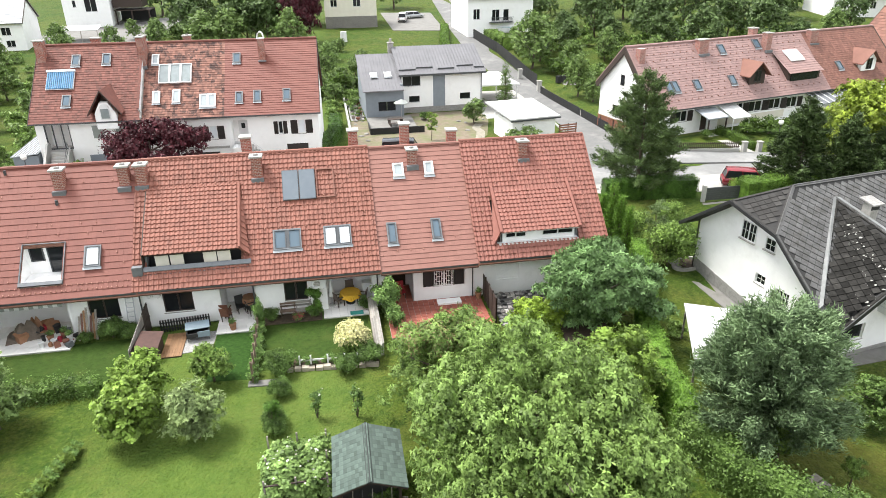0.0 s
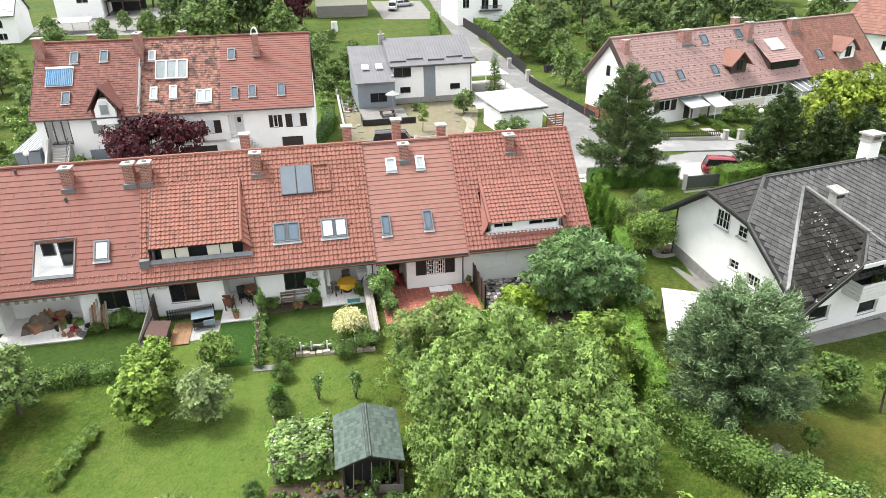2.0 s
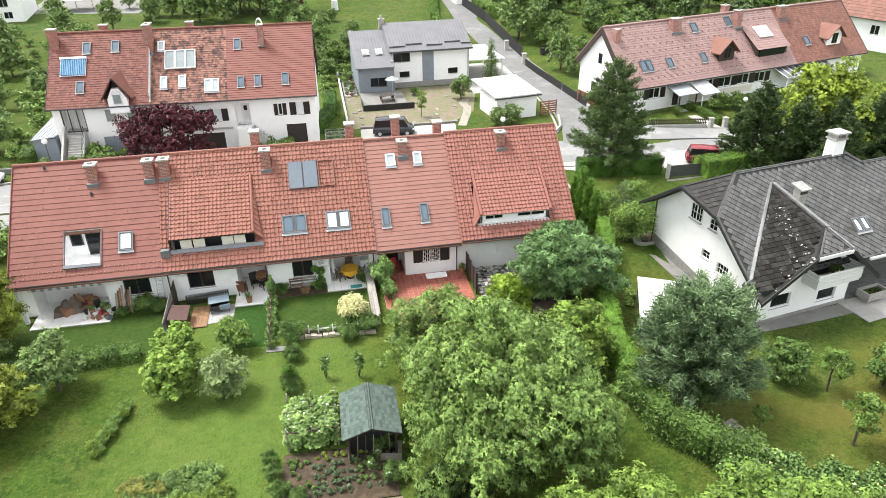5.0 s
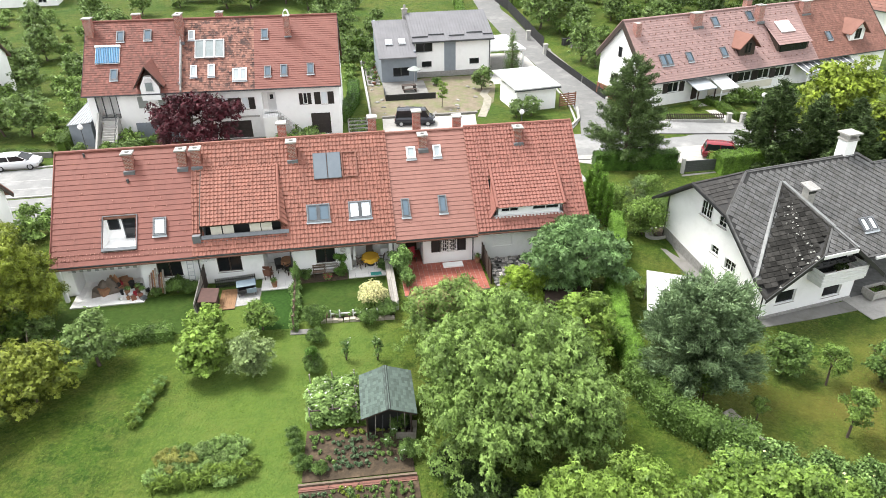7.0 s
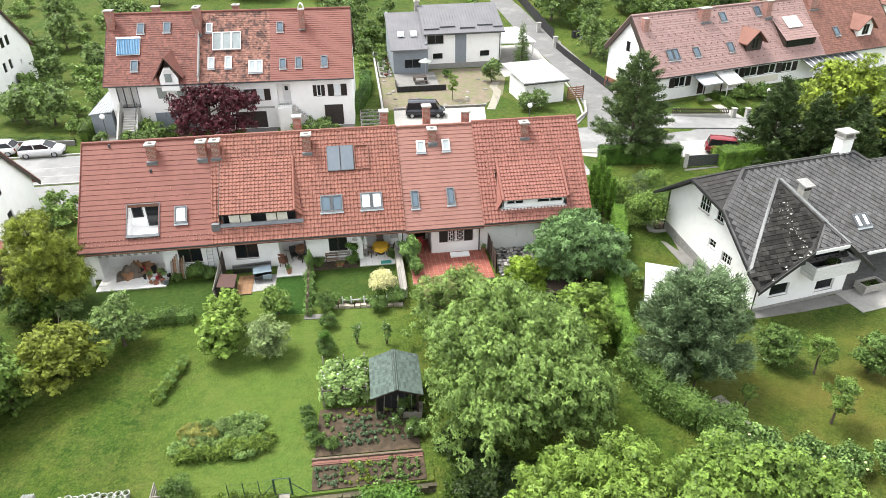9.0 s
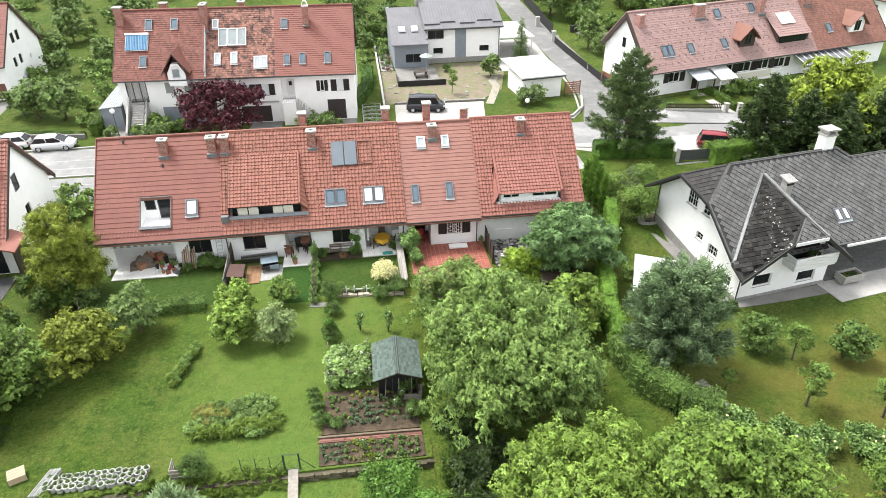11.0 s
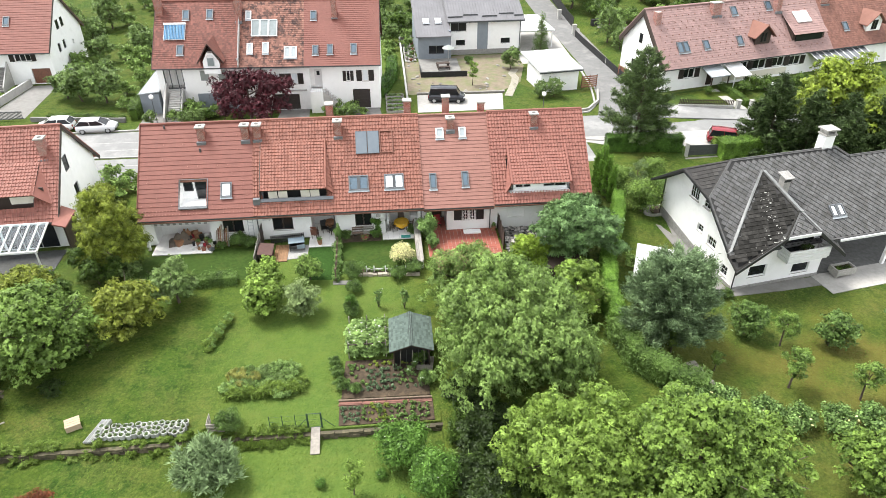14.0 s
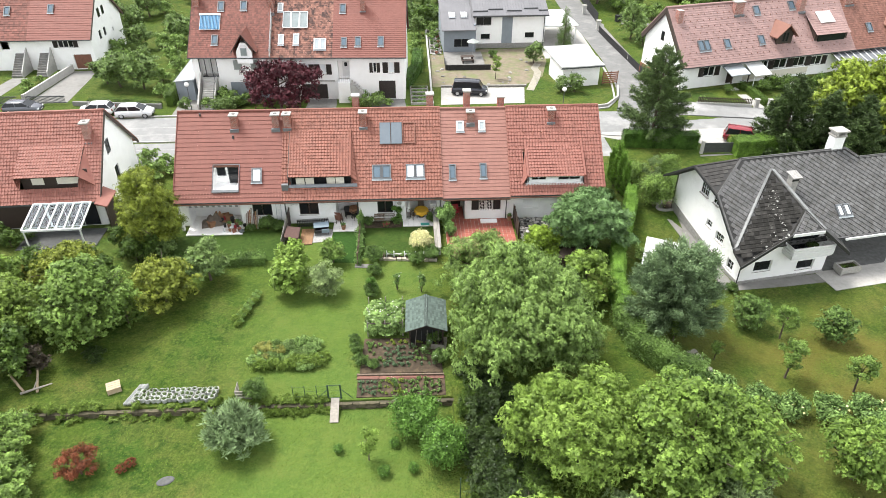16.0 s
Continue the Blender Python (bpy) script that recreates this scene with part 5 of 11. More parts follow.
# ---- the other houses ----
def gable_house(name, m, w, d, eave, rise, tile, label, tw=0.33, tl=0.36, wavy=False, overhang=0.6, wallm=None, holes=(), side_holes=(), left_holes=(), front_skip=(), base=0.0, category="house", group="", sides=(True, True), side_over=0.25, amp=0.018, thick=0.18, units=None, barge=(0.05, 0.24), back=None):
    """A gabled house in its own frame: x along the eave, front wall at y = 0, z from the ground. Returns the thing and the roof pose."""
    h = empty(name, m, label, category, group)
    wallm = wallm or M_WHITE
    half = d / 2
    sl = rise / half
    d = half + (back or half)
    eave_b = eave + rise - sl * (d - half)
    ang = math.atan(sl)
    z_e = eave - overhang * sl
    n = math.hypot(half + overhang, (half + overhang) * sl)
    units = units or [(0, w, tile)]
    part("wall", moved(holed(0, w, base, eave, 0.25, holes), pose(0, 0, 0)), wallm, h, "rendered front wall")
    part("rear_wall", box(0, d - 0.25, base, w, d, eave_b), wallm, h)
    for s, x, hs in ((sides[0], 0.0, left_holes), (sides[1], w, side_holes)):
        if s:
            pan = holed(0.252, d - 0.252, base, eave, 0.25, hs)
            if x == 0.0:
                g = [(p[1], p[0], p[2]) for p in pan[0]], pan[1]
            else:
                g = [(w - p[1], p[0], p[2]) for p in pan[0]], pan[1]
            part("gable_wall", merge(g, prism([(x if x else 0.0, 0.05, eave + 0.002), (x, d - 0.05, eave + 0.002), (x, d - 0.05, eave_b + 0.003), (x, half, eave + rise - 0.08)], (0.25 if x == 0.0 else -0.25, 0, 0))), wallm, h)
    rp = pose(-side_over, -overhang, z_e, math.degrees(ang))
    W = w + 2 * side_over
    roof = part("roof", moved(moved(holed(0, W, 0, n, thick, front_skip), Matrix(((1, 0, 0, 0), (0, 0, 1, 0), (0, 1, 0, -thick), (0, 0, 0, 1)))), rp), M_DARKWOOD, h)
    for a, b, tm in units:
        a2, b2 = a if a > 0 else -side_over, b if b < w else w + side_over
        part("tiling", tilefield(b2 - a2, n, tw, tl, wavy, [(s[0] - a2 - side_over, s[1], s[2] - a2 - side_over, s[3]) for s in front_skip], amp), tm, roof, "", pose(a2, -overhang, z_e, math.degrees(ang)))
    nb = math.hypot(d - half + overhang, (d - half + overhang) * sl)
    zb = eave_b - overhang * sl
    part("rear_roof", moved(holed(0, W, 0, nb, thick, ()), panel_of((-side_over, d + overhang, zb), (1, 0, 0), (0, -1, sl))), tile, h)
    part("ridge_cap", ridge_tube(W, 0.14), tile, roof, "", pose(-side_over, half, eave + rise + 0.04))
    for xx in (-side_over - 0.03, w + side_over - 0.02):
        for sgn in (0, 1):
            q = box(xx if xx > 0 else xx + 0.05 - barge[0], 0, -barge[1], xx + (0.05 if xx < 0 else barge[0]), nb if sgn else n, 0.06)
            part("barge_board", moved(q, pose(0, -overhang, z_e, math.degrees(ang)) if not sgn else pose(w, d + overhang, zb, math.degrees(ang), 0, 180)), M_DARKWOOD, h)
    part("gutter", merge(box(-side_over, -overhang - 0.13, z_e - 0.10, w + side_over, -overhang - 0.11, z_e + 0.02), box(-side_over, -overhang - 0.13, z_e - 0.12, w + side_over, -overhang + 0.02, z_e - 0.1)), M_METAL, h)

    def spot(x, y):
        """The pose on the front slope above (x, y)."""
        return pose(x, y, eave + y * sl, math.degrees(ang))

    return h, spot, sl


def wall_window(h, x, z, w, ht, **kw):
    return window(h, pose(x, 0.08, z), w, ht, **kw)


def side_window(h, wd, y, z, w, ht, left=False, **kw):
    m = pose(0.08, y + w, z, 0, 0, -90) if left else pose(wd - 0.08, y, z, 0, 0, 90)
    return window(h, m, w, ht, **kw)


# row behind the street: three houses in one roofline
A_ANG = -2.19
MA = pose(-15.24, 31.59, 0, 0, 0, A_ANG)
AW = 26.2
A1, A2 = 9.75, 17.4
ah = [(0.75, 2.95, 3.0, 5.5), (13.55, 3.3, 14.25, 4.55), (15.7, 3.25, 16.4, 4.55), (17.85, 2.7, 19.35, 5.0), (22.27, 3.5, 22.69, 4.75), (24.17, 3.45, 24.87, 4.8), (13.2, 0.05, 16.4, 2.0), (22.9, 0.05, 25.0, 2.45)]
rowa, spot_a, sl_a = gable_house("row_house_block", MA, AW, 11.58, 6.23, 5.5, M_TILE_A, "white terraced block of three houses with weathered red roofs", 0.24, 0.27, False, 0.65, holes=ah, units=[(0, A1, M_TILE_A), (A1, A2, M_TILE_MOSS), (A2, AW, M_TILE_FLAT)])
wall_window(rowa, 13.55, 3.3, 0.7, 1.25, shutters=M_SHUTTER, blind=M_BLIND)
wall_window(rowa, 15.7, 3.25, 0.7, 1.3, shutters=M_SHUTTER, blind=M_BLIND)
wall_window(rowa, 22.27, 3.5, 0.42, 1.25, shutters=M_SHUTTER)
wall_window(rowa, 24.17, 3.45, 0.7, 1.35, shutters=M_SHUTTER, blind=M_BLIND)
for x_ in (5.04, 7.15):
    part("shutter", merge(box(x_, -0.06, 3.9, x_ + 0.98, -0.004, 5.1)), M_GREYSHUT, rowa, "closed sage grey shutter")
pch = part("porch_recess", merge(box(0.55, 1.3, 2.75, 3.2, 1.42, 5.7), box(0.63, 0.31, 2.75, 0.75, 1.3, 5.7), box(3.0, 0.31, 2.75, 3.12, 1.3, 5.7), box(0.75, 0.31, 5.5, 3.0, 1.3, 5.62)), M_WHITE, rowa, "white recessed porch with a dark steel frame")
part("porch_floor", box(0.75, 0.0, 2.8, 3.0, 1.3, 2.96), M_CONC, pch)
part("porch_frame", merge(ring(0.75, 2.96, 3.0, 5.5, 0.1, 0.02, 0.14), box(1.45, 0.02, 2.96, 1.53, 0.14, 5.4), box(2.25, 0.02, 2.96, 2.33, 0.14, 5.4)), M_METAL, pch)
part("entrance_door", merge(ring(1.6, 2.97, 2.55, 5.1, 0.08, 1.2, 1.29), box(1.68, 1.24, 2.97, 2.47, 1.28, 5.02)), M_WHITEPL, pch, "pale glazed entrance door")
eb_ = part("entrance_bay", merge(box(17.75, 0.95, 2.6, 19.45, 1.05, 5.1), box(17.74, 0.251, 2.6, 17.85, 0.95, 5.1), box(19.35, 0.251, 2.6, 19.46, 0.95, 5.1), box(17.85, 0.251, 5.0, 19.35, 0.95, 5.1), box(17.85, 0.0, 2.6, 19.35, 0.95, 2.7)), M_WHITE, rowa, "white recessed entrance bay")
part("entrance", merge(ring(18.35, 2.72, 19.25, 4.85, 0.08, 0.86, 0.94), box(18.43, 0.9, 2.75, 19.17, 0.93, 4.77)), M_WHITEPL, eb_, "white entrance door")
part("door_light", box(18.62, 0.885, 4.0, 18.98, 0.899, 4.5), M_DARKGLASS, eb_)
gd_ = part("garage_door", box(13.25, 0.1, 0.05, 16.35, 0.14, 1.98), M_SHUTTER, rowa)
for k in range(6):
    part("door_panel", box(13.3, 0.085, 0.1 + 0.3 * k, 16.3, 0.1, 0.36 + 0.3 * k), M_SHUTTER, gd_)
gd_ = part("garage_door", box(22.95, 0.1, 0.05, 24.95, 0.14, 2.42), M_SHUTTER, rowa)
for k in range(6):
    part("door_panel", box(23.0, 0.085, 0.1 + 0.38 * k, 24.9, 0.1, 0.44 + 0.38 * k), M_SHUTTER, gd_)
part("plinth", box(4.3, -0.04, 0.0, 9.6, -0.003, 2.3), M_GREYWALL, rowa, "grey rendered basement wall")
part("string_course", box(9.8, -0.05, 2.35, 17.4, -0.003, 2.55), M_CONC, rowa)
for u, v, w, hh, p, l, rim in ((3.05, 3.92, 0.8, 1.28, None, 1, None), (5.86, 3.97, 0.8, 1.25, None, 1, None), (2.57, 0.58, 0.8, 1.28, None, 1, None),
                               (10.48, 3.84, 0.7, 1.15, M_PALEPANE, 1, M_WHITEPL), (10.74, 0.56, 0.7, 1.38, M_PALEPANE, 1, M_WHITEPL), (12.56, 0.56, 0.74, 1.45, M_PALEPANE, 1, M_WHITEPL), (15.11, 0.1, 1.5, 1.48, M_PALEPANE, 2, M_WHITEPL),
                               (18.18, 3.72, 0.75, 1.2, None, 1, None), (18.43, 0.37, 0.72, 1.22, None, 1, None), (20.15, 0.4, 0.72, 1.28, None, 1, None), (22.95, 0.42, 0.74, 1.3, None, 1, None)):
    skylight(rowa, spot_a(u, v), w, hh, p, l, rim)
part("parapet_wall", moved(box(-0.14, -0.1, -0.1, 0.0, 7.6, 0.7), spot_a(A1, 0.0)), M_WHITE, rowa, "white rendered party wall above the roof")
part("parapet_cap", moved(box(-0.2, -0.12, 0.7, 0.02, 7.6, 0.76), spot_a(A1, 0.0)), M_TILE_A, rowa)
tc_ = part("tube_collector", moved(box(0, 0, 0.1, 2.5, 2.05, 0.14), spot_a(0.98, 2.0)), M_WHITEPL, rowa, "blue vacuum tube solar collector")
for k in range(14):
    part("tube", moved(cyl((0.12 + 0.173 * k, 0.06, 0.2), (0.12 + 0.173 * k, 1.95, 0.2), 0.075, n=8), spot_a(0.98, 2.0)), M_TUBE, tc_)
part("manifold", moved(box(-0.05, 1.93, 0.1, 2.55, 2.15, 0.32), spot_a(0.98, 2.0)), M_WHITEPL, tc_)
for k in range(3):
    wp = part("flat_collector", moved(ring(0, 0, 1.0, 2.2, 0.07, -0.22, -0.05), spot_a(11.2 + 1.04 * k, 2.2) @ Matrix(((1, 0, 0, 0), (0, 0, 1, 0), (0, -1, 0, 0), (0, 0, 0, 1)))), M_WHITEPL, rowa, "white framed glazed collector")
    part("glass_face", moved(box(0.07, 0.07, 0.12, 0.93, 2.13, 0.14), spot_a(11.2 + 1.04 * k, 2.2)), M_COLLECT, wp)
chimney(rowa, 0.3, 4.75, 9.7, 12.3, 0.8, 0.8, cowl=False)
part("fire_wall", prism([(A1 - 0.07, -0.66, 5.4), (A1 - 0.07, -0.66, 5.85), (A1 - 0.07, 4.3, 10.56), (A1 - 0.07, 4.3, 9.9)], (0.16, 0, 0)), M_CAP, rowa, "pale party wall between two roofs")
chimney(rowa, A1, 4.35, 9.6, 12.5, 0.6, 1.6)
chimney(rowa, 13.6, 6.6, 10.5, 12.2, 0.7, 0.7)
chimney(rowa, 21.05, 4.2, 9.9, 12.1, 0.62, 0.62, cap=False, cowl=False)
part("cowl_arch", merge(*[prism([(21.05 + 0.34 * math.cos(q), 3.9, 12.1 + 0.62 * math.sin(q)), (21.05 + 0.34 * math.cos(q + 0.3142), 3.9, 12.1 + 0.62 * math.sin(q + 0.3142)), (21.05 + 0.27 * math.cos(q + 0.3142), 3.9, 12.1 + 0.54 * math.sin(q + 0.3142)), (21.05 + 0.27 * math.cos(q), 3.9, 12.1 + 0.54 * math.sin(q))], (0, 0.6, 0)) for q in np.arange(0, 3.0, 0.3142)], box(20.67, 3.85, 12.06, 21.43, 4.55, 12.12)), M_WHITEPL, rowa, "white arched chimney cowl")
chimney(rowa, 4.6, 7.4, 9.5, 12.1, 0.8, 0.7, cowl=False)


def dormer_a(h):
    x0, zt = 6.75, 8.55
    d = part("dormer", prism([(x0 - 1.05, -0.05, 6.2), (x0 + 1.05, -0.05, 6.2), (x0 + 1.05, -0.05, 6.6), (x0, -0.05, zt - 0.3), (x0 - 1.05, -0.05, 6.6)], (0, 1.6, 0)), M_DARKWOOD, h, "pointed tiled dormer with a white arched window")
    for s in (-1, 1):
        part("dormer_roof", prism([(x0, -1.1, zt), (x0 + s * 1.5, -0.95, 6.35), (x0 + s * 1.5, 0.1, 6.4), (x0, 2.45, zt)], (0, 0, -0.12)), M_TILE_A, d)
        part("dormer_verge", prism([(x0, -1.14, zt + 0.03), (x0 + s * 1.52, -0.99, 6.36), (x0 + s * 1.52, -0.99, 6.2), (x0, -1.14, zt - 0.16)], (0, 0.05, 0)), M_DARKWOOD, d)
    part("dormer_wall", prism([(x0 - 0.95, -0.72, 4.9), (x0 + 0.95, -0.72, 4.9), (x0 + 0.95, -0.72, 6.35), (x0 + 0.35, -0.72, 7.4), (x0 - 0.35, -0.72, 7.4), (x0 - 0.95, -0.72, 6.35)], (0, 0.7, 0)), M_WHITE, d, "white rendered dormer front")
    arch = [(x0 + 0.45 * math.cos(q), -0.722, 6.75 + 0.5 * math.sin(q)) for q in np.arange(0, 3.2, 0.3927)]
    part("arched_window", prism([(x0 - 0.45, -0.722, 5.8)] + [(x0 + 0.45, -0.722, 5.8)] + arch, (0, -0.05, 0)), M_WHITEPL, d)
    part("pane", box(x0 - 0.36, -0.79, 5.9, x0 + 0.36, -0.773, 6.8), M_COLLECT, d)


dormer_a(rowa)

# steps and landings in front of the row behind the street
st = empty("entrance_stairs", MA @ pose(1.8, 0, 0), "curved concrete entrance stairs with steel railing", "stairs")
for k in range(14):
    part("step", box(-0.7 + 0.02 * k, -3.6 + 0.21 * k, 0, 0.75 + 0.02 * k, -3.38 + 0.21 * k, 0.21 * (k + 1)), M_CONC, st)
part("landing", box(-0.9, -0.75, 0, 1.0, -0.02, 2.94), M_CONC, st)
part("stair_wall", merge(prism([(-0.95, -3.7, 0), (-0.95, -3.7, 0.8), (-0.95, -0.7, 3.7), (-0.95, -0.1, 3.7), (-0.95, -0.1, 0)], (0.2, 0, 0)), prism([(0.98, -3.7, 0), (0.98, -3.7, 0.5), (0.98, -0.7, 3.3), (0.98, -0.7, 0)], (0.15, 0, 0))), M_CONC, st)
part("handrail", cyl((1.06, -3.6, 1.35), (1.06, -0.9, 3.87), 0.025, n=6), M_METAL, st)
for k in range(7):
    part("baluster", cyl((1.06, -3.6 + 0.45 * k, 0.4 + 0.42 * k), (1.06, -3.6 + 0.45 * k, 1.35 + 0.42 * k), 0.02, n=6), M_METAL, st)
st2 = empty("entrance_stairs", MA @ pose(18.1, 0, 0), "short white entrance stairs with railing", "stairs")
for k in range(10):
    part("step", box(1.6 + 0.28 * (9 - k) - 0.28, -1.3, 0, 1.6 + 0.28 * (10 - k) - 0.28, -0.02, 0.26 * (k + 1)), M_CONC, st2)
part("landing", box(-0.2, -1.3, 0, 1.32, -0.02, 2.65), M_WHITE, st2)
part("handrail", merge(cyl((-0.2, -1.25, 3.5), (1.3, -1.25, 3.5), 0.025, n=6), cyl((1.3, -1.25, 3.5), (3.8, -1.25, 1.2), 0.025, n=6)), M_WHITEPL, st2)
for k in range(17):
    dz_ = max(0, 0.93 * (0.25 * k - 1.5))
    part("baluster", cyl((-0.2 + 0.25 * k, -1.25, 2.6 - dz_), (-0.2 + 0.25 * k, -1.25, 3.5 - dz_), 0.018, n=5), M_WHITEPL, st2)
lt = empty("lean_to_shed", MA @ pose(-2.6, 0, 0), "low grey metal lean-to beside the white block", "shed")
part("wall", box(0.1, -0.35, 0, 2.35, 7.2, 2.55), M_GREYWALL, lt)
part("roof", prism([(0, -0.6, 2.5), (2.5, -0.6, 2.75), (2.5, 7.4, 3.15), (0, 7.4, 2.9)], (0, 0, 0.08)), M_SHEETMETAL, lt)
for k in range(9):
    part("seam", prism([(0.29 * k + 0.05, -0.6, 2.585 + 0.029 * k), (0.29 * k + 0.09, -0.6, 2.585 + 0.029 * k), (0.29 * k + 0.09, 7.4, 2.985 + 0.029 * k), (0.29 * k + 0.05, 7.4, 2.985 + 0.029 * k)], (0, 0, 0.05)), M_LEAD, lt)

# ---- long rose-roofed row on the far side of the junction ----
MC = pose(46.56, 30.86, 0, 0, 0, 14.0)
ch_ = [(3.3, 2.0, 4.9, 3.2), (11.9, 2.0, 13.2, 3.2), (14.2, 2.0, 16.2, 3.2), (17.4, 2.0, 19.2, 3.2), (20.3, 1.9, 22.0, 3.2), (7.0, 0.7, 8.0, 2.8)]
rowc, spot_c, sl_c = gable_house("row_house_block", MC, 40.0, 10.8, 4.24, 5.4, M_TILE_C, "long white terraced block with a pale rose tiled roof", 0.3, 0.31, False, 0.6, holes=ch_, left_holes=[(5.6, 1.8, 7.0, 3.0)], units=[(0, 9.5, M_TILE_C), (9.5, 19.8, M_TILE_C), (19.8, 26.8, M_TILE_C), (26.8, 40.0, M_TILE_BROWN)], thick=0.25, barge=(0.14, 0.5), back=4.1)
for x, w, z in ((3.3, 1.6, 2.0), (11.9, 1.3, 2.0), (14.2, 2.0, 2.0), (17.4, 1.8, 2.0), (20.3, 1.7, 1.9)):
    wall_window(rowc, x, z, w, 1.2, leaves=2, shutters=M_SHUTTER)
part("entrance", box(7.05, 0.08, 0.7, 7.95, 0.14, 2.8), M_DARKWOOD, rowc)
part("apron_wall", box(9.6, -0.05, 0.9, 20.0, -0.003, 1.75), M_CREAM, rowc)
side_window(rowc, 40.0, 5.6, 1.8, 1.4, 1.2, left=True, leaves=2, fm=M_SHUTTER, sill=False)
window(rowc, pose(-0.06, 5.9, 5.4, 0, 0, -90), 0.7, 1.2, fm=M_SHUTTER, sill=False)
for u, v, w, h2, l in ((2.6, 0.8, 1.7, 1.5, 2), (6.5, 0.85, 0.9, 1.3, 1), (11.8, 0.9, 0.9, 1.3, 1), (12.4, 3.9, 0.95, 1.3, 1), (18.1, 4.1, 0.95, 1.3, 1), (29.7, 1.1, 0.9, 1.3, 1)):
    skylight(rowc, spot_c(u, v), w, h2, None, l)
part("snow_guard", merge(*[moved(box(0, 0, 0.02, 0.1, 0.09, 0.12), spot_c(0.6 + 0.95 * i + (0.48 if j % 2 else 0.0), 0.1 + 0.62 * j)) for j in range(9) for i in range(27)]), M_TILE_BROWN, rowc)["kind"] = "stuff"
chimney(rowc, 0.9, 4.1, 7.6, 9.6, 0.75, 0.75, cap=False, cowl=False, skin=M_ROSEBRICK)
chimney(rowc, 10.0, 4.5, 8.1, 9.9, 1.35, 0.8, cowl=False, skin=M_ROSEBRICK)
chimney(rowc, 19.8, 4.1, 7.9, 10.1, 0.85, 0.8, skin=M_ROSEBRICK)
chimney(rowc, 28.1, 4.6, 8.1, 9.9, 1.35, 0.8, cowl=False, skin=M_ROSEBRICK)
chimney(rowc, 19.8, 6.4, 8.0, 10.4, 0.8, 0.8, skin=M_ROSEBRICK)


def dormer_point(h, x, yf, w, ht, zb, tile, face):
    """A small gabled dormer with its face at (x, yf)."""
    zt = zb + ht
    d = part("dormer", prism([(x - w / 2, yf, zb), (x + w / 2, yf, zb), (x + w / 2, yf, zb + ht * 0.55), (x, yf, zt - 0.12), (x - w / 2, yf, zb + ht * 0.55)], (0, 3.0, 0)), face, h, "gabled roof dormer")
    back = (zt - 4.24) / sl_c
    for s in (-1, 1):
        part("dormer_roof", prism([(x, yf - 0.5, zt), (x + s * (w / 2 + 0.5), yf - 0.5, zb + ht * 0.55 - 0.4), (x + s * (w / 2 + 0.5), (zb + ht * 0.55 - 0.4 - 4.24) / sl_c + 0.3, zb + ht * 0.55 - 0.4), (x, back, zt)], (0, 0, -0.12)), tile, d)
    for s in (-0.45, 0.08):
        part("window", ring(x + s * 1.0, zb + 0.3, x + s * 1.0 + 0.45, zb + ht * 0.6, 0.06, yf - 0.06, yf - 0.01), M_SHUTTER, d)
        part("pane", box(x + s + 0.06, yf - 0.03, zb + 0.36, x + s + 0.39, yf - 0.012, zb + ht * 0.6 - 0.06), M_DARKGLASS, d)


dormer_point(rowc, 15.5, 0.75, 2.4, 2.6, 5.0, M_TILE_BROWN, M_DARKWOOD)
dormer_point(rowc, 34.6, 0.75, 2.6, 2.7, 4.9, M_TILE_BROWN, M_WHITE)
sd = part("shed_dormer", prism([(20.5, 0.7, 4.7), (20.5, 0.7, 6.0), (20.5, 4.3, 8.35), (20.5, 4.3, 7.9)], (5.3, 0, 0)), M_DARKWOOD, rowc, "wide shed dormer with a dark loggia")
DA = math.degrees(math.atan(2.35 / 3.6))
part("dormer_tiling", tilefield(5.7, 4.7, 0.34, 0.38, False, amp=0.018), M_TILE_C, sd, "", pose(20.3, 0.35, 5.85, DA))["kind"] = "stuff"
for k in range(2):
    part("solar_panel", moved(box(0, 0, 0.1, 1.15, 1.9, 0.2), pose(21.9 + 1.2 * k, 1.9, 6.85, DA)), M_WHITEPL, sd, "pale flat solar panel")
part("loggia_opening", box(20.9, 0.60, 4.8, 25.4, 0.69, 5.7), M_DARKGLASS, sd)
pc = empty("entrance_porch", MC @ pose(5.9, 0, 0), "pale flat porch roof on dark posts beside the entrance", "porch")
part("roof", prism([(0, -2.3, 2.5), (2.9, -2.3, 2.5), (2.9, -0.02, 3.1), (0, -0.02, 3.1)], (0, 0, 0.12)), M_SHEETMETAL, pc)
for x in (0.15, 2.7):
    part("post", box(x, -2.2, 0.2, x + 0.12, -2.08, 2.5), M_DARKWOOD, pc)
pc2 = empty("terrace_awning", MC @ pose(9.3, 0, 0), "white terrace awning on thin posts", "awning")
part("roof", prism([(0, -2.6, 2.3), (2.6, -2.6, 2.3), (2.6, -0.02, 3.2), (0, -0.02, 3.2)], (0, 0, 0.08)), M_WHITEPL, pc2)
for x in (0.05, 2.48):
    part("post", box(x, -2.5, 0.2, x + 0.08, -2.42, 2.3), M_WHITEPL, pc2)
pc3 = empty("glazed_canopy", MC @ pose(23.2, 0, 0), "translucent corrugated canopy along the house front", "canopy")
part("roof", prism([(0, -2.6, 2.5), (9.5, -2.6, 2.5), (9.5, -0.02, 3.3), (0, -0.02, 3.3)], (0, 0, 0.06)), M_LEAD, pc3)
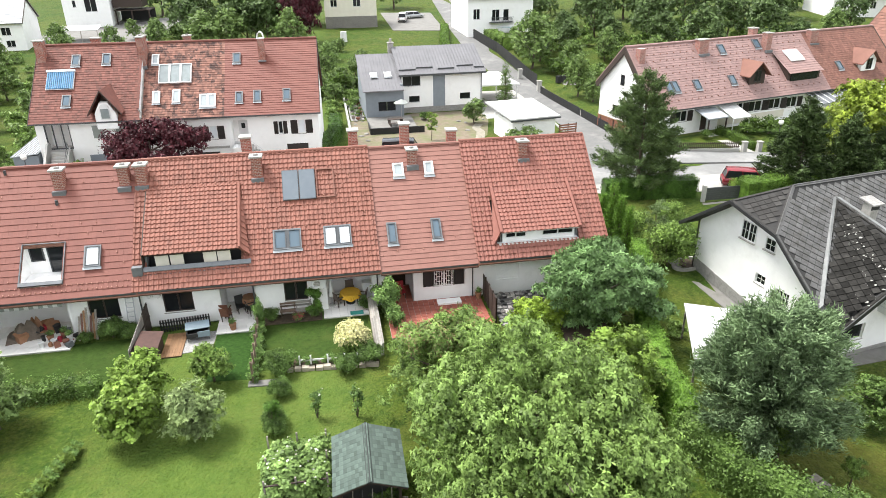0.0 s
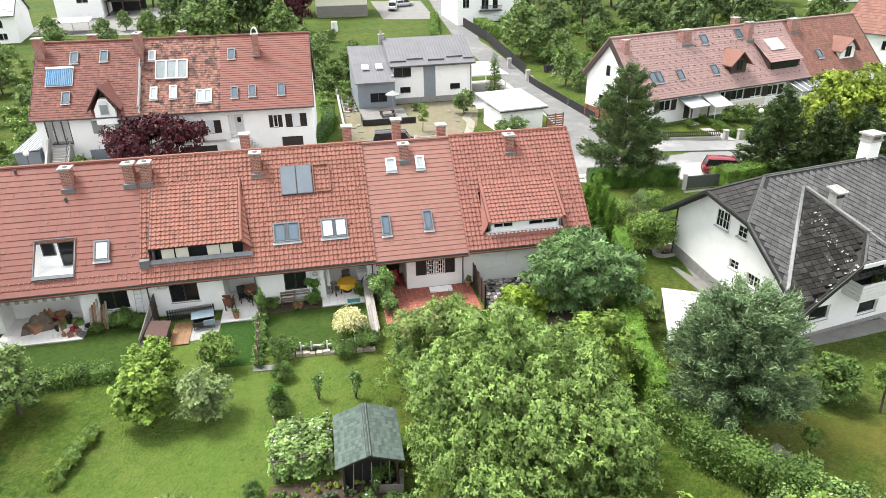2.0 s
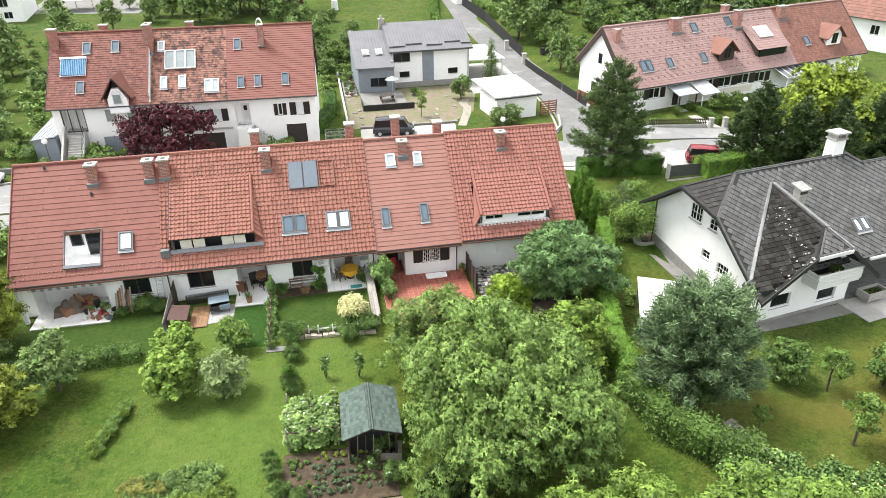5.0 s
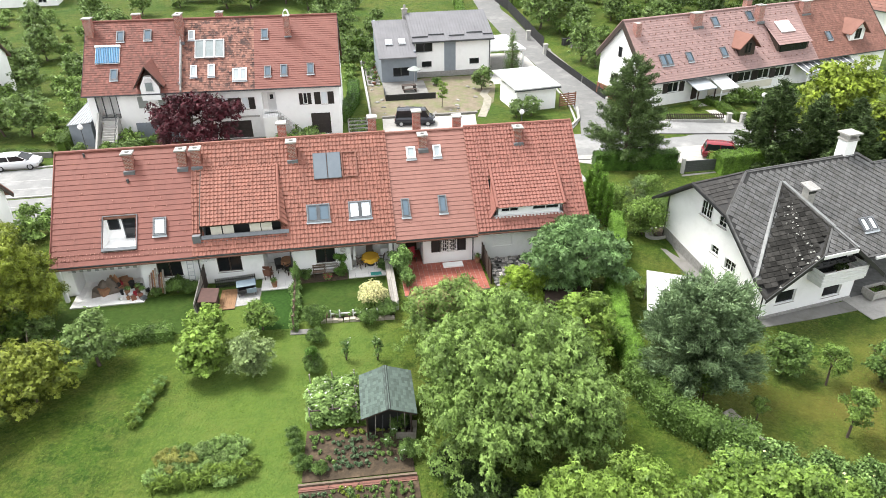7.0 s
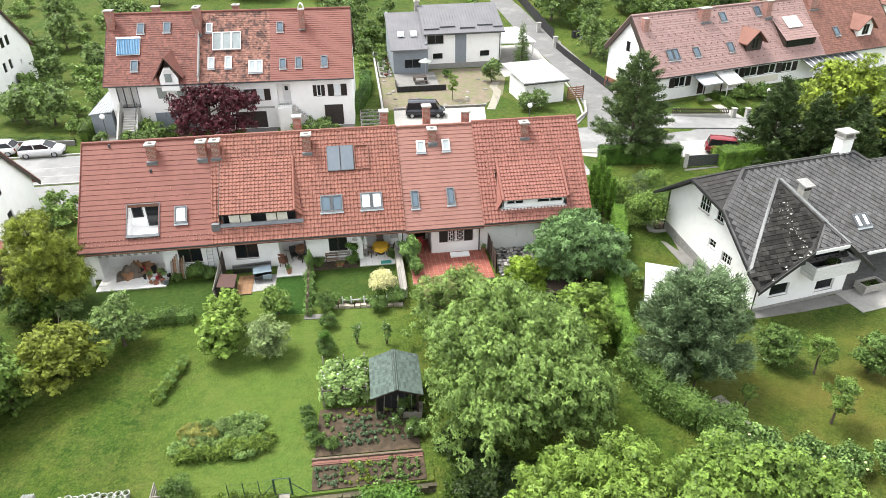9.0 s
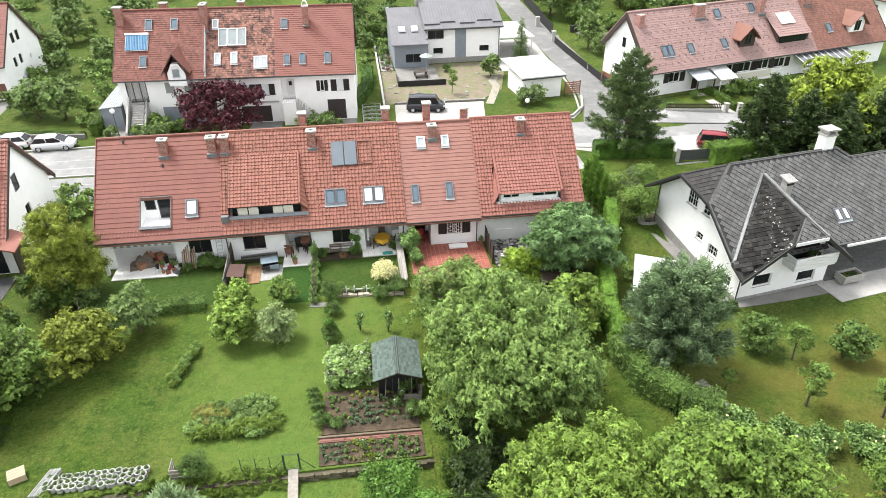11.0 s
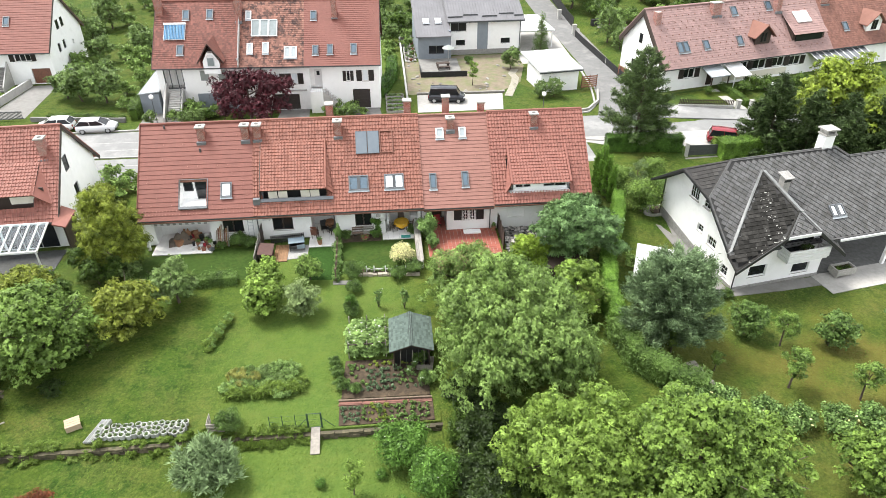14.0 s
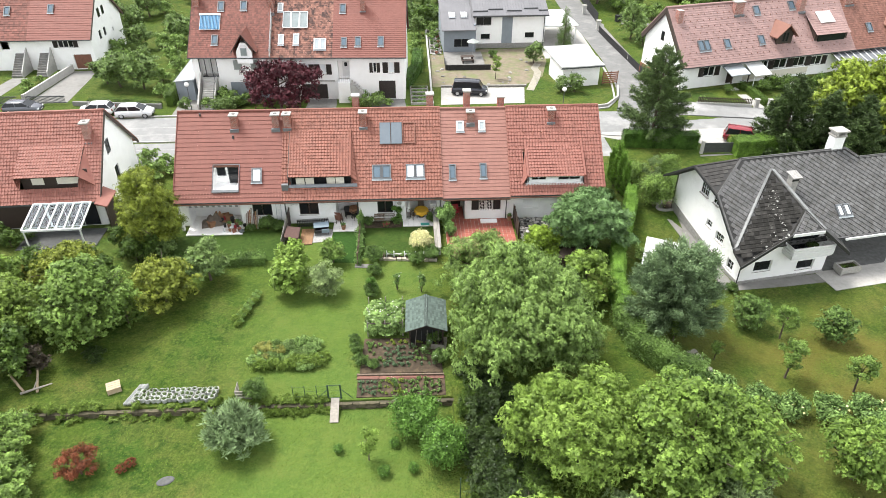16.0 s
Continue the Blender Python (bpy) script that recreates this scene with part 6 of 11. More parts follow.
for k in range(10):
    part("rib", prism([(k * 1.04, -2.6, 2.57), (k * 1.04 + 0.1, -2.6, 2.57), (k * 1.04 + 0.1, -0.02, 3.37), (k * 1.04, -0.02, 3.37)], (0, 0, 0.08)), M_WHITEPL, pc3)
for x in (0.1, 4.6, 9.2):
    part("post", box(x, -2.5, 0.2, x + 0.1, -2.4, 2.5), M_WHITEPL, pc3)
wf = empty("timber_fence", MC @ pose(-0.7, 0, 0), "reddish timber fence along the gable wall", "fence")
for k in range(13):
    part("board", box(-0.05, 0.6 + 0.62 * k, 0.3, 0.0, 1.15 + 0.62 * k, 1.55), M_ORANGE, wf)
part("rail", box(-0.09, 0.6, 1.55, 0.03, 8.7, 1.63), M_WOOD, wf)
for k in range(4):
    part("post", box(-0.12, 0.7 + 2.4 * k, 0, -0.05, 0.82 + 2.4 * k, 1.55), M_DARKWOOD, wf)


# ---- white villa with the slate roof ----
def inside(px, py, poly):
    r = False
    for (ax, ay), (bx, by) in zip(poly, poly[1:] + poly[:1]):
        if (ay > py) != (by > py) and px < (bx - ax) * (py - ay) / (by - ay) + ax:
            r = not r
    return r


def slates(parent, pts, material, size=0.56, name="slating", thick=0.15, under=None):
    """A roof plane with its slab and diamond slates, from 3D points in the thing's frame; the first two points run along the eave."""
    p = [Vector(q) for q in pts]
    nrm = Vector((0, 0, 0))
    for i in range(len(p)):
        nrm += p[i].cross(p[(i + 1) % len(p)])
    nrm.normalize()
    if nrm.z < 0:
        nrm = -nrm
    x = Vector((nrm.y, -nrm.x, 0)).normalized() * -1
    y = nrm.cross(x)
    o = p[0]
    poly = [((q - o).dot(x), (q - o).dot(y)) for q in p]
    slab = part("roof", prism([q - nrm * thick for q in p], nrm * (thick - 0.02)), under or M_SLATEBED, parent)
    v, f = [], []
    x0, x1, y0, y1 = min(q[0] for q in poly), max(q[0] for q in poly), min(q[1] for q in poly), max(q[1] for q in poly)
    hs = size / 2 * 0.93
    j, yy = 0, y0
    while yy < y1 + size:
        xx = x0 + (size / 2 if j % 2 else 0)
        while xx < x1 + size:
            tri = [(xx, yy - hs), (xx + hs, yy), (xx, yy + hs), (xx - hs, yy)]
            if all(inside(qx, qy, poly) for qx, qy in tri):
                a = len(v)
                lift = (0.05, 0.03, 0.012, 0.03)
                for (qx, qy), lz in zip(tri, lift):
                    v.append(tuple(o + x * qx + y * qy + nrm * lz))
                for (qx, qy), lz in zip(tri, lift):
                    v.append(tuple(o + x * qx + y * qy + nrm * (lz - 0.025)))
                f += [(a, a + 1, a + 2, a + 3), (a + 4, a + 5, a + 1, a), (a + 7, a + 4, a, a + 3)]
            xx += size
        yy += size / 2
        j += 1
    if v:
        part(name, (v, f), material, slab)
    mid = sum(p, Vector()) / len(p)
    for a, b in zip(p, p[1:] + p[:1]):
        e = (b - a).normalized()
        s = nrm.cross(e)
        if s.dot(mid - a) < 0:
            s = -s
        part("edge_strip", prism([a + s * 0.005, b + s * 0.005, b + s * 0.13 - e * 0.06, a + s * 0.13 + e * 0.06], nrm * 0.05), material, slab)
    return slab


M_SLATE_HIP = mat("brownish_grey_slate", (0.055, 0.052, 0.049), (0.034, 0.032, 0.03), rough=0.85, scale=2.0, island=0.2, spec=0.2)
MD = pose(37.7, -8.9, 0, 0, 0, 9.6)
M_ZINC = mat("weathered_zinc", (0.22, 0.225, 0.22), (0.13, 0.135, 0.13), rough=0.6, scale=2)
villa = empty("villa", MD, "white rendered villa with grey diamond slate roof and front gable", "house")
S0 = 0.72


def zm(v):
    return 7.2 - S0 * abs(6.4 - v)


RX = 24.0
slates(villa, [(-1.0, -0.1, zm(-0.1)), (RX, -0.1, zm(-0.1)), (RX, 5.6, zm(5.6)), (13.3, 5.6, zm(5.6)), (12.4, 6.4, 7.2), (2.3, 6.4, 7.2), (-0.9, 3.95, zm(3.95))], M_SLATE)
slates(villa, [(12.4, 12.0, zm(12.0)), (-0.9, 12.0, zm(12.0)), (-0.9, 7.8, zm(7.8)), (2.3, 6.4, 7.2), (12.4, 6.4, 7.2)], M_SLATE)
slates(villa, [(RX, 11.2, zm(5.6) - S0 * 5.6), (12.4, 11.2, zm(5.6) - S0 * 5.6), (12.4, 5.6, zm(5.6)), (RX, 5.6, zm(5.6))], M_SLATE)
# Darker slate on the half hip at the left end.
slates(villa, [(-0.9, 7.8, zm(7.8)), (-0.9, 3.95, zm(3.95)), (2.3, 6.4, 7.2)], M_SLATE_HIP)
XR, YR, ZR = 4.75, 5.3, 6.43  # where the ridge of the front gable meets the main roof
XF, YF, ZF = 4.7, 0.45, 5.34  # its front end, at the half hip
HL, HR, HZ, HY = 2.65, 5.5, 4.42, -1.25
LU, LZ, RU, RZ = -1.15, 1.92, 8.7, 1.85


# Left slope of the front gable takes the darkest slate.
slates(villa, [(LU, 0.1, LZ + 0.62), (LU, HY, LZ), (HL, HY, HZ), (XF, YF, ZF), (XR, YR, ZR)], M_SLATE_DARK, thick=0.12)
slates(villa, [(RU, HY, RZ), (RU, -0.1, RZ + 0.4), (XR, YR, ZR), (XF, YF, ZF), (HR, HY, HZ)], M_SLATE, thick=0.12)
slates(villa, [(HL, HY - 0.02, HZ), (HR, HY - 0.02, HZ), (XF, YF, ZF)], M_SLATE)
part("ridge_cap", merge(cyl((2.3, 6.4, 7.22), (12.4, 6.4, 7.22), 0.07, n=8), cyl((12.4, 6.4, 7.22), (13.3, 5.6, zm(5.6) + 0.02), 0.07, n=8), cyl((13.3, 5.6, zm(5.6) + 0.02), (RX, 5.6, zm(5.6) + 0.02), 0.07, n=8), cyl((XF, YF, ZF + 0.03), (XR, YR, ZR + 0.02), 0.07, n=8), cyl((-0.9, 3.95, zm(3.95) + 0.03), (2.3, 6.4, 7.2), 0.06, n=8)), M_SLATE, villa)
part("valley_flashing", prism([(XR - 0.2, YR + 0.05, ZR + 0.08), (XR + 0.1, YR + 0.1, ZR + 0.1), (LU + 0.4, 0.15, LZ + 0.95), (LU - 0.02, 0.15, LZ + 0.72)], (0, 0, 0.03)), M_ZINC, villa)
part("ridge_flashing", prism([(XR - 0.06, YR, ZR + 0.1), (XR + 0.24, YR, ZR + 0.05), (XF + 0.28, YF - 0.1, ZF + 0.05), (XF - 0.02, YF - 0.1, ZF + 0.1)], (0, 0, 0.03)), M_ZINC, villa)
part("hip_flashing", prism([(XF, YF, ZF + 0.09), (XF + 0.22, YF, ZF + 0.05), (HR + 0.2, HY + 0.05, HZ + 0.06), (HR - 0.02, HY + 0.02, HZ + 0.1)], (0, 0, 0.03)), M_ZINC, villa)
for pts_ in (((-0.97, 3.95, zm(3.95)), (-1.07, -0.1, zm(-0.1))), ((-0.97, 7.8, zm(7.8)), (-0.97, 12.0, zm(12.0))), ((-0.97, 3.95, zm(3.95)), (-0.97, 7.8, zm(7.8)))):
    (a_, b_, c_), (d_, e_, g_) = pts_
    part("barge_board", prism([(a_, b_, c_ - 0.18), (a_, b_, c_ + 0.03), (d_, e_, g_ + 0.03), (d_, e_, g_ - 0.18)], (0.05, 0, 0)), M_BLACK, villa)
for u0_, u1_, z0_ in ((LU, HL, LZ), (RU, HR, RZ)):
    part("barge_board", prism([(u0_, HY - 0.03, z0_ - 0.25), (u0_, HY - 0.03, z0_ + 0.05), (u1_, HY - 0.05, HZ + 0.05), (u1_, HY - 0.05, HZ - 0.25)], (0, -0.06, 0)), M_BLACK, villa)
part("eaves_board", box(HL, HY - 0.12, HZ - 0.22, HR, HY - 0.05, HZ + 0.02), M_WHITEPL, villa)
GZ = -1.1
VW = [(1.1, -0.4, 1.95, 0.5), (3.1, 0.95, 4.2, 1.8), (5.0, 1.4, 5.8, 2.05), (4.7, 3.8, 5.5, 4.6), (6.3, 3.75, 7.5, 4.95)]
lw = holed(0.3, 11.2, GZ, 2.75, 0.25, VW[:3])
part("gable_wall", merge(([(0.15 + p[1], p[0], p[2]) for p in lw[0]], lw[1]), prism([(0.15, 0.3, 2.752), (0.15, 11.2, 2.752), (0.15, 11.2, 3.5), (0.15, 7.75, 6.0), (0.15, 4.2, 5.45), (0.15, 0.5, 2.8)], (0.25, 0, 0))), M_WHITE, villa, "white rendered gable wall")
for k, (y, z, y2, z2) in enumerate(VW):
    window(villa, pose(0.23 if k < 3 else 0.08, y2, z, 0, 0, -90), y2 - y, z2 - z, leaves=2 if y2 - y > 1.0 else 1, bars=True)
part("wall", merge(moved(holed(0.15, 8.2, GZ, 2.0, 0.25, [(1.4, -0.02, 3.0, 1.0), (5.5, -0.4, 7.1, 0.5)]), pose(0, 0.2, 0)), prism([(0.15, 0.2, 2.002), (8.2, 0.2, 2.002), (HR, 0.2, 4.2), (HL, 0.2, 4.2), (0.15, 0.2, 2.6)], (0, 0.25, 0))), M_WHITE, villa, "white rendered front gable wall")
window(villa, pose(1.4, 0.28, -0.02), 1.6, 1.02, leaves=1)
window(villa, pose(5.5, 0.28, -0.4), 1.6, 0.9, leaves=1)
for q_ in (box(7.95, 0.452, GZ, 8.2, 4.5, 2.3), box(8.2, 4.4, GZ, 18, 4.65, 4.5), box(0.402, 10.95, GZ, 20, 11.2, 2.95)):
    part("return_wall", q_, M_WHITE, villa)
bal = part("balcony", merge(box(3.6, -1.0, 1.65, 7.3, 0.19, 1.8)), M_WHITEPL, villa, "white slatted wooden balcony")
for k in range(4):
    part("balcony_board", merge(box(3.55, -1.06, 1.82 + 0.24 * k, 7.35, -1.0, 2.02 + 0.24 * k), box(3.55, -1.0, 1.82 + 0.24 * k, 3.61, 0.19, 2.02 + 0.24 * k), box(7.29, -1.0, 1.82 + 0.24 * k, 7.35, 0.19, 2.02 + 0.24 * k)), M_WHITEPL, bal)
part("balcony_glass_door", box(3.7, 0.16, 1.85, 6.6, 0.198, 3.7), M_DARKGLASS, villa)
fl_ = cloud(91, [(5.3, -0.5, 2.55), (5.9, -0.45, 2.5)], [0.32, 0.3], 260, 0.16)
quads("balcony_plant", fl_, L_SHADE, bal, "dark potted plant on the balcony")
part("plant_tub", cyl((5.6, -0.5, 1.8), (5.6, -0.5, 2.25), 0.2, 0.26, 12), M_ORANGE, bal)
chv = part("chimney", box(11.0, 6.3, 6.0, 12.0, 7.1, 8.3), M_WHITE, villa, "white rendered chimney with stone vents")
part("chimney_top", merge(box(10.92, 6.22, 8.3, 12.08, 7.18, 8.42), *[box(11.0 + 0.82 * k, 6.3, 8.42, 11.18 + 0.82 * k, 7.1, 8.75) for k in range(2)], box(10.85, 6.15, 8.75, 12.15, 7.25, 8.87)), M_CAP, chv)
part("roof_vent", merge(box(5.35, 3.4, 4.6, 5.95, 4.0, 6.55)), M_CAP, villa, "grey rendered roof stack")
part("vent_opening", box(5.33, 3.385, 6.25, 5.97, 3.399, 6.5), M_BLACK, villa)
part("vent_cap", prism([(5.2, 3.2, 6.56), (6.1, 3.2, 6.56), (6.1, 4.2, 6.76), (5.2, 4.2, 6.76)], (0, 0, 0.09)), M_PLINTH, villa, "weathered stone cap")
for k in range(2):
    skylight(villa, pose(9.1 + 0.66 * k, 1.37, zm(1.37), math.degrees(math.atan(S0))), 0.6, 1.08, M_BLIND, 1, M_LEAD)
part("gutter", box(9.0, -0.25, zm(-0.1) - 0.2, RX, -0.1, zm(-0.1) - 0.02), M_WHITEPL, villa)
part("plinth", merge(prism([(0.1, 0.3, GZ), (0.1, 11.2, GZ), (0.1, 11.2, 0.75), (0.1, 6.0, -0.1), (0.1, 1.5, -0.7), (0.1, 0.3, -0.7)], (0.048, 0, 0)), box(0.15, 0.11, GZ, 8.2, 0.198, -0.75)), M_PLINTH, villa)
part("terrace_post", box(14.5, 0.0, GZ, 14.75, 0.25, 2.3), M_WHITE, villa)
part("downpipe", cyl((0.1, 11.25, 3.4), (0.1, 11.25, GZ), 0.05, n=8), M_BLACK, villa)
part("downpipe", cyl((0.08, 0.1, 2.2), (0.08, 0.1, GZ), 0.05, n=8), M_BLACK, villa)
tagged(link("terrace", *moved(box(8.25, 0.2, -1.3, 22, 4.4, -0.93), MD), M_DARKSTONE), "dark slab terrace under the roof", "terrace", kind="structure")

lch = np.random.default_rng(77)
lv, lfc = [], []
_a, _b, _c = Vector((LU, HY, LZ)), Vector((HL, HY, HZ)), Vector((XR, YR, ZR))
_n = (_b - _a).cross(_c - _a).normalized()
_x = (_b - _a).normalized()
_y = _n.cross(_x)
for k in range(95):
    q_, w_ = lch.random() ** 0.8, lch.random()
    o3 = _a.lerp(_b, 0.15 + 0.8 * q_).lerp(_c, 0.75 * w_ ** 1.4) + _n * 0.075
    s_ = 0.02 + 0.075 * lch.random() ** 3
    o_ = len(lv)
    for q in range(7):
        rr_ = s_ * lch.uniform(0.5, 1.4)
        lv.append(tuple(o3 + _x * rr_ * math.cos(q * 0.8976) + _y * rr_ * math.sin(q * 0.8976)))
    lfc.append(tuple(range(o_, o_ + 7)))
part("lichen", (lv, lfc), M_LICHEN, villa, "pale lichen spots on the dark slates")["kind"] = "stuff"

sheet("lawn_plot", [(47.2, 26.9), (53.6, 26.0), (53.0, 31.6), (48.0, 30.4)], M_TURF, "dark green front lawn behind the picket fence", "lawn", 0.03)
sheet("lawn_plot", [(56.6, 26.4), (64.0, 26.6), (63.0, 32.6), (55.6, 31.8)], M_TURF, "dark green front lawn beside the path", "lawn", 0.03)

M_CANOPYGLASS = mat("clear_canopy_glass", (0.66, 0.76, 0.82), (0.62, 0.72, 0.79), rough=0.02, trans=1.0)

# ---- terraced house on the left with the glazed canopy ----
ME = pose(-27.6, 0.95, 0, 0, 0, 3.0)
left, spot_e, sl_e = gable_house("row_house", ME, 11.6, 10.6, 3.75, 5.0, M_TILE_NEW, "orange tiled end terrace house with a dark dormer", 0.27, 0.335, True, 0.9, side_holes=[(4.6, 2.0, 5.6, 3.4)], amp=0.055, front_skip=[(5.3, 1.2, 10.15, 4.8)])
side_window(left, 11.6, 4.6, 2.0, 1.0, 1.4, leaves=1, fm=M_METAL, sill=False)
window(left, pose(11.66, 4.0, 5.0, 0, 0, 90), 0.9, 1.3, fm=M_METAL, sill=False)
chimney(left, 10.6, 3.6, 6.4, 8.35, 0.6, 0.7, skin=M_ROSEBRICK)


def dormer_e(h):
    a, b, yf, zf, yt, zt = 5.1, 10.2, 0.25, 5.15, 2.9, 6.55
    sl = (zt - zf) / (yt - yf)
    an = math.degrees(math.atan(sl))
    d = part("dormer", box(a, yf + 0.5, 3.4, b + 0.6, yf + 0.6, zf + 0.1), M_DARKWOOD, h, "wide dark dormer with pale blinds")
    part("dormer_roof", moved(box(a - 0.1, -0.3, -0.14, b + 0.1, 3.2, -0.02), pose(0, yf, zf, an)), M_DARKWOOD, d)
    part("dormer_tiling", tilefield(b - a + 0.25, 3.35, 0.27, 0.335, True), M_TILE_NEW, d, "", pose(a - 0.15, yf - 0.3, zf - 0.3 * sl, an))["kind"] = "stuff"
    part("dormer_hip", prism([(b - 0.1, yf - 0.36, zf + 0.0), (b + 1.2, yf - 0.15, 4.0), (b + 0.35, yt + 0.5, zt + 0.25), (b - 0.1, yt + 0.3, zt + 0.22)], (0, 0.05, -0.12)), M_TILE_NEW, d)
    part("dormer_hip", prism([(a - 0.1, yf - 0.3, zf - 0.1), (a - 0.25, yf, 3.9), (a - 0.2, yt + 0.2, zt + 0.1)], (0, 0.05, -0.1)), M_TILE_NEW, d)
    part("panel", box(a + 0.9, yf + 0.4, 3.95, a + 1.9, yf + 0.46, 4.75), M_CREAM, d, "pale blind")
    part("panel", box(a + 3.0, yf + 0.4, 3.95, a + 5.2, yf + 0.46, 4.85), M_CREAM, d, "pale blind")
    part("loggia_floor", box(a - 0.2, yf - 0.4, 3.3, b + 1.1, yf + 0.6, 3.42), M_DARKWOOD, d)


dormer_e(left)
# Dark board and guessed doors added for the deep shade under the eaves.
part("cladding", box(0.2, -0.07, 0.1, 6.6, -0.012, 3.1), M_DARKWOOD, left, "dark board standing in for the shade under the eaves")
for x in (6.85, 8.25, 9.65):
    part("glass_door", merge(box(x, -0.08, 0.12, x + 1.3, -0.012, 2.4)), M_DARKGLASS, left, "dark glazed terrace door")
cg = empty("glass_canopy", pose(-20.75, -3.4, 0, 0, 0, 2.0), "white framed glass terrace canopy on posts", "canopy")
part("canopy_frame", merge(box(0, 0, 2.42, 4.8, 0.14, 2.58), box(0, 3.05, 3.2, 4.8, 3.17, 3.34), *[prism([(x, 0.0, 2.5), (x + 0.09, 0.0, 2.5), (x + 0.09, 3.1, 3.24), (x, 3.1, 3.24)], (0, 0, 0.13)) for x in (0, 0.67, 1.34, 2.01, 2.68, 3.35, 4.02, 4.71)]), M_WHITEPL, cg)
for k in range(7):
    gl = part("glass_pane", prism([(0.1 + 0.672 * k, 0.06, 2.56), (0.66 + 0.672 * k, 0.06, 2.56), (0.66 + 0.672 * k, 3.06, 3.28), (0.1 + 0.672 * k, 3.06, 3.28)], (0, 0, 0.012)), M_CANOPYGLASS, cg)
    gl.visible_shadow = False
for x in (0.1, 4.6):
    part("post", box(x, 0.0, 0, x + 0.1, 0.1, 2.42), M_WHITEPL, cg)
# Dark slab colour carries the shade that the shadowless panes do not cast.
sheet("left_terrace", [(-22.5, -2.4), (-15.9, -2.2), (-15.9, 0.9), (-22.5, 0.8)], M_DARKSTONE, "grey paved terrace under the glass canopy", "terrace", 0.05)
lp = empty("side_porch", pose(-16.2, 0.9, 0), "small tiled porch at the end wall", "porch")
part("roof", prism([(0.3, -1.0, 3.0), (1.3, -1.0, 2.7), (1.3, 1.4, 2.9), (0.3, 1.4, 3.4)], (0, 0, 0.12)), M_TILE_NEW, lp)
part("wall", box(1.0, -0.8, 0, 1.15, 1.3, 2.7), M_DARKWOOD, lp)

# ---- house block further left behind the street ----
MG = pose(-56.0, 43.6, 0, 0, 0, 0.5)
gh = [(19.2, 3.1, 21.2, 4.4), (11.5, 2.9, 12.6, 4.5)]
rowg, spot_g, sl_g = gable_house("row_house_block", MG, 23.8, 12.0, 5.0, 5.6, M_TILE_FLAT, "white terraced block with red roofs and basement garages", 0.33, 0.36, False, 0.7, holes=gh + [(20.8, 0.1, 23.2, 2.1)], side_holes=[(3.0, 3.2, 3.9, 4.4), (4.8, 3.2, 5.7, 4.4), (8.0, 3.0, 8.5, 3.6)], units=[(0, 15.5, M_TILE_A), (15.5, 23.8, M_TILE_FLAT)])
wall_window(rowg, 19.2, 3.1, 2.0, 1.3, leaves=3, shutters=M_SHUTTER)
part("garage_door", merge(box(20.85, 0.1, 0.1, 23.15, 0.15, 2.1)), M_REDWOOD, rowg, "brown garage door")
for y, z in ((3.0, 3.2), (4.8, 3.2)):
    side_window(rowg, 23.8, y, z, 0.9, 1.2, fm=M_SHUTTER, sill=False)
for y, z in ((4.2, 6.0), (5.8, 6.0)):
    window(rowg, pose(23.86, y, z, 0, 0, 90), 0.8, 1.2, fm=M_SHUTTER, sill=False)
for x, v in ((12.2, 2.1), (18.0, 2.3)):
    skylight(rowg, spot_g(x, v), 0.8, 1.3)
for x0 in (13.2, 16.5):
    sg = empty("entrance_stairs", MG @ pose(x0, 0, 0), "stone entrance stairs beside planted beds", "stairs")
    for k in range(10):
        part("step", box(0, -3.0 + 0.3 * k, 0, 1.5, -2.7 + 0.3 * k, 0.24 * (k + 1)), M_DRIVE, sg)
    part("stair_wall", prism([(1.5, -3.1, 0), (1.5, -3.1, 0.7), (1.5, -0.1, 3.2), (1.5, -0.1, 0)], (0.15, 0, 0)), M_CONC, sg)
sheet("garage_drive", [(-36.5, 30.9), (-31.6, 31.2), (-32.0, 43.0), (-35.2, 43.0)], M_DRIVE, "concrete garage drive", "drive", 0.02)
sheet("garden_path", [(-44.0, 30.9), (-41.2, 30.9), (-40.5, 40.4), (-42.6, 40.4)], M_DRIVE, "pale paved garden path", "path", 0.02)
strip("drive_wall", [(-36.9, 31.5), (-35.4, 43.0)], 0.25, M_CONC, "rendered drive wall", "wall", 1.0, 1.2)
for x0, x1, nm in ((-36.2, -31.4, "drive_gate"), (-42.8, -37.2, "garden_fence")):
    fg = empty(nm, pose(x0, 30.7, 0), "dark slatted metal gate between stone posts" if nm == "drive_gate" else "dark metal garden fence on a low wall", "gate" if nm == "drive_gate" else "fence")
    for k in range(int((x1 - x0) / 0.14)):
        part("slat", box(0.14 * k, 0, 0.15, 0.14 * k + 0.06, 0.03, 1.15), M_METAL, fg)
    part("rail", merge(box(0, -0.02, 0.2, x1 - x0, 0.05, 0.27), box(0, -0.02, 1.0, x1 - x0, 0.05, 1.07)), M_METAL, fg)
    part("post", box(-0.4, -0.15, 0, -0.05, 0.2, 1.35), M_CAP, fg)

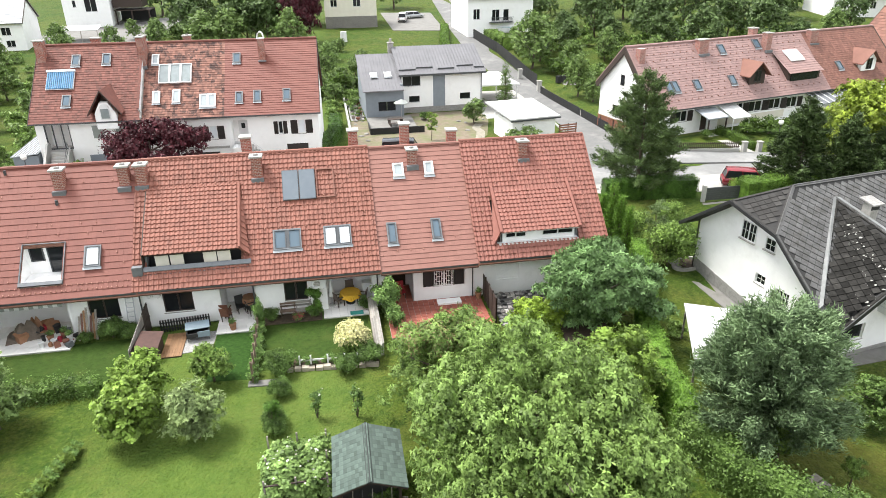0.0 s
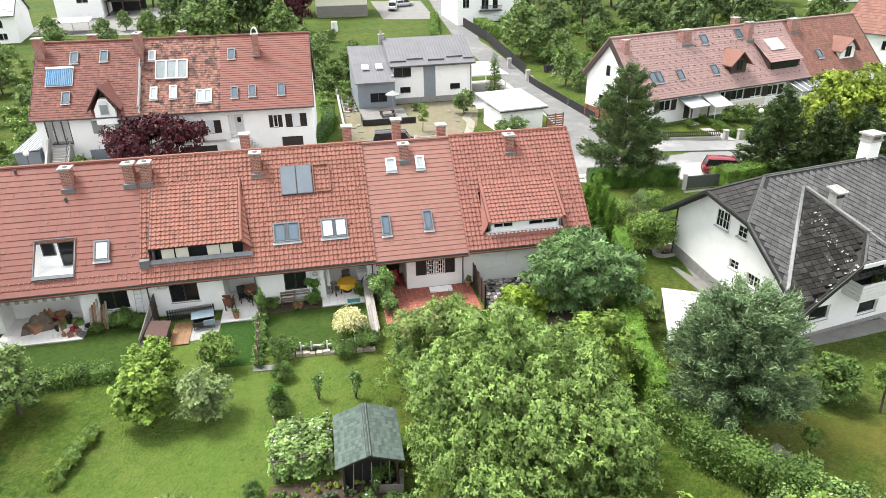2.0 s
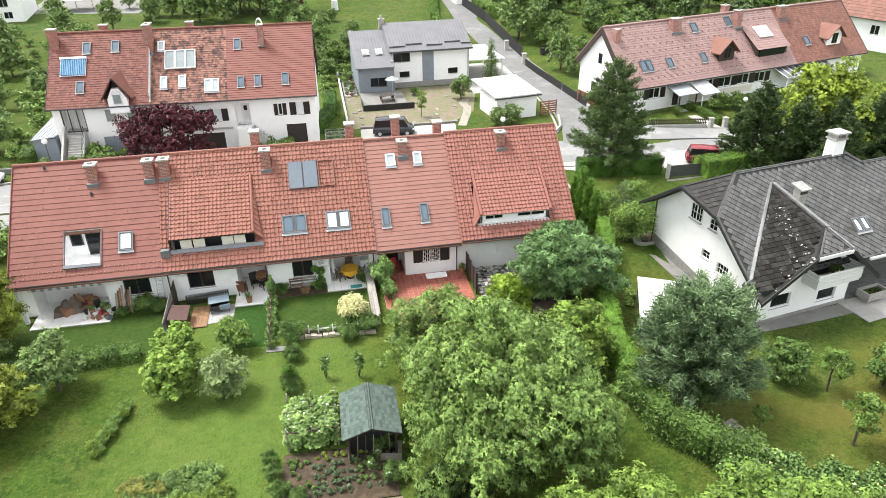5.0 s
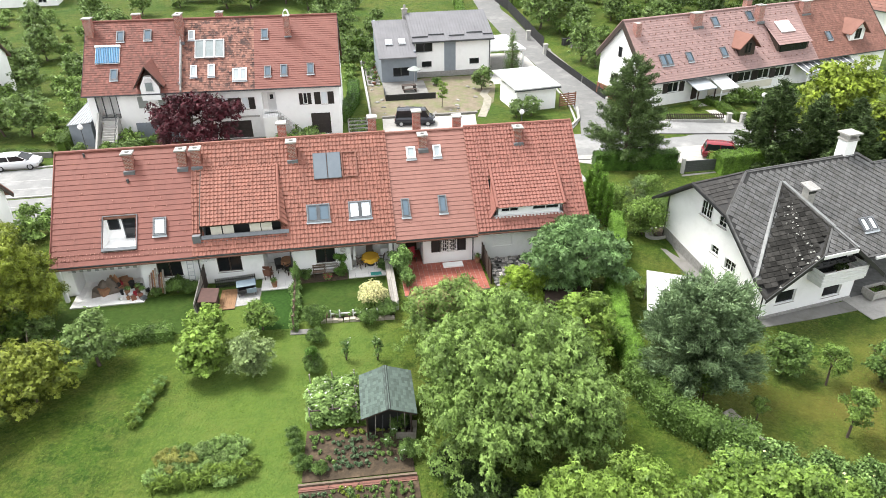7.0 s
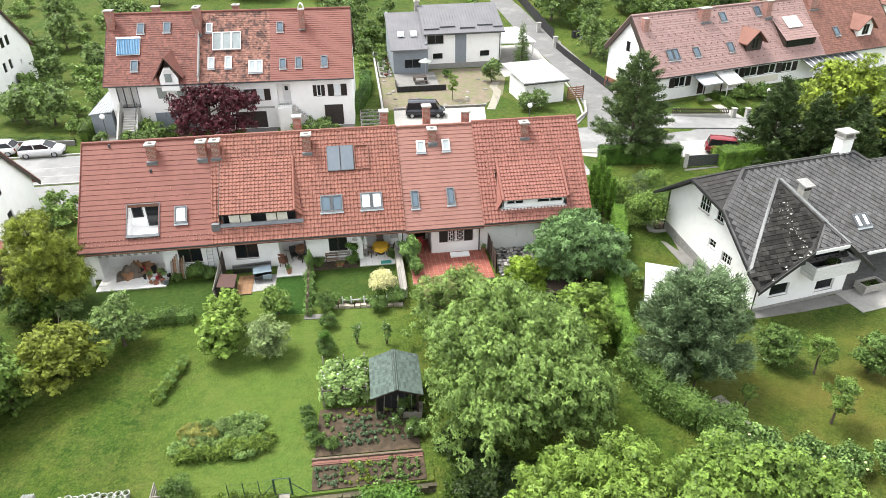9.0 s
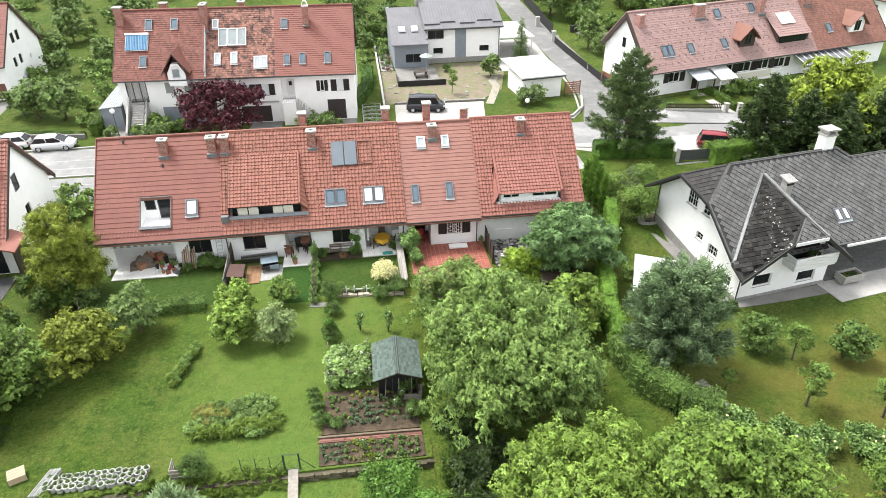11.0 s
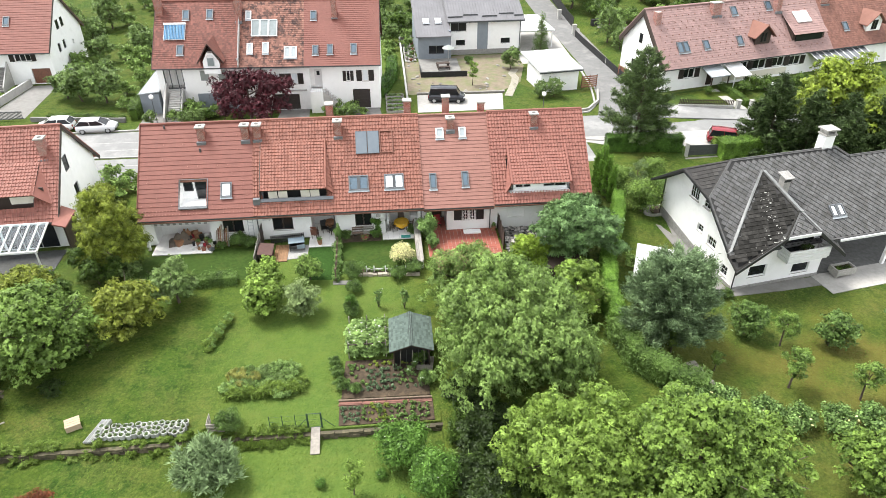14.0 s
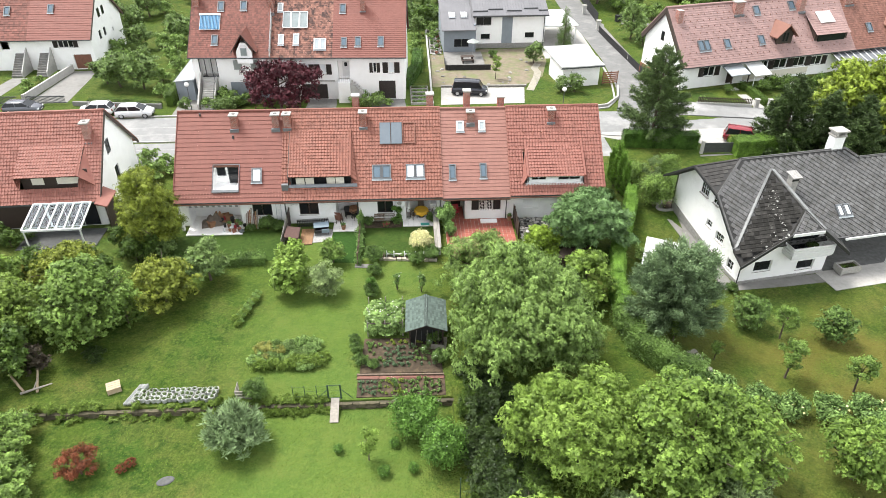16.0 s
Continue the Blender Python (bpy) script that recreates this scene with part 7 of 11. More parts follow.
# ---- grey and white modern house ----
MF = pose(21.4, 50.9, 0, 0, 0, 1.5)
mod = empty("modern_house", MF, "white and grey modern house with standing seam roof", "house")
part("wall", moved(holed(0.15, 11.0, 0, 5.2, 0.3, [(0.45, 3.5, 2.75, 5.0), (1.2, 1.4, 2.6, 2.2), (8.0, 1.5, 9.4, 2.3)]), pose(0, 0, 0)), M_WHITE, mod)
part("wall_stripe", box(4.4, -0.03, 0.6, 6.0, -0.003, 5.15), M_GREYWALL, mod, "grey render stripe")
part("plinth", merge(box(0.15, -0.05, 0, 11.0, -0.003, 0.75)), M_PLINTH, mod)
part("side_wall", merge(box(10.7, 0.302, 0, 11.0, 9.0, 5.2), box(0.15, 0.302, 0, 0.45, 9.0, 5.2), box(0.15, 9.0, 0, 11.0, 9.3, 6.5)), M_WHITE, mod)
part("gable", merge(prism([(11.0, 0.0, 5.202), (11.0, 9.3, 6.52), (11.0, 6.2, 7.3)], (-0.3, 0, 0)), prism([(0.15, 0.0, 5.202), (0.15, 9.3, 6.52), (0.15, 6.2, 7.3)], (0.3, 0, 0))), M_WHITE, mod)
window(mod, pose(0.45, 0.1, 3.5), 2.3, 1.5, leaves=2, fm=M_METAL)
window(mod, pose(1.2, 0.1, 1.4), 1.4, 0.8, leaves=1, fm=M_METAL)
window(mod, pose(8.0, 0.1, 1.5), 1.4, 0.8, leaves=1, fm=M_METAL)


def seam_roof(h, x0, x1, y0, z0, y1, z1):
    r = part("roof", prism([(x0, y0, z0), (x1, y0, z0), (x1, y1, z1), (x0, y1, z1)], (0, 0, 0.12)), M_SEAM, h, "grey standing seam metal roof")
    for x in np.arange(x0 + 0.05, x1, 0.42):
        part("seam", prism([(x, y0, z0 + 0.12), (x + 0.05, y0, z0 + 0.12), (x + 0.05, y1, z1 + 0.12), (x, y1, z1 + 0.12)], (0, 0, 0.06)), M_SEAM, r)
    return r


seam_roof(mod, -0.15, 11.4, -0.65, 4.95, 6.2, 7.5)
seam_roof(mod, -0.15, 11.4, 9.9, 6.4, 6.2, 7.5)
for k, (x, y) in enumerate(((0.3, 0.2), (2.6, 0.6), (5.4, 0.2), (8.0, 0.7), (10.2, 0.2))):
    z = 4.95 + (y + 0.65) / 6.85 * 2.55 + 0.16
    part("snow_rail", box(x - 0.3, y, z, x + 1.9 if k < 4 else x + 1.1, y + 0.06, z + 0.18), M_METAL, mod)
part("fascia", box(-0.15, -0.72, 4.85, 11.4, -0.655, 5.07), M_METAL, mod)
part("wing_wall", merge(moved(holed(-4.65, 0.14, 0, 3.75, 0.3, [(-3.1, 1.0, -0.9, 2.2)]), pose(0, -2.4, 0)), box(-4.65, -2.098, 0, -4.35, 8.0, 3.75), prism([(-4.65, -2.1, 3.752), (-4.65, 8.0, 3.752), (-4.65, 8.0, 6.5), (-4.65, 5.5, 6.6)], (0.3, 0, 0)), box(-0.15, -2.098, 0, 0.14, -0.01, 4.2)), M_GREYWALL, mod, "grey rendered wing")
window(mod, pose(-3.1, -2.3, 1.0), 2.2, 1.2, leaves=2, fm=M_METAL)
seam_roof(mod, -5.0, 0.1, -3.0, 3.55, 5.6, 6.75)
for x in (-3.7, -1.9):
    skylight(mod, pose(x, -0.2, 3.55 + 2.8 / 8.6 * 3.2 + 0.16, math.degrees(math.atan(3.2 / 8.6))), 0.9, 1.1, M_BLIND, 1, M_WHITEPL)
part("chimney", merge(box(-0.5, 6.0, 6.0, 0.2, 6.7, 8.1), box(-0.6, 5.9, 8.1, 0.3, 6.8, 8.2), box(-0.3, 6.2, 8.2, 0.0, 6.5, 8.7)), M_CAP, mod)
for x in (0.2, 10.85):
    part("downpipe", cyl((x, -0.1, 4.8), (x, -0.1, 0.2), 0.06, n=8), M_METAL, mod)
tf = empty("raised_terrace", pose(16.8, 41.3, 0), "raised paved terrace with dark edging boards", "terrace")
part("slab", box(0, 0, 0, 5.6, 7.0, 0.35), M_DRIVE, tf)
part("edging", merge(box(-0.1, -0.12, 0, 6.3, -0.003, 0.75), box(-0.12, 0, 0, -0.003, 3.0, 0.75)), M_BLACK, tf)
for k in range(6):
    part("post", box(0.3 + 1.05 * k, -0.2, 0, 0.5 + 1.05 * k, -0.121, 0.7), M_BLACK, tf)

sheet("bare_plot", [(14.6, 34.6), (26.4, 34.4), (30.0, 38.2), (31.8, 45.0), (31.8, 50.6), (23.0, 50.6), (16.5, 48.0), (14.6, 48.0)], M_DIRT, "bare earth garden plot", "soil", 0.015)
sheet("parking_slab", [(15.4, 28.4), (26.0, 28.6), (26.8, 34.0), (15.7, 34.3)], M_PAVE, "pale concrete parking slab", "drive", 0.04)
strip("garden_wall", [(14.3, 27.5), (14.4, 40.0), (14.5, 62.0)], 0.24, M_CONC, "low pale concrete garden wall", "wall", 0.6, 0.8)
strip("stone_edge", [(15.7, 34.6), (27.0, 34.4)], 0.35, M_ROCK, "low stone edging", "edging", 0.25, 0.4)
M_STEP = mat("sandy_stone", (0.36, 0.33, 0.27), (0.24, 0.22, 0.18), rough=0.95, scale=6, stain=(0.15, 0.15, 0.09), sscale=1.5)
pth = [(27.4, 33.0), (28.2, 35.2), (29.0, 37.5), (29.6, 39.8), (29.4, 41.6), (30.2, 43.4)]
strip("stone_path", pth, 1.0, M_STEP, "pale stone garden path", "path", 0.05)
sheet("house_court", [(30.0, 45.5), (39.6, 46.5), (40.0, 62.0), (32.6, 62.0), (32.4, 51.0)], M_PAVE, "pale paved court beside the modern house", "pavement", 0.012)

# carport hut with a flat white roof
hut = empty("flat_roofed_hut", pose(30.9, 33.3, 0, 0, 0, 8.5), "white garden hut with a flat white roof", "hut")
part("wall", merge(box(0.95, 0.4, 0, 6.1, 5.6, 2.45)), M_WHITE, hut)
part("roof", prism([(0.55, 0, 2.75), (6.5, 0, 2.75), (6.6, 7.6, 3.15), (0.55, 7.6, 3.15)], (0, 0, 0.14)), M_SHEETROOF, hut)
part("fascia", prism([(0.52, -0.05, 2.6), (6.53, -0.05, 2.6), (6.53, -0.05, 2.76), (0.52, -0.05, 2.76)], (0, 0.045, 0)), M_METAL, hut)
part("door", box(2.0, 0.36, 0.02, 2.95, 0.398, 2.05), M_WHITEPL, hut)
sf = empty("slatted_fence", pose(37.4, 34.6, 0, 0, 0, 8.5), "red-brown slatted fence beside the hut", "fence")
for k in range(6):
    part("slat", box(0, -0.02, 0.2 + 0.27 * k, 2.2, 0.02, 0.36 + 0.27 * k), M_ORANGE, sf)
for x in (0.0, 1.1, 2.1):
    part("post", box(x, 0.021, 0, x + 0.1, 0.1, 1.8), M_DARKWOOD, sf)
can = empty("flat_canopy", pose(31.9, 52.8, 0, 0, 0, 2.0), "white flat canopy beside the modern house", "canopy")
part("roof", prism([(0, 0, 2.6), (6.2, 0, 2.6), (5.6, 8.6, 2.8), (0, 8.6, 2.8)], (0, 0, 0.16)), M_WHITEPL, can)
for x, y in ((0.2, 0.2), (5.8, 0.2), (5.3, 8.2)):
    part("post", box(x, y, 0, x + 0.14, y + 0.14, 2.6), M_WHITEPL, can)

# walls and fences of the lane
lf = empty("board_fence", pose(44.0, 36.3, 0), "dark board fence along the lane", "fence")
lpts = [(44.0, 36.3), (43.5, 44.0), (43.0, 54.0), (42.9, 58.5)]
for a, b in zip(lpts, lpts[1:]):
    L = math.dist(a, b)
    rz = math.degrees(math.atan2(b[1] - a[1], b[0] - a[0]))
    n = int(L / 0.5)
    for k in range(n):
        part("board", box(0.5 * k, 0, 0.1, 0.5 * k + 0.47, 0.04, 1.15), M_BLACK, lf, "", pose(a[0] - 44.0, a[1] - 36.3, 0, 0, 0, rz))
lf2 = empty("board_fence", pose(43.8, 63.0, 0), "tall dark board fence along the lane", "fence")
lpts = [(43.8, 63.0), (44.0, 74.0), (44.0, 88.0), (42.6, 102.0)]
for a, b in zip(lpts, lpts[1:]):
    L = math.dist(a, b)
    rz = math.degrees(math.atan2(b[1] - a[1], b[0] - a[0]))
    for k in range(int(L / 1.0)):
        t = k / L
        part("board", box(1.0 * k, 0, 0.0, 1.0 * k + 0.97, 0.05, 1.9), M_BLACK, lf2, "", pose(a[0] - 43.8, a[1] - 63.0, gz(a[0] + (b[0] - a[0]) * t, a[1] + (b[1] - a[1]) * t), 0, 0, rz))
strip("lane_wall", [(44.15, 35.8), (43.65, 44.0), (43.15, 54.0), (43.05, 59.0)], 0.3, M_CONC, "low concrete wall under the lane fence", "wall", 0.35, 0.5)
for x, y in ((43.0, 59.5), (42.7, 68.5)):
    gp_ = empty("gate_post", pose(x, y, gz(x, y)), "square concrete gate post", "post")
    part("shaft", box(-0.3, -0.3, 0, 0.3, 0.3, 1.6), M_CONC, gp_)
    part("cap", box(-0.36, -0.36, 1.6, 0.36, 0.36, 1.72), M_CAP, gp_)
strip("garden_drive", [(43.4, 61.5), (48.0, 62.5), (53.5, 60.0)], 2.8, M_DRIVE, "curved pale garden drive", "drive", 0.03)

# ---- houses in the distance ----
def far_house(x, y, rz, w, d, eave, rise, tile, wallm, label, wins, side=(), over=0.6):
    hs, sp, _ = gable_house("detached_house", pose(x, y, gz(x, y) - 0.2, 0, 0, rz), w, d, eave, rise, tile, label, 0.6, 0.6, False, over, wallm=wallm, holes=[(a, b, a + c, b + e) for a, b, c, e in wins], side_holes=[(a, b, a + c, b + e) for a, b, c, e in side])
    for a, b, c, e in wins:
        wall_window(hs, a, b, c, e, leaves=2 if c > 1.2 else 1)
    for a, b, c, e in side:
        side_window(hs, w, a, b, c, e)
    return hs


far_house(-53.0, 105.0, 4, 11.0, 10.0, 5.6, 3.6, M_LEAD, M_WHITE, "white house with a grey corrugated roof", [(1.5, 3.2, 1.6, 1.4), (7.2, 3.0, 1.6, 1.4), (7.6, 0.9, 1.5, 1.2)])
far_house(-41.6, 128.0, 2, 9.4, 10.0, 8.2, 3.5, M_TILE_BROWN, M_WHITE, "white two-storey house with dark balconies", [(2.0, 4.4, 0.7, 1.4), (4.4, 3.4, 2.4, 2.8)])
hb = empty("covered_terrace", pose(-31.0, 130.0, gz(-31, 130)), "dark timber covered terrace with a white chair", "terrace")
part("roof", box(-1.0, 0, 2.9, 6.5, 6.0, 3.1), M_DARKWOOD, hb)
part("upper_balcony", box(-1.0, 0, 3.6, 5.0, 6.0, 5.4), M_DARKWOOD, hb)
for x in (-0.8, 2.5, 6.1):
    part("post", box(x, 0.1, 0, x + 0.25, 0.35, 2.9), M_DARKWOOD, hb)
part("back_wall", box(-1.0, 5.5, 0, 6.5, 5.7, 2.9), M_BLACK, hb)
far_house(13.6, 117.6, 0, 11.0, 9.0, 8.0, 3.5, M_TILE_BROWN, M_CREAM, "cream house with a stone ground floor", [(6.0, 4.6, 1.6, 1.4), (1.2, 4.6, 1.4, 1.4), (6.0, 0.3, 1.0, 2.0)], over=0.5)
wb = far_house(41.6, 103.0, 5, 14.0, 12.0, 8.0, 3.5, M_TILE_BROWN, M_WHITE, "large white house with balconies and garages", [(1.2, 3.6, 1.4, 2.0), (5.2, 3.2, 1.6, 2.2), (7.6, 3.2, 1.2, 2.2)])
part("balcony", merge(box(4.6, -1.2, 2.9, 9.4, -0.01, 3.05), *[box(4.6 + 0.16 * k, -1.2, 3.05, 4.64 + 0.16 * k, -1.16, 3.95) for k in range(30)], box(4.6, -1.22, 3.95, 9.4, -1.14, 4.02)), M_METAL, wb)
far_house(128.0, 108.0, -6, 16.0, 12.0, 5.0, 5.6, M_SLATE_DARK, M_WHITE, "white house with a dark steep roof", [(2.0, 2.0, 1.4, 1.4), (9.0, 2.0, 1.4, 1.4)])
far_house(95.0, 60.0, -70, 12.0, 11.0, 5.4, 4.5, M_TILE_BROWN, M_WHITE, "white house beyond the rose-roofed row", [(2.0, 2.6, 1.4, 1.4), (7.0, 2.6, 1.4, 1.4)], [(3.0, 2.6, 1.2, 1.3)])
pl = empty("round_pool", pose(49.3, 105.5, gz(49.3, 105.5)), "round blue above-ground pool", "pool")
part("wall", merge(cyl((0, 0, 0), (0, 0, 0.95), 2.6, n=28)), M_WHITEPL, pl)
part("water", cyl((0, 0, 0.95), (0, 0, 0.97), 2.45, n=28), M_POOL, pl)
sheet("far_yard", [(27.5, 113.0), (38.5, 111.0), (39.0, 134.0), (27.0, 136.0)], M_DRIVE, "grey paved yard before the far houses", "yard", 0.05)
sheet("far_yard", [(-44.0, 112.0), (-22.0, 108.0), (-18.0, 140.0), (-44.0, 130.0)], M_DRIVE, "grey paved yard beside the white house", "yard", 0.05)
lnt = empty("lean_to", pose(-37.2, 111.2, gz(-36, 112), 0, 0, 3), "white sheet lean-to roof on thin posts", "lean-to")
part("roof", prism([(0, 0, 2.15), (6.3, 0, 2.15), (6.3, 4.6, 2.6), (0, 4.6, 2.6)], (0, 0, 0.08)), M_SHEETROOF, lnt)
for x in (0.1, 3.1, 6.1):
    part("post", box(x, 0.1, -0.3, x + 0.1, 0.2, 2.15), M_GREYWOOD, lnt)
sgf = part("stone_ground_floor", box(13.55, 117.52, gz(18, 117.6) - 0.3, 24.65, 117.595, gz(18, 117.6) + 2.4), M_ROCK, None)
tagged(sgf, "rough stone facing of the cream house", "wall", kind="structure")
bal_ = empty("garden_cistern", pose(16.6, 103.3, gz(16.6, 103.3)), "white upright garden tank on the lawn", "tank")
part("tank", cyl((0, 0, 0), (0, 0, 1.9), 0.7, 0.6, 14), M_WHITEPL, bal_)

# loose stones, weeds and planters round the modern house
rs = random.Random(44)
sheet("gravel_strip", [(14.8, 48.4), (16.5, 48.4), (16.5, 62.0), (14.8, 62.0)], M_GRAVEL, "grey gravel strip beside the garden wall", "gravel", 0.03)
for k in range(46):
    x, y = rs.uniform(15.0, 31.4), rs.uniform(34.8, 50.0)
    if 16.4 < x < 23.2 and y > 40.8 or k % 3 and not (x < 17 or y < 36.4 or x > 28):
        continue
    bo = empty("loose_stone", pose(x, y, gz(x, y) + 0.02, 0, 0, rs.uniform(0, 360)), "rough pale stone on the bare earth", "stone")
    part("rock", sphere((0, 0, 0.02), rs.uniform(0.12, 0.32), 8, 5, (1.3, 0.9, 0.55)), M_ROCK, bo)
for k in range(20):
    x, y = 15.0 + rs.uniform(0, 1.4), 48.6 + 0.66 * k
    pb = empty("plant_tub", pose(x, y, gz(x, y) + 0.03, 0, 0, rs.uniform(0, 90)), "plant tub standing on the gravel strip", "pot")
    part("tub", cyl((0, 0, 0), (0, 0, rs.uniform(0.25, 0.5)), 0.2, 0.27, 10), (M_ORANGE, M_GREYWOOD, M_CONC, M_METAL)[k % 4], pb)
    quads("plant", cloud(700 + k, [(0, 0, 0.55)], [0.3], 90, 0.16), L_VEG if k % 2 else L_DEEP, pb)

# ---- trees and hedges ----
big = tree("broad_fruit_tree", 7.6, 13.2, 0.2, L_WALNUT, 0.14, 210000, 620, 0.56, 11, "large broad fruit tree with drooping mid-green leaves", r0=0.25, aspect=0.4, shell=0.35, droop=1.3, top_heavy=0.6, tri=True, spray=(10, 0.75, 0.5, 0.55, 0.5), skirt=0.2)
put(big, 18.6, -16.5)
big.scale.x = 0.86
pk_t = tree("seeding_tree", 5.9, 6.4, -0.1, L_WALNUT, 0.115, 84000, 210, 0.5, 13, "rounded tree with pinkish seed clusters at the crown", r0=0.14, aspect=0.4, shell=0.35, droop=0.8, tri=True, spray=(10, 0.6, 0.5, 0.4, 0.3), skirt=0.3)
put(pk_t, 16.4, -10.3)
c_, rd_ = clumps(13, 5.9, -0.1, 6.4, 210, 0.45, lobes=21)
c_, rd_ = c_[c_[:, 2] > 3.6], rd_[c_[:, 2] > 3.6]
quads("seed_cluster", cloud(14, c_, rd_, 6500, 0.09, up=1.2, aspect=0.4, shell=0.75), L_PINKBUD, pk_t)["kind"] = "stuff"
L_FRESH = leafmat("fresh_green_leaf", (0.220, 0.336, 0.078), (0.114, 0.204, 0.039), 0.3)
b2 = tree("broad_garden_tree", 7.4, 8.6, -0.1, L_FRESH, 0.14, 84000, 330, 0.55, 23, "wide fresh green garden tree with small leaves", r0=0.2, aspect=0.5, top_heavy=0.5, spray=(7, 0.6, 0.7, 0.3, 0.2))
put(b2, 26.2, -27.3)
b3 = tree("yellow_green_garden_tree", 6.4, 8.8, -0.1, L_LIME, 0.15, 90000, 300, 0.55, 27, "broad yellow-green tree in the lower garden", r0=0.18, aspect=0.34, top_heavy=0.6, spray=(7, 0.7, 0.3, 0.6, 0.6))
put(b3, 20.2, -25.7)
b4 = tree("open_fruit_tree", 5.2, 6.2, 0.9, L_FRESH, 0.14, 24000, 150, 0.42, 29, "open-crowned fruit tree with visible limbs", r0=0.2, aspect=0.5, top_heavy=0.5, spray=(7, 0.5, 0.7, 0.2, 0.1))
put(b4, 29.9, -27.3)
b5 = tree("grey_twiggy_shrub", 3.4, 5.4, 0.1, L_SILVER, 0.16, 20000, 150, 0.4, 33, "twiggy grey-green shrub under the garden trees", r0=0.08, aspect=0.25, spray=(7, 0.6, 1.0, 0.0, 0.0))
put(b5, 28.2, -30.2)
again(b4, 36.8, -27.6, rz=70, s=0.85)
again(b5, 22.6, -31.4, rz=200, s=0.9)
again(b2, 33.6, -34.0, rz=70, s=0.7)
tint(again(b4, 17.0, -31.6, rz=150, s=0.75, label="low lime green tree in the lower garden"), L_LIME)
lm = tree("lime_green_tree", 4.3, 4.6, 0.2, L_LIME, 0.15, 18000, 80, 0.45, 31, "low yellow-green garden tree", r0=0.09, aspect=0.45, spray=(7, 0.5, 0.6, 0.3, 0.2))
put(lm, 24.6, -11.4, s=1.05)
wm = tree("weeping_shrub", 3.3, 3.5, -0.3, leafmat("bright_weeping_leaf", (0.34, 0.48, 0.08), (0.30, 0.46, 0.07), 0.4), 0.13, 22000, 90, 0.4, 35, "bright yellow-green weeping shrub beside the terrace", "bush", r0=0.07, aspect=0.4, spray=(7, 0.5, 0.3, 0.8, 0.8), skirt=0.25)
put(wm, 22.1, -5.3)
gh = empty("garden_hut", pose(23.4, -6.9, 0, 0, 0, -8), "low dark brown timber hut behind the shrubs", "hut")
for k in range(8):
    part("board", box(0.3 * k, 0, 0, 0.3 * k + 0.29, 0.05, 0.95), M_DARKWOOD, gh)
part("side_wall", box(0.0, 0.051, 0, 0.05, 1.4, 0.95), M_DARKWOOD, gh)
part("side_wall", box(2.34, 0.051, 0, 2.39, 1.4, 0.95), M_DARKWOOD, gh)
part("roof", prism([(-0.1, -0.15, 0.96), (2.5, -0.15, 0.96), (2.5, 1.5, 1.2), (-0.1, 1.5, 1.2)], (0, 0, 0.05)), M_DARKWOOD, gh)
sm = tree("sumac_tree", 6.0, 7.6, 0.9, L_BLUE, 0.2, 64000, 170, 0.58, 37, "broad bluish green tree at the house corner", r0=0.16, aspect=0.34, shell=0.55, droop=0.6, flat=0.6, top_heavy=0.9, tri=True, spray=(10, 0.75, 0.1, 0.35, 0.2))
put(sm, 25.9, -4.5)
t1 = tree("yellow_green_tree", 3.6, 3.3, 0.2, L_LIME, 0.14, 17000, 80, 0.40, 41, "rounded yellow-green tree on the lawn", r0=0.1, aspect=0.65, tri=True, spray=(8, 0.35, 0.8, 0.05, 0.0))
put(t1, 1.7, -9.4)
again(t1, 1.5, -6.6, rz=80, s=0.9)
t2 = tree("silver_tree", 2.9, 2.4, 0.05, L_PALE, 0.1, 20000, 60, 0.32, 43, "small silver-leaved tree on the lawn", r0=0.07, aspect=0.4, spray=(10, 0.5, 1.0, 0.0, -0.2))
put(t2, 4.6, -9.8, s=1.12)
sgs = tree("silver_shrub", 3.1, 3.7, 0.05, L_SILVER, 0.34, 11000, 90, 0.42, 45, "bushy silver-grey shrub in the lower garden", "bush", r0=0.05, aspect=0.16, spray=(7, 0.7, 1.3, -0.6, -0.4))
put(sgs, 0.3, -23.8)
tint(sgs, leafmat("blue_silver_leaf", (0.23, 0.32, 0.18), (0.30, 0.42, 0.22)))
ap = tree("apple_tree", 3.9, 4.0, 0.5, L_LIGHT, 0.135, 14000, 75, 0.42, 47, "light green apple tree beside the lawn", r0=0.1, tri=True, spray=(8, 0.5, 0.7, 0.2, 0.1))
put(ap, -4.9, -7.4)
again(ap, 4.7, -5.4, rz=80, s=0.6, label="small light green fruit tree by the fence")
tint(ap, L_SAGE)
ap["label"] = "sage green apple tree beside the lawn"
ly = tree("golden_green_tree", 4.3, 6.4, -0.1, L_GOLD, 0.125, 34000, 120, 0.5, 53, "spreading golden green tree at the lawn's edge", r0=0.12, tri=True, spray=(10, 0.6, 0.5, 0.4, 0.3))
put(ly, -7.6, -10.2)
again(ly, -15.5, -8.0, rz=60, s=1.0)
lg = tree("leafy_garden_tree", 6.7, 7.2, -0.2, L_LIGHT, 0.15, 44000, 190, 0.55, 59, "tall leafy green garden tree", r0=0.16, droop=0.4, tri=True, spray=(10, 0.7, 0.7, 0.4, 0.3))
put(lg, -11.8, -13.6)
tint(again(lg, -17.2, -14.0, rz=70, s=0.86, label="yellow-green leafy garden tree"), L_OLIVE)
tint(again(lg, -20.2, -10.2, rz=170, s=0.8, label="light yellow-green garden tree"), L_LIME)
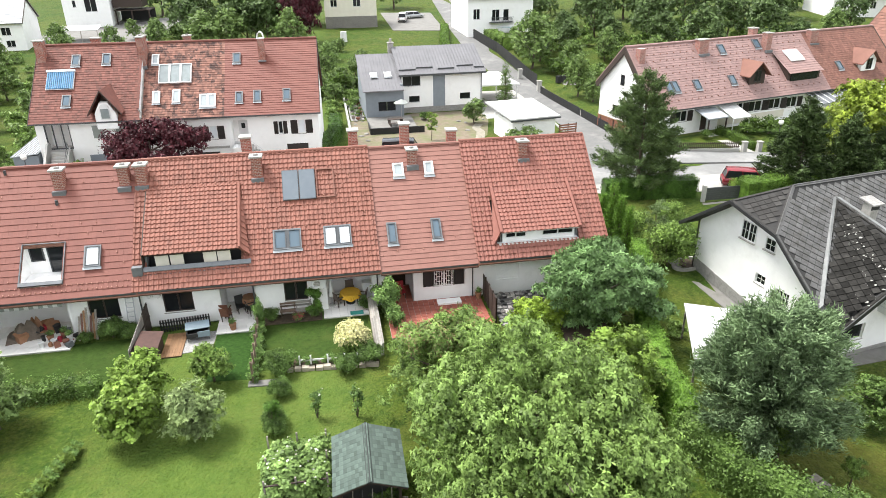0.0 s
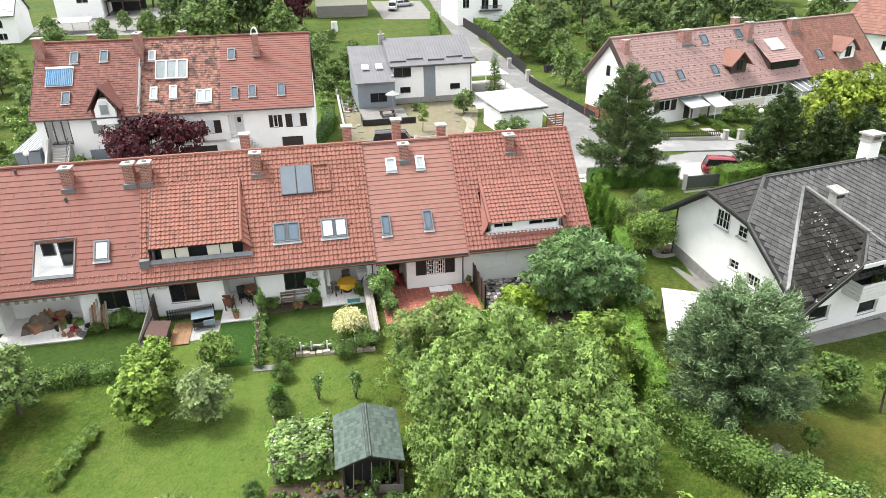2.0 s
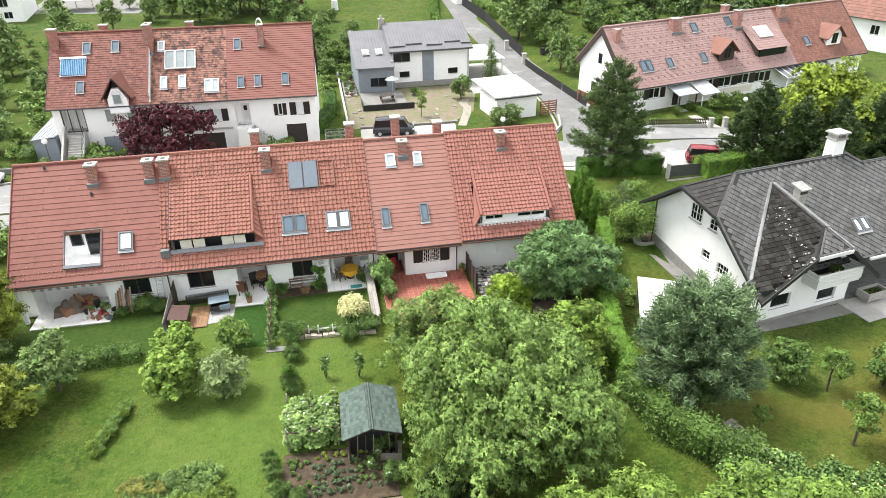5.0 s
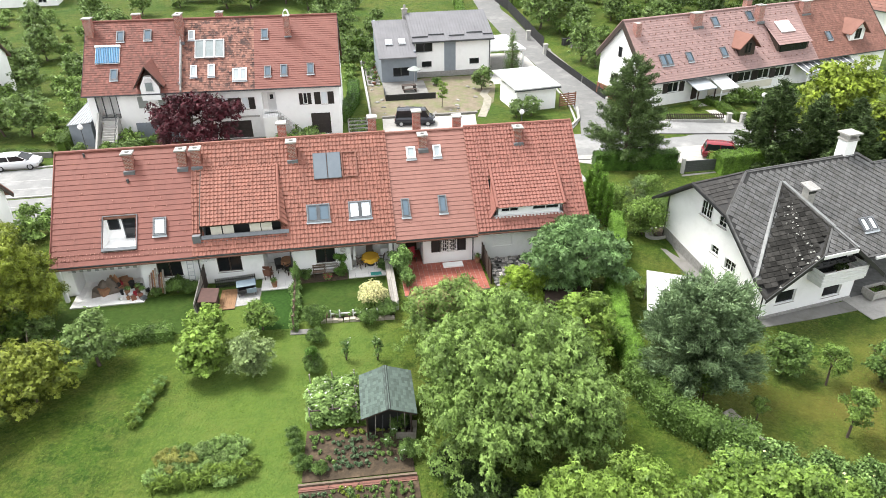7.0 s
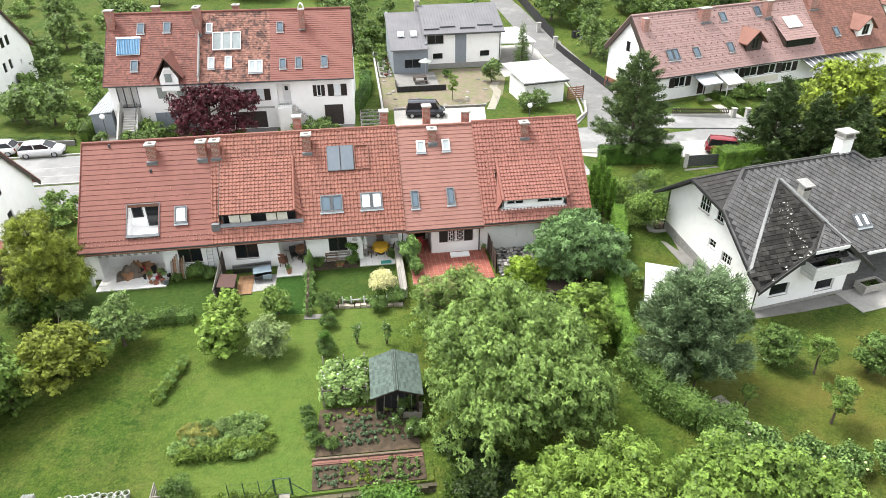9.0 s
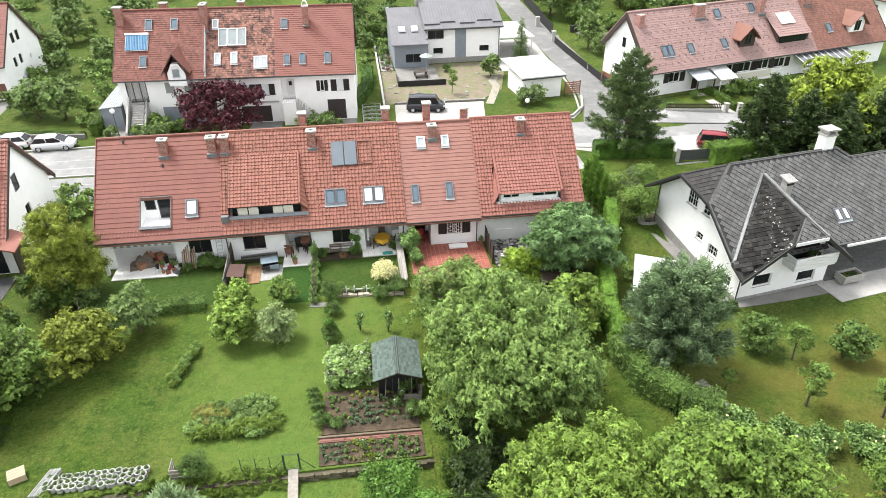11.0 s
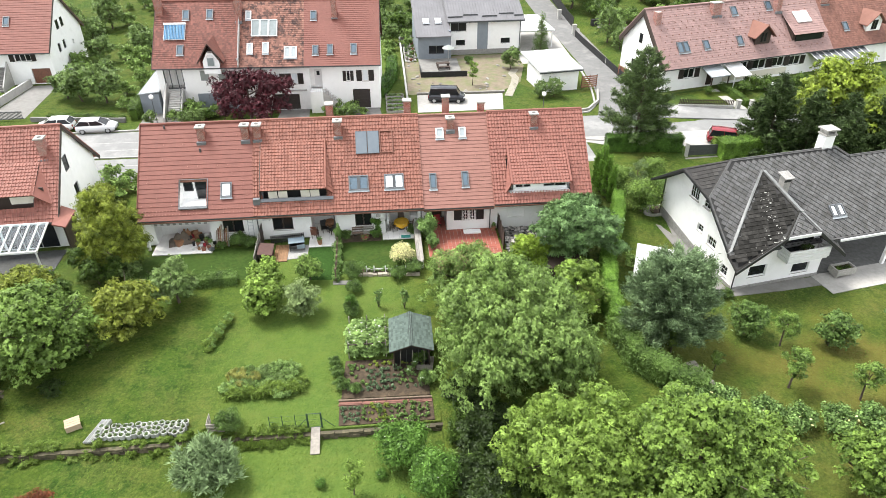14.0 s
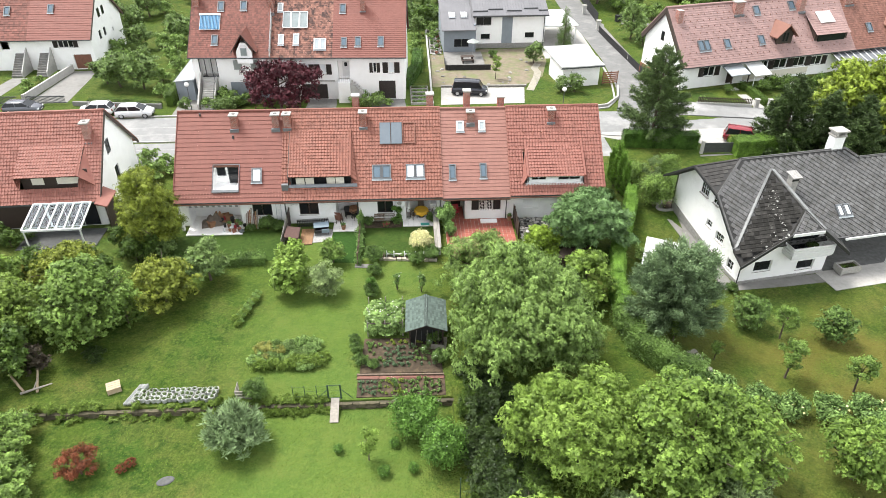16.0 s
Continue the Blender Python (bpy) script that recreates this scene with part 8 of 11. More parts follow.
tint(again(lg, -17.9, -20.0, rz=100, s=0.68, label="light yellow-green garden tree"), L_LIME)
again(lg, -15.6, -24.6, rz=10, s=0.72)
tint(again(lg, -26.5, -9.5, rz=200, s=0.7, label="mid-green garden tree beside the hedge"), L_MID)
again(lg, -12.6, -30.5, rz=200, s=0.55)
dkb = tree("dark_shrub_tree", 4.2, 4.0, 0.2, L_DEEP, 0.18, 6400, 80, 0.42, 61, "dense dark green shrubby tree", r0=0.09, spray=(6, 0.4, 0.5, 0.3, 0.2))
put(dkb, -15.6, -17.4)
for x, y, s, lab in ((-14.6, -11.6, 0.8, ""), (-12.2, -10.2, 0.7, ""), (-9.6, -12.6, 0.62, ""), (-9.0, -8.2, 0.6, ""), (-13.2, -7.6, 0.75, ""), (-17.4, -12.4, 0.9, ""), (-15.0, -27.6, 0.75, ""), (-18.6, -6.4, 0.8, ""), (-15.8, -4.6, 0.6, ""), (-19.4, -16.4, 0.9, ""), (-17.2, -30.4, 0.8, ""), (14.9, -25.0, 0.75, "undergrowth below the garden trees, shade put into its leaf colour"), (15.6, -27.6, 0.8, "undergrowth below the garden trees, shade put into its leaf colour"), (15.4, -22.8, 0.6, "undergrowth below the garden trees, shade put into its leaf colour"), (16.6, -24.6, 0.7, "undergrowth below the garden trees, shade put into its leaf colour"), (14.6, -30.4, 0.8, "undergrowth below the garden trees, shade put into its leaf colour"), (15.6, -20.6, 0.55, "undergrowth below the fruit tree, shade put into its leaf colour"), (17.0, -21.4, 0.62, "undergrowth below the fruit tree, shade put into its leaf colour"), (18.6, -21.8, 0.62, "undergrowth below the fruit tree, shade put into its leaf colour"), (16.9, -22.9, 0.6, "undergrowth below the fruit tree, shade put into its leaf colour"), (18.2, -23.6, 0.6, "undergrowth below the fruit tree, shade put into its leaf colour"), (24.6, -7.8, 0.5, "undergrowth behind the hedge, shade put into its leaf colour"), (23.2, -8.6, 0.45, "undergrowth behind the hedge, shade put into its leaf colour"), (-10.8, -16.2, 0.45, "undergrowth at the meadow's edge, shade put into its leaf colour"), (-11.4, -12.0, 0.5, "undergrowth at the meadow's edge, shade put into its leaf colour")):
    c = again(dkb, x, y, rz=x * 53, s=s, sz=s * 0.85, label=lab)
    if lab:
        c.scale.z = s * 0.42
        # Shade below the trees and hedge is put into the leaf colour.
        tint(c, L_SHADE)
wl = tree("weeping_willow", 8.3, 6.0, 0.1, L_WILLOW, 0.18, 60000, 130, 0.5, 67, "yellow-green weeping tree beside the end house", r0=0.15, aspect=0.22, droop=3.0, shell=0.25, top_heavy=1.6, tri=True, spray=(14, 0.95, 0.3, 0.95, 1.0))
put(wl, -10.6, -2.3)
for x, y, s in ((-11.6, -4.4, 0.62), (-12.6, -3.2, 0.75), (-10.3, -4.0, 0.55)):
    again(dkb, x, y, rz=x * 40, s=s, label="dark shrub at the foot of the weeping tree")
for x, y, s in ((-24.6, -0.9, 0.6), (-23.0, -1.8, 0.5), (-25.9, -2.2, 0.66), (-21.9, -0.9, 0.42)):
    again(dkb, x, y, rz=x * 53, s=s, sz=s * 0.8, label="dark shrub beside the terrace wall")
tint(again(lm, -19.6, -7.6, rz=30, s=0.6, label="small bright yellow-leaved tree"), leafmat("golden_leaf", (0.46, 0.44, 0.12), (0.34, 0.35, 0.08)))
tint(again(dkb, -14.6, -17.3, rz=200, s=0.72, sz=0.5, label="heap of dark dry brushwood"), leafmat("dry_dark_twig", (0.10, 0.08, 0.065), (0.055, 0.045, 0.036)))
again(ap, -9.4, -3.9, rz=130, s=0.5, label="green shrub at the foot of the weeping tree")
tint(again(lm, -13.0, -14.2, rz=75, s=0.55, label="young light green tree at the meadow's edge"), L_LIME)
for x, y, s in ((-12.7, -24.6, 0.75), (-12.0, -26.4, 0.85), (-10.9, -28.2, 0.8), (-13.4, -22.6, 0.7)):
    tint(again(ap, x, y, rz=x * 70, s=s, sz=s * 0.8, label="lush green bush beside the lower garden"), L_LIGHT)
pur = tree("copper_leaved_tree", 5.9, 10.2, 0.6, L_PURPLE, 0.19, 26000, 170, 0.62, 71, "broad dark purple-leaved tree beside the street", r0=0.16, top_heavy=0.8, spray=(6, 0.7, 0.5, 0.4, 0.3))
put(pur, -3.6, 25.6, s=1.06, sz=1.28)
again(pur, 8.2, 102.0, s=1.05, sz=1.9, label="tall dark copper-leaved tree")

pine = conifer("pine_tree", 10.6, 7.8, 0.7, L_PINE, 52000, 26, 73, "tall dark green pine beside the junction", needle=0.27, power=0.62, rise=0.35, aspect=0.26, tuft=0.2, r0=0.18, tri=True)
put(pine, 38.6, 17.0)
spr = conifer("blue_spruce", 6.3, 6.5, 0.6, L_SPRUCE, 120000, 30, 79, "bushy blue-grey spruce beside the hedge", needle=0.25, power=0.38, rise=0.5, aspect=0.24, tuft=0.24, r0=0.16, tri=True)
put(spr, 29.85, -14.8)
dk = conifer("dark_fir", 8.4, 7.4, 0.3, L_NEEDLE, 22000, 24, 83, "dark green fir beside the street", needle=0.42, power=0.85, rise=0.1, aspect=0.24, tri=True)
put(dk, 52.4, 14.4)
again(dk, 58.8, 11.8, rz=50, s=0.85)
again(dk, 62.6, 11.0, rz=90, s=0.95)
again(dk, 67.0, 9.5, rz=140, s=1.0)
again(dk, 56.5, 8.0, rz=10, s=0.9)
again(dk, 55.6, 12.6, rz=200, s=0.85)
fr = tree("lime_street_tree", 8.6, 9.6, 0.8, leafmat("bright_lime_leaf", (0.33, 0.42, 0.065), (0.17, 0.255, 0.035)), 0.21, 27000, 140, 0.75, 89, "bright yellow-green tree behind the villa", r0=0.18, tri=True, spray=(10, 0.9, 0.5, 0.5, 0.3))
put(fr, 60.2, 15.6, s=1.15)
again(fr, 70.0, 15.5, rz=80, s=0.95)
sc = conifer("small_conifer", 5.9, 2.5, 0.2, L_MID, 5200, 20, 97, "slender young conifer beside the court", needle=0.2)
put(sc, 35.6, 51.2)

# saplings on the villa's lawn
sap = tree("sapling", 3.0, 1.8, 1.0, L_LIGHT, 0.12, 3600, 34, 0.26, 101, "young fruit sapling on the lawn", "tree", r0=0.055, group="saplings on the lawn")
put(sap, 36.75, -19.4, s=1.2)
for x, y, rz, s, lab in ((38.3, -15.4, 50, 1.05, ""), (40.8, -20.9, 110, 1.1, ""), (32.4, -17.6, 200, 0.6, "thin young sapling on the lawn"), (29.8, -16.2, 20, 0.7, "")):
    again(sap, x, y, rz=rz, s=s, label=lab)
rt = tree("round_fruit_tree", 3.3, 3.6, 0.5, L_MID, 0.12, 16000, 80, 0.36, 103, "dense round fruit tree on the villa lawn", r0=0.08, spray=(8, 0.45, 0.7, 0.1, 0.1))
put(rt, 36.4, -13.8, s=0.88)
again(rt, 41.8, -15.7, rz=60, s=0.9, label="round silver-green fruit tree on the villa lawn")
again(rt, 47.5, -15.0, rz=100, s=0.8)
yt = tree("young_tree", 2.9, 1.3, 0.7, L_LIME, 0.11, 1900, 24, 0.22, 107, "thin young tree in the lower garden", r0=0.035)
put(yt, 8.35, -25.3)
rm = tree("japanese_maple", 1.9, 3.0, 0.1, L_RED, 0.15, 5600, 44, 0.28, 109, "low russet red maple in the lower garden", r0=0.05, aspect=0.25, droop=0.8)
put(rm, -8.3, -25.4)
L_VIV = leafmat("vivid_green_leaf", (0.15, 0.285, 0.062), (0.075, 0.17, 0.033), 0.3)
bs = bush("leafy_bush", 2.9, 2.7, L_VIV, 0.16, 12000, 113, "lush bush with deep green leaves and a few white flowers", k=40, bloom=L_WHITE, nb=14, tri=True)
put(bs, 11.2, -23.3)
again(bs, 12.8, -25.4, rz=90, s=0.95)
for x, y, s in ((9.9, -24.3, 0.22), (9.3, -26.4, 0.25), (11.0, -26.2, 0.22), (6.5, -24.6, 0.2)):
    again(bs, x, y, rz=x * 40, s=s, label="small leafy shrub in the lower garden")

hedge("hedge", [(32.3, 3.4), (30.6, -1.4), (28.4, -6.0), (27.2, -10.2), (26.6, -14.0)], 0.95, 1.85, L_BRIGHTHEDGE, "long clipped green hedge between the gardens", 1500, 0.10, 3)
hedge("hedge", [(26.6, -14.0), (26.9, -17.2), (28.4, -19.4), (30.4, -20.4)], 1.1, 1.6, L_MID, "loose dark green hedge below the spruce", 1500, 0.12, 4, wob=0.2)
hedge("hedge", [(35.0, 15.9), (39.0, 15.5), (43.0, 15.0)], 1.4, 1.7, L_THUJA, "clipped dark green hedge beside the forecourt", 1300, 0.10, 5)
hedge("hedge", [(46.4, 13.0), (50.5, 13.6), (55.0, 13.8)], 1.6, 1.8, L_HEDGE, "rounded clipped hedge behind the villa", 1300, 0.11, 6)
hedge("hedge", [(47.0, 15.2), (50.4, 16.0)], 0.9, 1.0, L_LIME, "low yellow-green hedge beside the forecourt", 1300, 0.09, 8)
hedge("hedge", [(-9.2, -5.4), (-5.0, -5.3), (-1.0, -5.2)], 0.6, 0.7, L_MID, "low straggling hedge at the lawn's edge", 1500, 0.1, 9, wob=0.2)
hedge("hedge", [(37.5, 4.8), (38.2, 9.0)], 1.3, 1.4, L_DEEP, "dark rounded hedge beside the villa", 1100, 0.11, 10, wob=0.14)
hedge("hedge", [(10.9, 34.2), (12.6, 40.5), (12.9, 47.0)], 1.3, 1.3, L_THUJA, "clipped hedge beside the garden wall", 900, 0.12, 12)
hedge("hedge", [(33.5, 76.0), (35.5, 96.0), (38.5, 112.0)], 1.4, 1.3, L_HEDGE, "clipped hedge along the far lane", 500, 0.2, 13)
hedge("hedge", [(46.0, 88.0), (44.8, 98.0)], 2.2, 2.2, L_LIGHT, "green hedge beside the pool", 500, 0.22, 14)
hedge("hedge", [(63.0, 58.0), (72.0, 60.0)], 2.0, 2.4, L_THUJA, "tall dark hedge in the back gardens", 600, 0.2, 15)
hedge("hedge", [(-28.6, 30.8), (-19.5, 29.4)], 0.7, 0.6, L_DEEP, "dark hedge along the street wall", 900, 0.12, 16)
hedge("hedge", [(-18.3, 29.5), (-18.7, 37.0)], 0.9, 1.5, L_DEEP, "overgrown hedge beside the lean-to", 900, 0.13, 17, wob=0.15)

# thuja columns at the end of the row
col = conifer("columnar_cypress", 4.6, 0.85, 0.1, L_BRIGHTHEDGE, 5200, 26, 127, "slim columnar cypress at the end of the row", needle=0.2, power=0.35, rise=1.2, tuft=0.1)
put(col, 31.6, 6.6)
for x, y, s in ((31.7, 5.4, 0.9), (31.9, 4.4, 0.8), (31.5, 7.9, 0.75)):
    again(col, x, y, rz=x * 77, s=s)

lem = bush("round_shrub", 3.0, 3.4, L_LIGHT, 0.17, 6500, 131, "rounded light green shrub on the lawn", k=30)
put(lem, 34.3, 2.6)
again(lem, 33.5, 6.9, rz=80, s=0.75)
again(lem, 38.0, 9.6, rz=180, s=0.7, label="dark shrub beside the gate")
th = tree("thin_shrub_tree", 3.6, 2.3, 0.3, L_SILVER, 0.13, 2400, 40, 0.3, 137, "sparse pale shrub on the lawn", r0=0.05)
put(th, 35.0, 6.2)
sb = bush("garden_shrub", 1.8, 1.5, L_MID, 0.105, 6000, 139, "rounded dark green garden shrub", k=16, tri=True)
put(sb, 8.1, -5.3)
for x, y, s, lab in ((8.15, -7.3, 0.72, ""), (8.0, -9.6, 0.7, ""), (8.05, -10.2, 0.62, ""), (11.6, -5.9, 0.8, ""), (12.9, -5.2, 0.85, ""), (-1.6, 0.2, 0.9, "green shrub beside the house wall"), (-0.6, 0.0, 0.7, ""), (-3.0, -0.1, 0.5, ""), (7.35, 0.4, 0.6, ""), (10.0, 0.35, 0.55, ""),
                     (0.9, -20.3, 0.95, "bushy green shrub by the compost frame"), (37.0, -9.6, 0.6, "dark shrub at the villa corner"), (27.2, -1.0, 1.0, ""), (30.4, 4.2, 0.7, "")):
    again(sb, x, y, rz=x * 50, s=s, label=lab)
pil = bush("pillar_shrub", 0.95, 2.1, L_VIV, 0.1, 5200, 149, "upright clipped green shrub", k=12)
put(pil, 9.95, 0.35)
again(pil, 8.0, -9.9, rz=40, s=0.85)
rose = bush("climbing_rose", 0.7, 1.9, L_VEG, 0.10, 700, 151, "thin rose on a stake with pale blooms", bloom=L_WHITE, nb=7)
put(rose, 10.0, -9.4)
again(rose, 11.9, -9.7, rz=70, s=1.05)
hyd = bush("flowering_shrub", 2.2, 2.4, L_LIGHT, 0.15, 2600, 157, "shrub covered in cream blossom", bloom=L_CREAM, nb=5200)
put(hyd, 12.0, -3.9, s=0.86)
clm = bush("climbing_plant", 1.5, 2.5, L_VEG, 0.16, 3000, 163, "lush climbing plant beside the party fence", k=24)
put(clm, 14.25, -0.5, s=1.12)
again(sb, 13.05, 0.55, 0.09, rz=20, s=0.5, label="dark potted shrub at the terrace corner")
again(clm, 14.6, -2.0, rz=80, s=0.7)
again(clm, 6.75, -0.7, rz=20, s=0.42, sz=0.95, label="vine climbing the terrace post")
pk = bush("flower_bush", 0.75, 0.7, L_VEG, 0.08, 500, 167, "small bush with pink blossom", bloom=L_PINK, nb=160)
put(pk, 8.95, -0.05)

# vine trellis on the villa's lawn
vr = bush("grape_vine", 2.6, 1.7, L_VEG, 0.17, 3000, 173, "leafy grape vine on a wire trellis", k=24, bloom=L_CREAM, nb=12)
put(vr, 33.6, -22.0)
for k, (x, y) in enumerate(((35.6, -22.6), (37.8, -23.0), (40.0, -23.4), (42.2, -23.4), (44.4, -23.0), (30.9, -21.6), (29.2, -21.0))):
    again(vr, x, y, rz=50 * k, s=0.9 + 0.1 * (k % 3))

# orchard behind the street
orc = tree("orchard_tree", 5.2, 5.6, 0.6, L_FARLIGHT, 0.24, 6000, 80, 0.55, 179, "old green orchard tree on the lawn", r0=0.12, tri=True, spray=(6, 0.7, 0.6, 0.2, 0.2))
put(orc, -23.4, 35.6)
for x, y, s in ((-26.6, 36.4, 0.95), (-28.8, 37.6, 0.75), (-29.0, 52.0, 0.8), (-24.0, 56.0, 0.9), (-33.0, 60.0, 1.0), (-26.5, 46.0, 0.5),
                (29.7, 43.7, 0.62), (31.4, 32.0, 0.45), (33.2, 32.2, 0.5), (17.5, 62.0, 0.7), (13.0, 58.0, 0.65), (10.5, 62.5, 0.7), (15.0, 66.0, 0.6), (-16.0, 27.9, 0.35), (-10.6, 27.2, 0.42), (-12.0, 27.4, 0.35), (6.4, 27.8, 0.3), (7.6, 27.8, 0.33)):
    again(orc, x, y, rz=x * 31, s=s)
again(yt, 23.3, 37.4, s=1.3, label="small yellow-leaved young tree in bare soil")

for x, y, s in ((12.0, 67.5, 0.6), (14.6, 71.0, 0.55), (17.2, 76.0, 0.6), (11.4, 79.0, 0.75), (13.4, 87.0, 0.7), (18.8, 84.0, 0.5), (9.6, 73.0, 0.7), (9.8, 90.0, 0.8), (15.4, 94.0, 0.5)):
    again(orc, x, y, rz=x * 57, s=s, label="low fruit tree behind the modern house")
# far gardens and woods
wd = tree("broadleaf_tree", 10.0, 8.5, 1.0, L_FARWOOD, 0.42, 5600, 110, 0.95, 181, "large green broadleaf tree in the back gardens", r0=0.2, tri=True, spray=(6, 1.0, 0.6, 0.3, 0.2))
put(wd, -12.0, 116.0)
wd2 = tree("broadleaf_tree", 8.5, 7.6, 0.8, L_FARLIGHT, 0.36, 5600, 100, 0.8, 191, "rounded mid-green tree in the back gardens", r0=0.18, tri=True, spray=(6, 0.9, 0.6, 0.3, 0.2))
put(wd2, 46.0, 73.0, s=1.1)
spots = [(-5.5, 60.5, 1, 0.95), (5, 106, 0, 1.2), (2, 100, 0, 0.95), (-2, 104, 0, 1.1), (6.5, 94, 1, 0.9), (-9, 98, 1, 1.05), (-4.5, 97, 1, 0.95), (-18.5, 105, 1, 0.55), (-15, 104, 1, 0.5), (-24.5, 112.5, 1, 0.45), (1.5, 63, 1, 0.75), (8.5, 70, 1, 0.8), (12.5, 74, 1, 0.6),
         (-19, 62, 1, 0.75), (-22, 70, 1, 0.8), (-27, 78, 1, 0.7), (-30, 88, 1, 0.7), (-24, 95, 1, 0.6), (-33, 70, 1, 0.7), (-36, 78, 1, 0.8), (-40, 58, 1, 0.7), (-38, 66, 1, 0.65), (-46, 62, 1, 0.7), (-44, 74, 1, 0.8), (-33, 96, 1, 0.7), (-52, 90, 1, 0.8), (-56, 70, 1, 0.9), (-18, 100, 1, 0.6), (-13, 106, 0, 0.9), (-4, 108, 0, 1.2), (4, 112, 0, 1.2), (-6, 124, 0, 1.4), (4, 130, 0, 1.4), (-16, 122, 0, 1.0), (-24, 140, 0, 1.3), (31, 142, 0, 1.2), (9, 122, 0, 1.1),
         (49, 78, 1, 0.8), (52, 70, 1, 0.65), (46.5, 53, 1, 0.62), (47.4, 49.5, 1, 0.45), (56, 84, 1, 0.8), (60, 76, 1, 0.6), (58, 92, 1, 0.9), (64, 84, 1, 0.8), (66, 70, 1, 0.75), (71, 78, 0, 0.8), (76, 70, 1, 0.9), (80, 80, 0, 0.9), (74, 90, 0, 0.9), (84, 66, 1, 0.9), (88, 74, 0, 1.0), (66, 96, 0, 0.9), (78, 98, 0, 1.0), (90, 88, 0, 1.0), (98, 78, 1, 0.9), (100, 92, 0, 1.0), (88, 102, 0, 1.1), (70, 108, 0, 1.1), (60, 112, 0, 1.0), (80, 114, 0, 1.2), (96, 108, 0, 1.2), (108, 100, 0, 1.1), (110, 84, 1, 0.8), (104, 68, 1, 0.7), (120, 92, 0, 1.0), (116, 110, 0, 1.2), (60, 124, 0, 1.2), (74, 128, 0, 1.3), (90, 126, 0, 1.3), (106, 124, 0, 1.3), (124, 124, 0, 1.3), (140, 116, 0, 1.2), (52, 128, 0, 1.0), (140, 96, 0, 1.0), (150, 108, 0, 1.2), (120, 76, 1, 0.8)]
for k, (x, y, kind, s) in enumerate(spots):
    if x > 54 and k % 3:
        kind, s = 0, s * (0.72 if kind else 1.0)
    again((wd, wd2)[kind], x, y, rz=k * 47, s=s, sz=s * (0.85 + 0.3 * ((k * 7) % 5) / 4))
shr = bush("wild_shrub", 3.0, 2.0, L_WALNUT, 0.34, 850, 193, "wild green garden shrub", k=20, tri=True)
put(shr, 52.0, 66.0)
for x, y, s in ((-11.6, 29.9, 1.05), (-10.6, 28.6, 0.8), (-11.2, 28.9, 0.8), (-12.6, 29.6, 0.6), (-9.0, 29.6, 0.7), (5.8, 30.2, 0.7), (7.4, 31.0, 0.6), (4.6, 29.2, 0.6)):
    again(shr, x, y, rz=x * 37, s=s, label="green shrub in front of the white block")
shd = bush("dark_shrub", 3.4, 2.6, L_DEEP, 0.36, 900, 197, "dense dark green garden shrub", k=20, tri=True)
put(shd, 54.0, 64.0)
rr = random.Random(8)
for k in range(75):
    if k < 55:
        x, y = rr.uniform(48, 104), rr.uniform(54, 100)
        if y < 50 + 0.25 * (x - 46) or abs(x - 48.5) < 3 and y < 64:
            continue
    else:
        x, y = rr.uniform(-14, 16), rr.uniform(56, 68)
    again(shd, x, y, rz=rr.uniform(0, 360), s=rr.uniform(0.5, 1.5))
rr = random.Random(5)
for k in range(120):
    if k < 70:
        x, y = rr.uniform(49, 100), rr.uniform(56, 104)
        if 46 < x < 90 and y < 36 + 0.25 * (x - 46) + 14:
            continue
    else:
        x, y = rr.uniform(-60, -18), rr.uniform(50, 100)
        if x < -30 and y < 58:
            continue
    again(shr, x, y, rz=rr.uniform(0, 360), s=rr.uniform(0.5, 1.2))
for x, y, s in ((-18.2, 33.0, 0.7), (-17.9, 35.0, 0.8), (-18.8, 31.2, 0.6), (-13.5, 28.6, 0.7), (-9.8, 28.8, 0.55), (7.2, 29.0, 0.7), (5.4, 28.6, 0.5), (8.8, 28.6, 0.45), (12.4, 50.0, 0.7), (12.8, 54.0, 0.8), (15.4, 56.0, 0.7), (15.6, 60.0, 0.8), (-38.8, 36.5, 0.6), (-37.6, 34.0, 0.5), (-37.9, 38.6, 0.5), (-45.5, 35.0, 0.8), (-46.5, 39.0, 0.8), (-36.6, 40.5, 0.4), (-16.2, 13.8, 0.8), (-13.6, 12.0, 0.9), (-11.8, 11.0, 0.9), (-14.6, 10.2, 0.9), (-12.4, 13.6, 0.7), (48.6, 27.6, 0.3)):
    again(shr, x, y, rz=x * 91, s=s)
for x, y, s in ((-20.4, 33.4, 0.8), (-21.8, 38.4, 0.9), (-20.6, 42.6, 1.0), (-22.6, 46.8, 1.0), (-19.6, 48.6, 0.9), (-25.4, 41.8, 0.9), (-28.2, 45.2, 1.1), (-18.6, 39.6, 0.7), (-31.6, 49.4, 1.2), (-23.6, 52.4, 1.1)):
    again((shr, shd)[int(-y * 10) % 2], x, y, rz=x * 91, s=s, label="overgrown garden shrub beside the white block")
for x, y, s in ((57.2, 30.0, 0.6), (58.8, 31.0, 0.7), (60.6, 30.4, 0.8), (52.6, 29.8, 0.4), (63.0, 29.6, 0.9), (65.5, 30.5, 0.9), (60.0, 27.0, 0.5), (62.5, 26.9, 0.6)):
    again(shd, x, y, rz=x * 91, s=s)

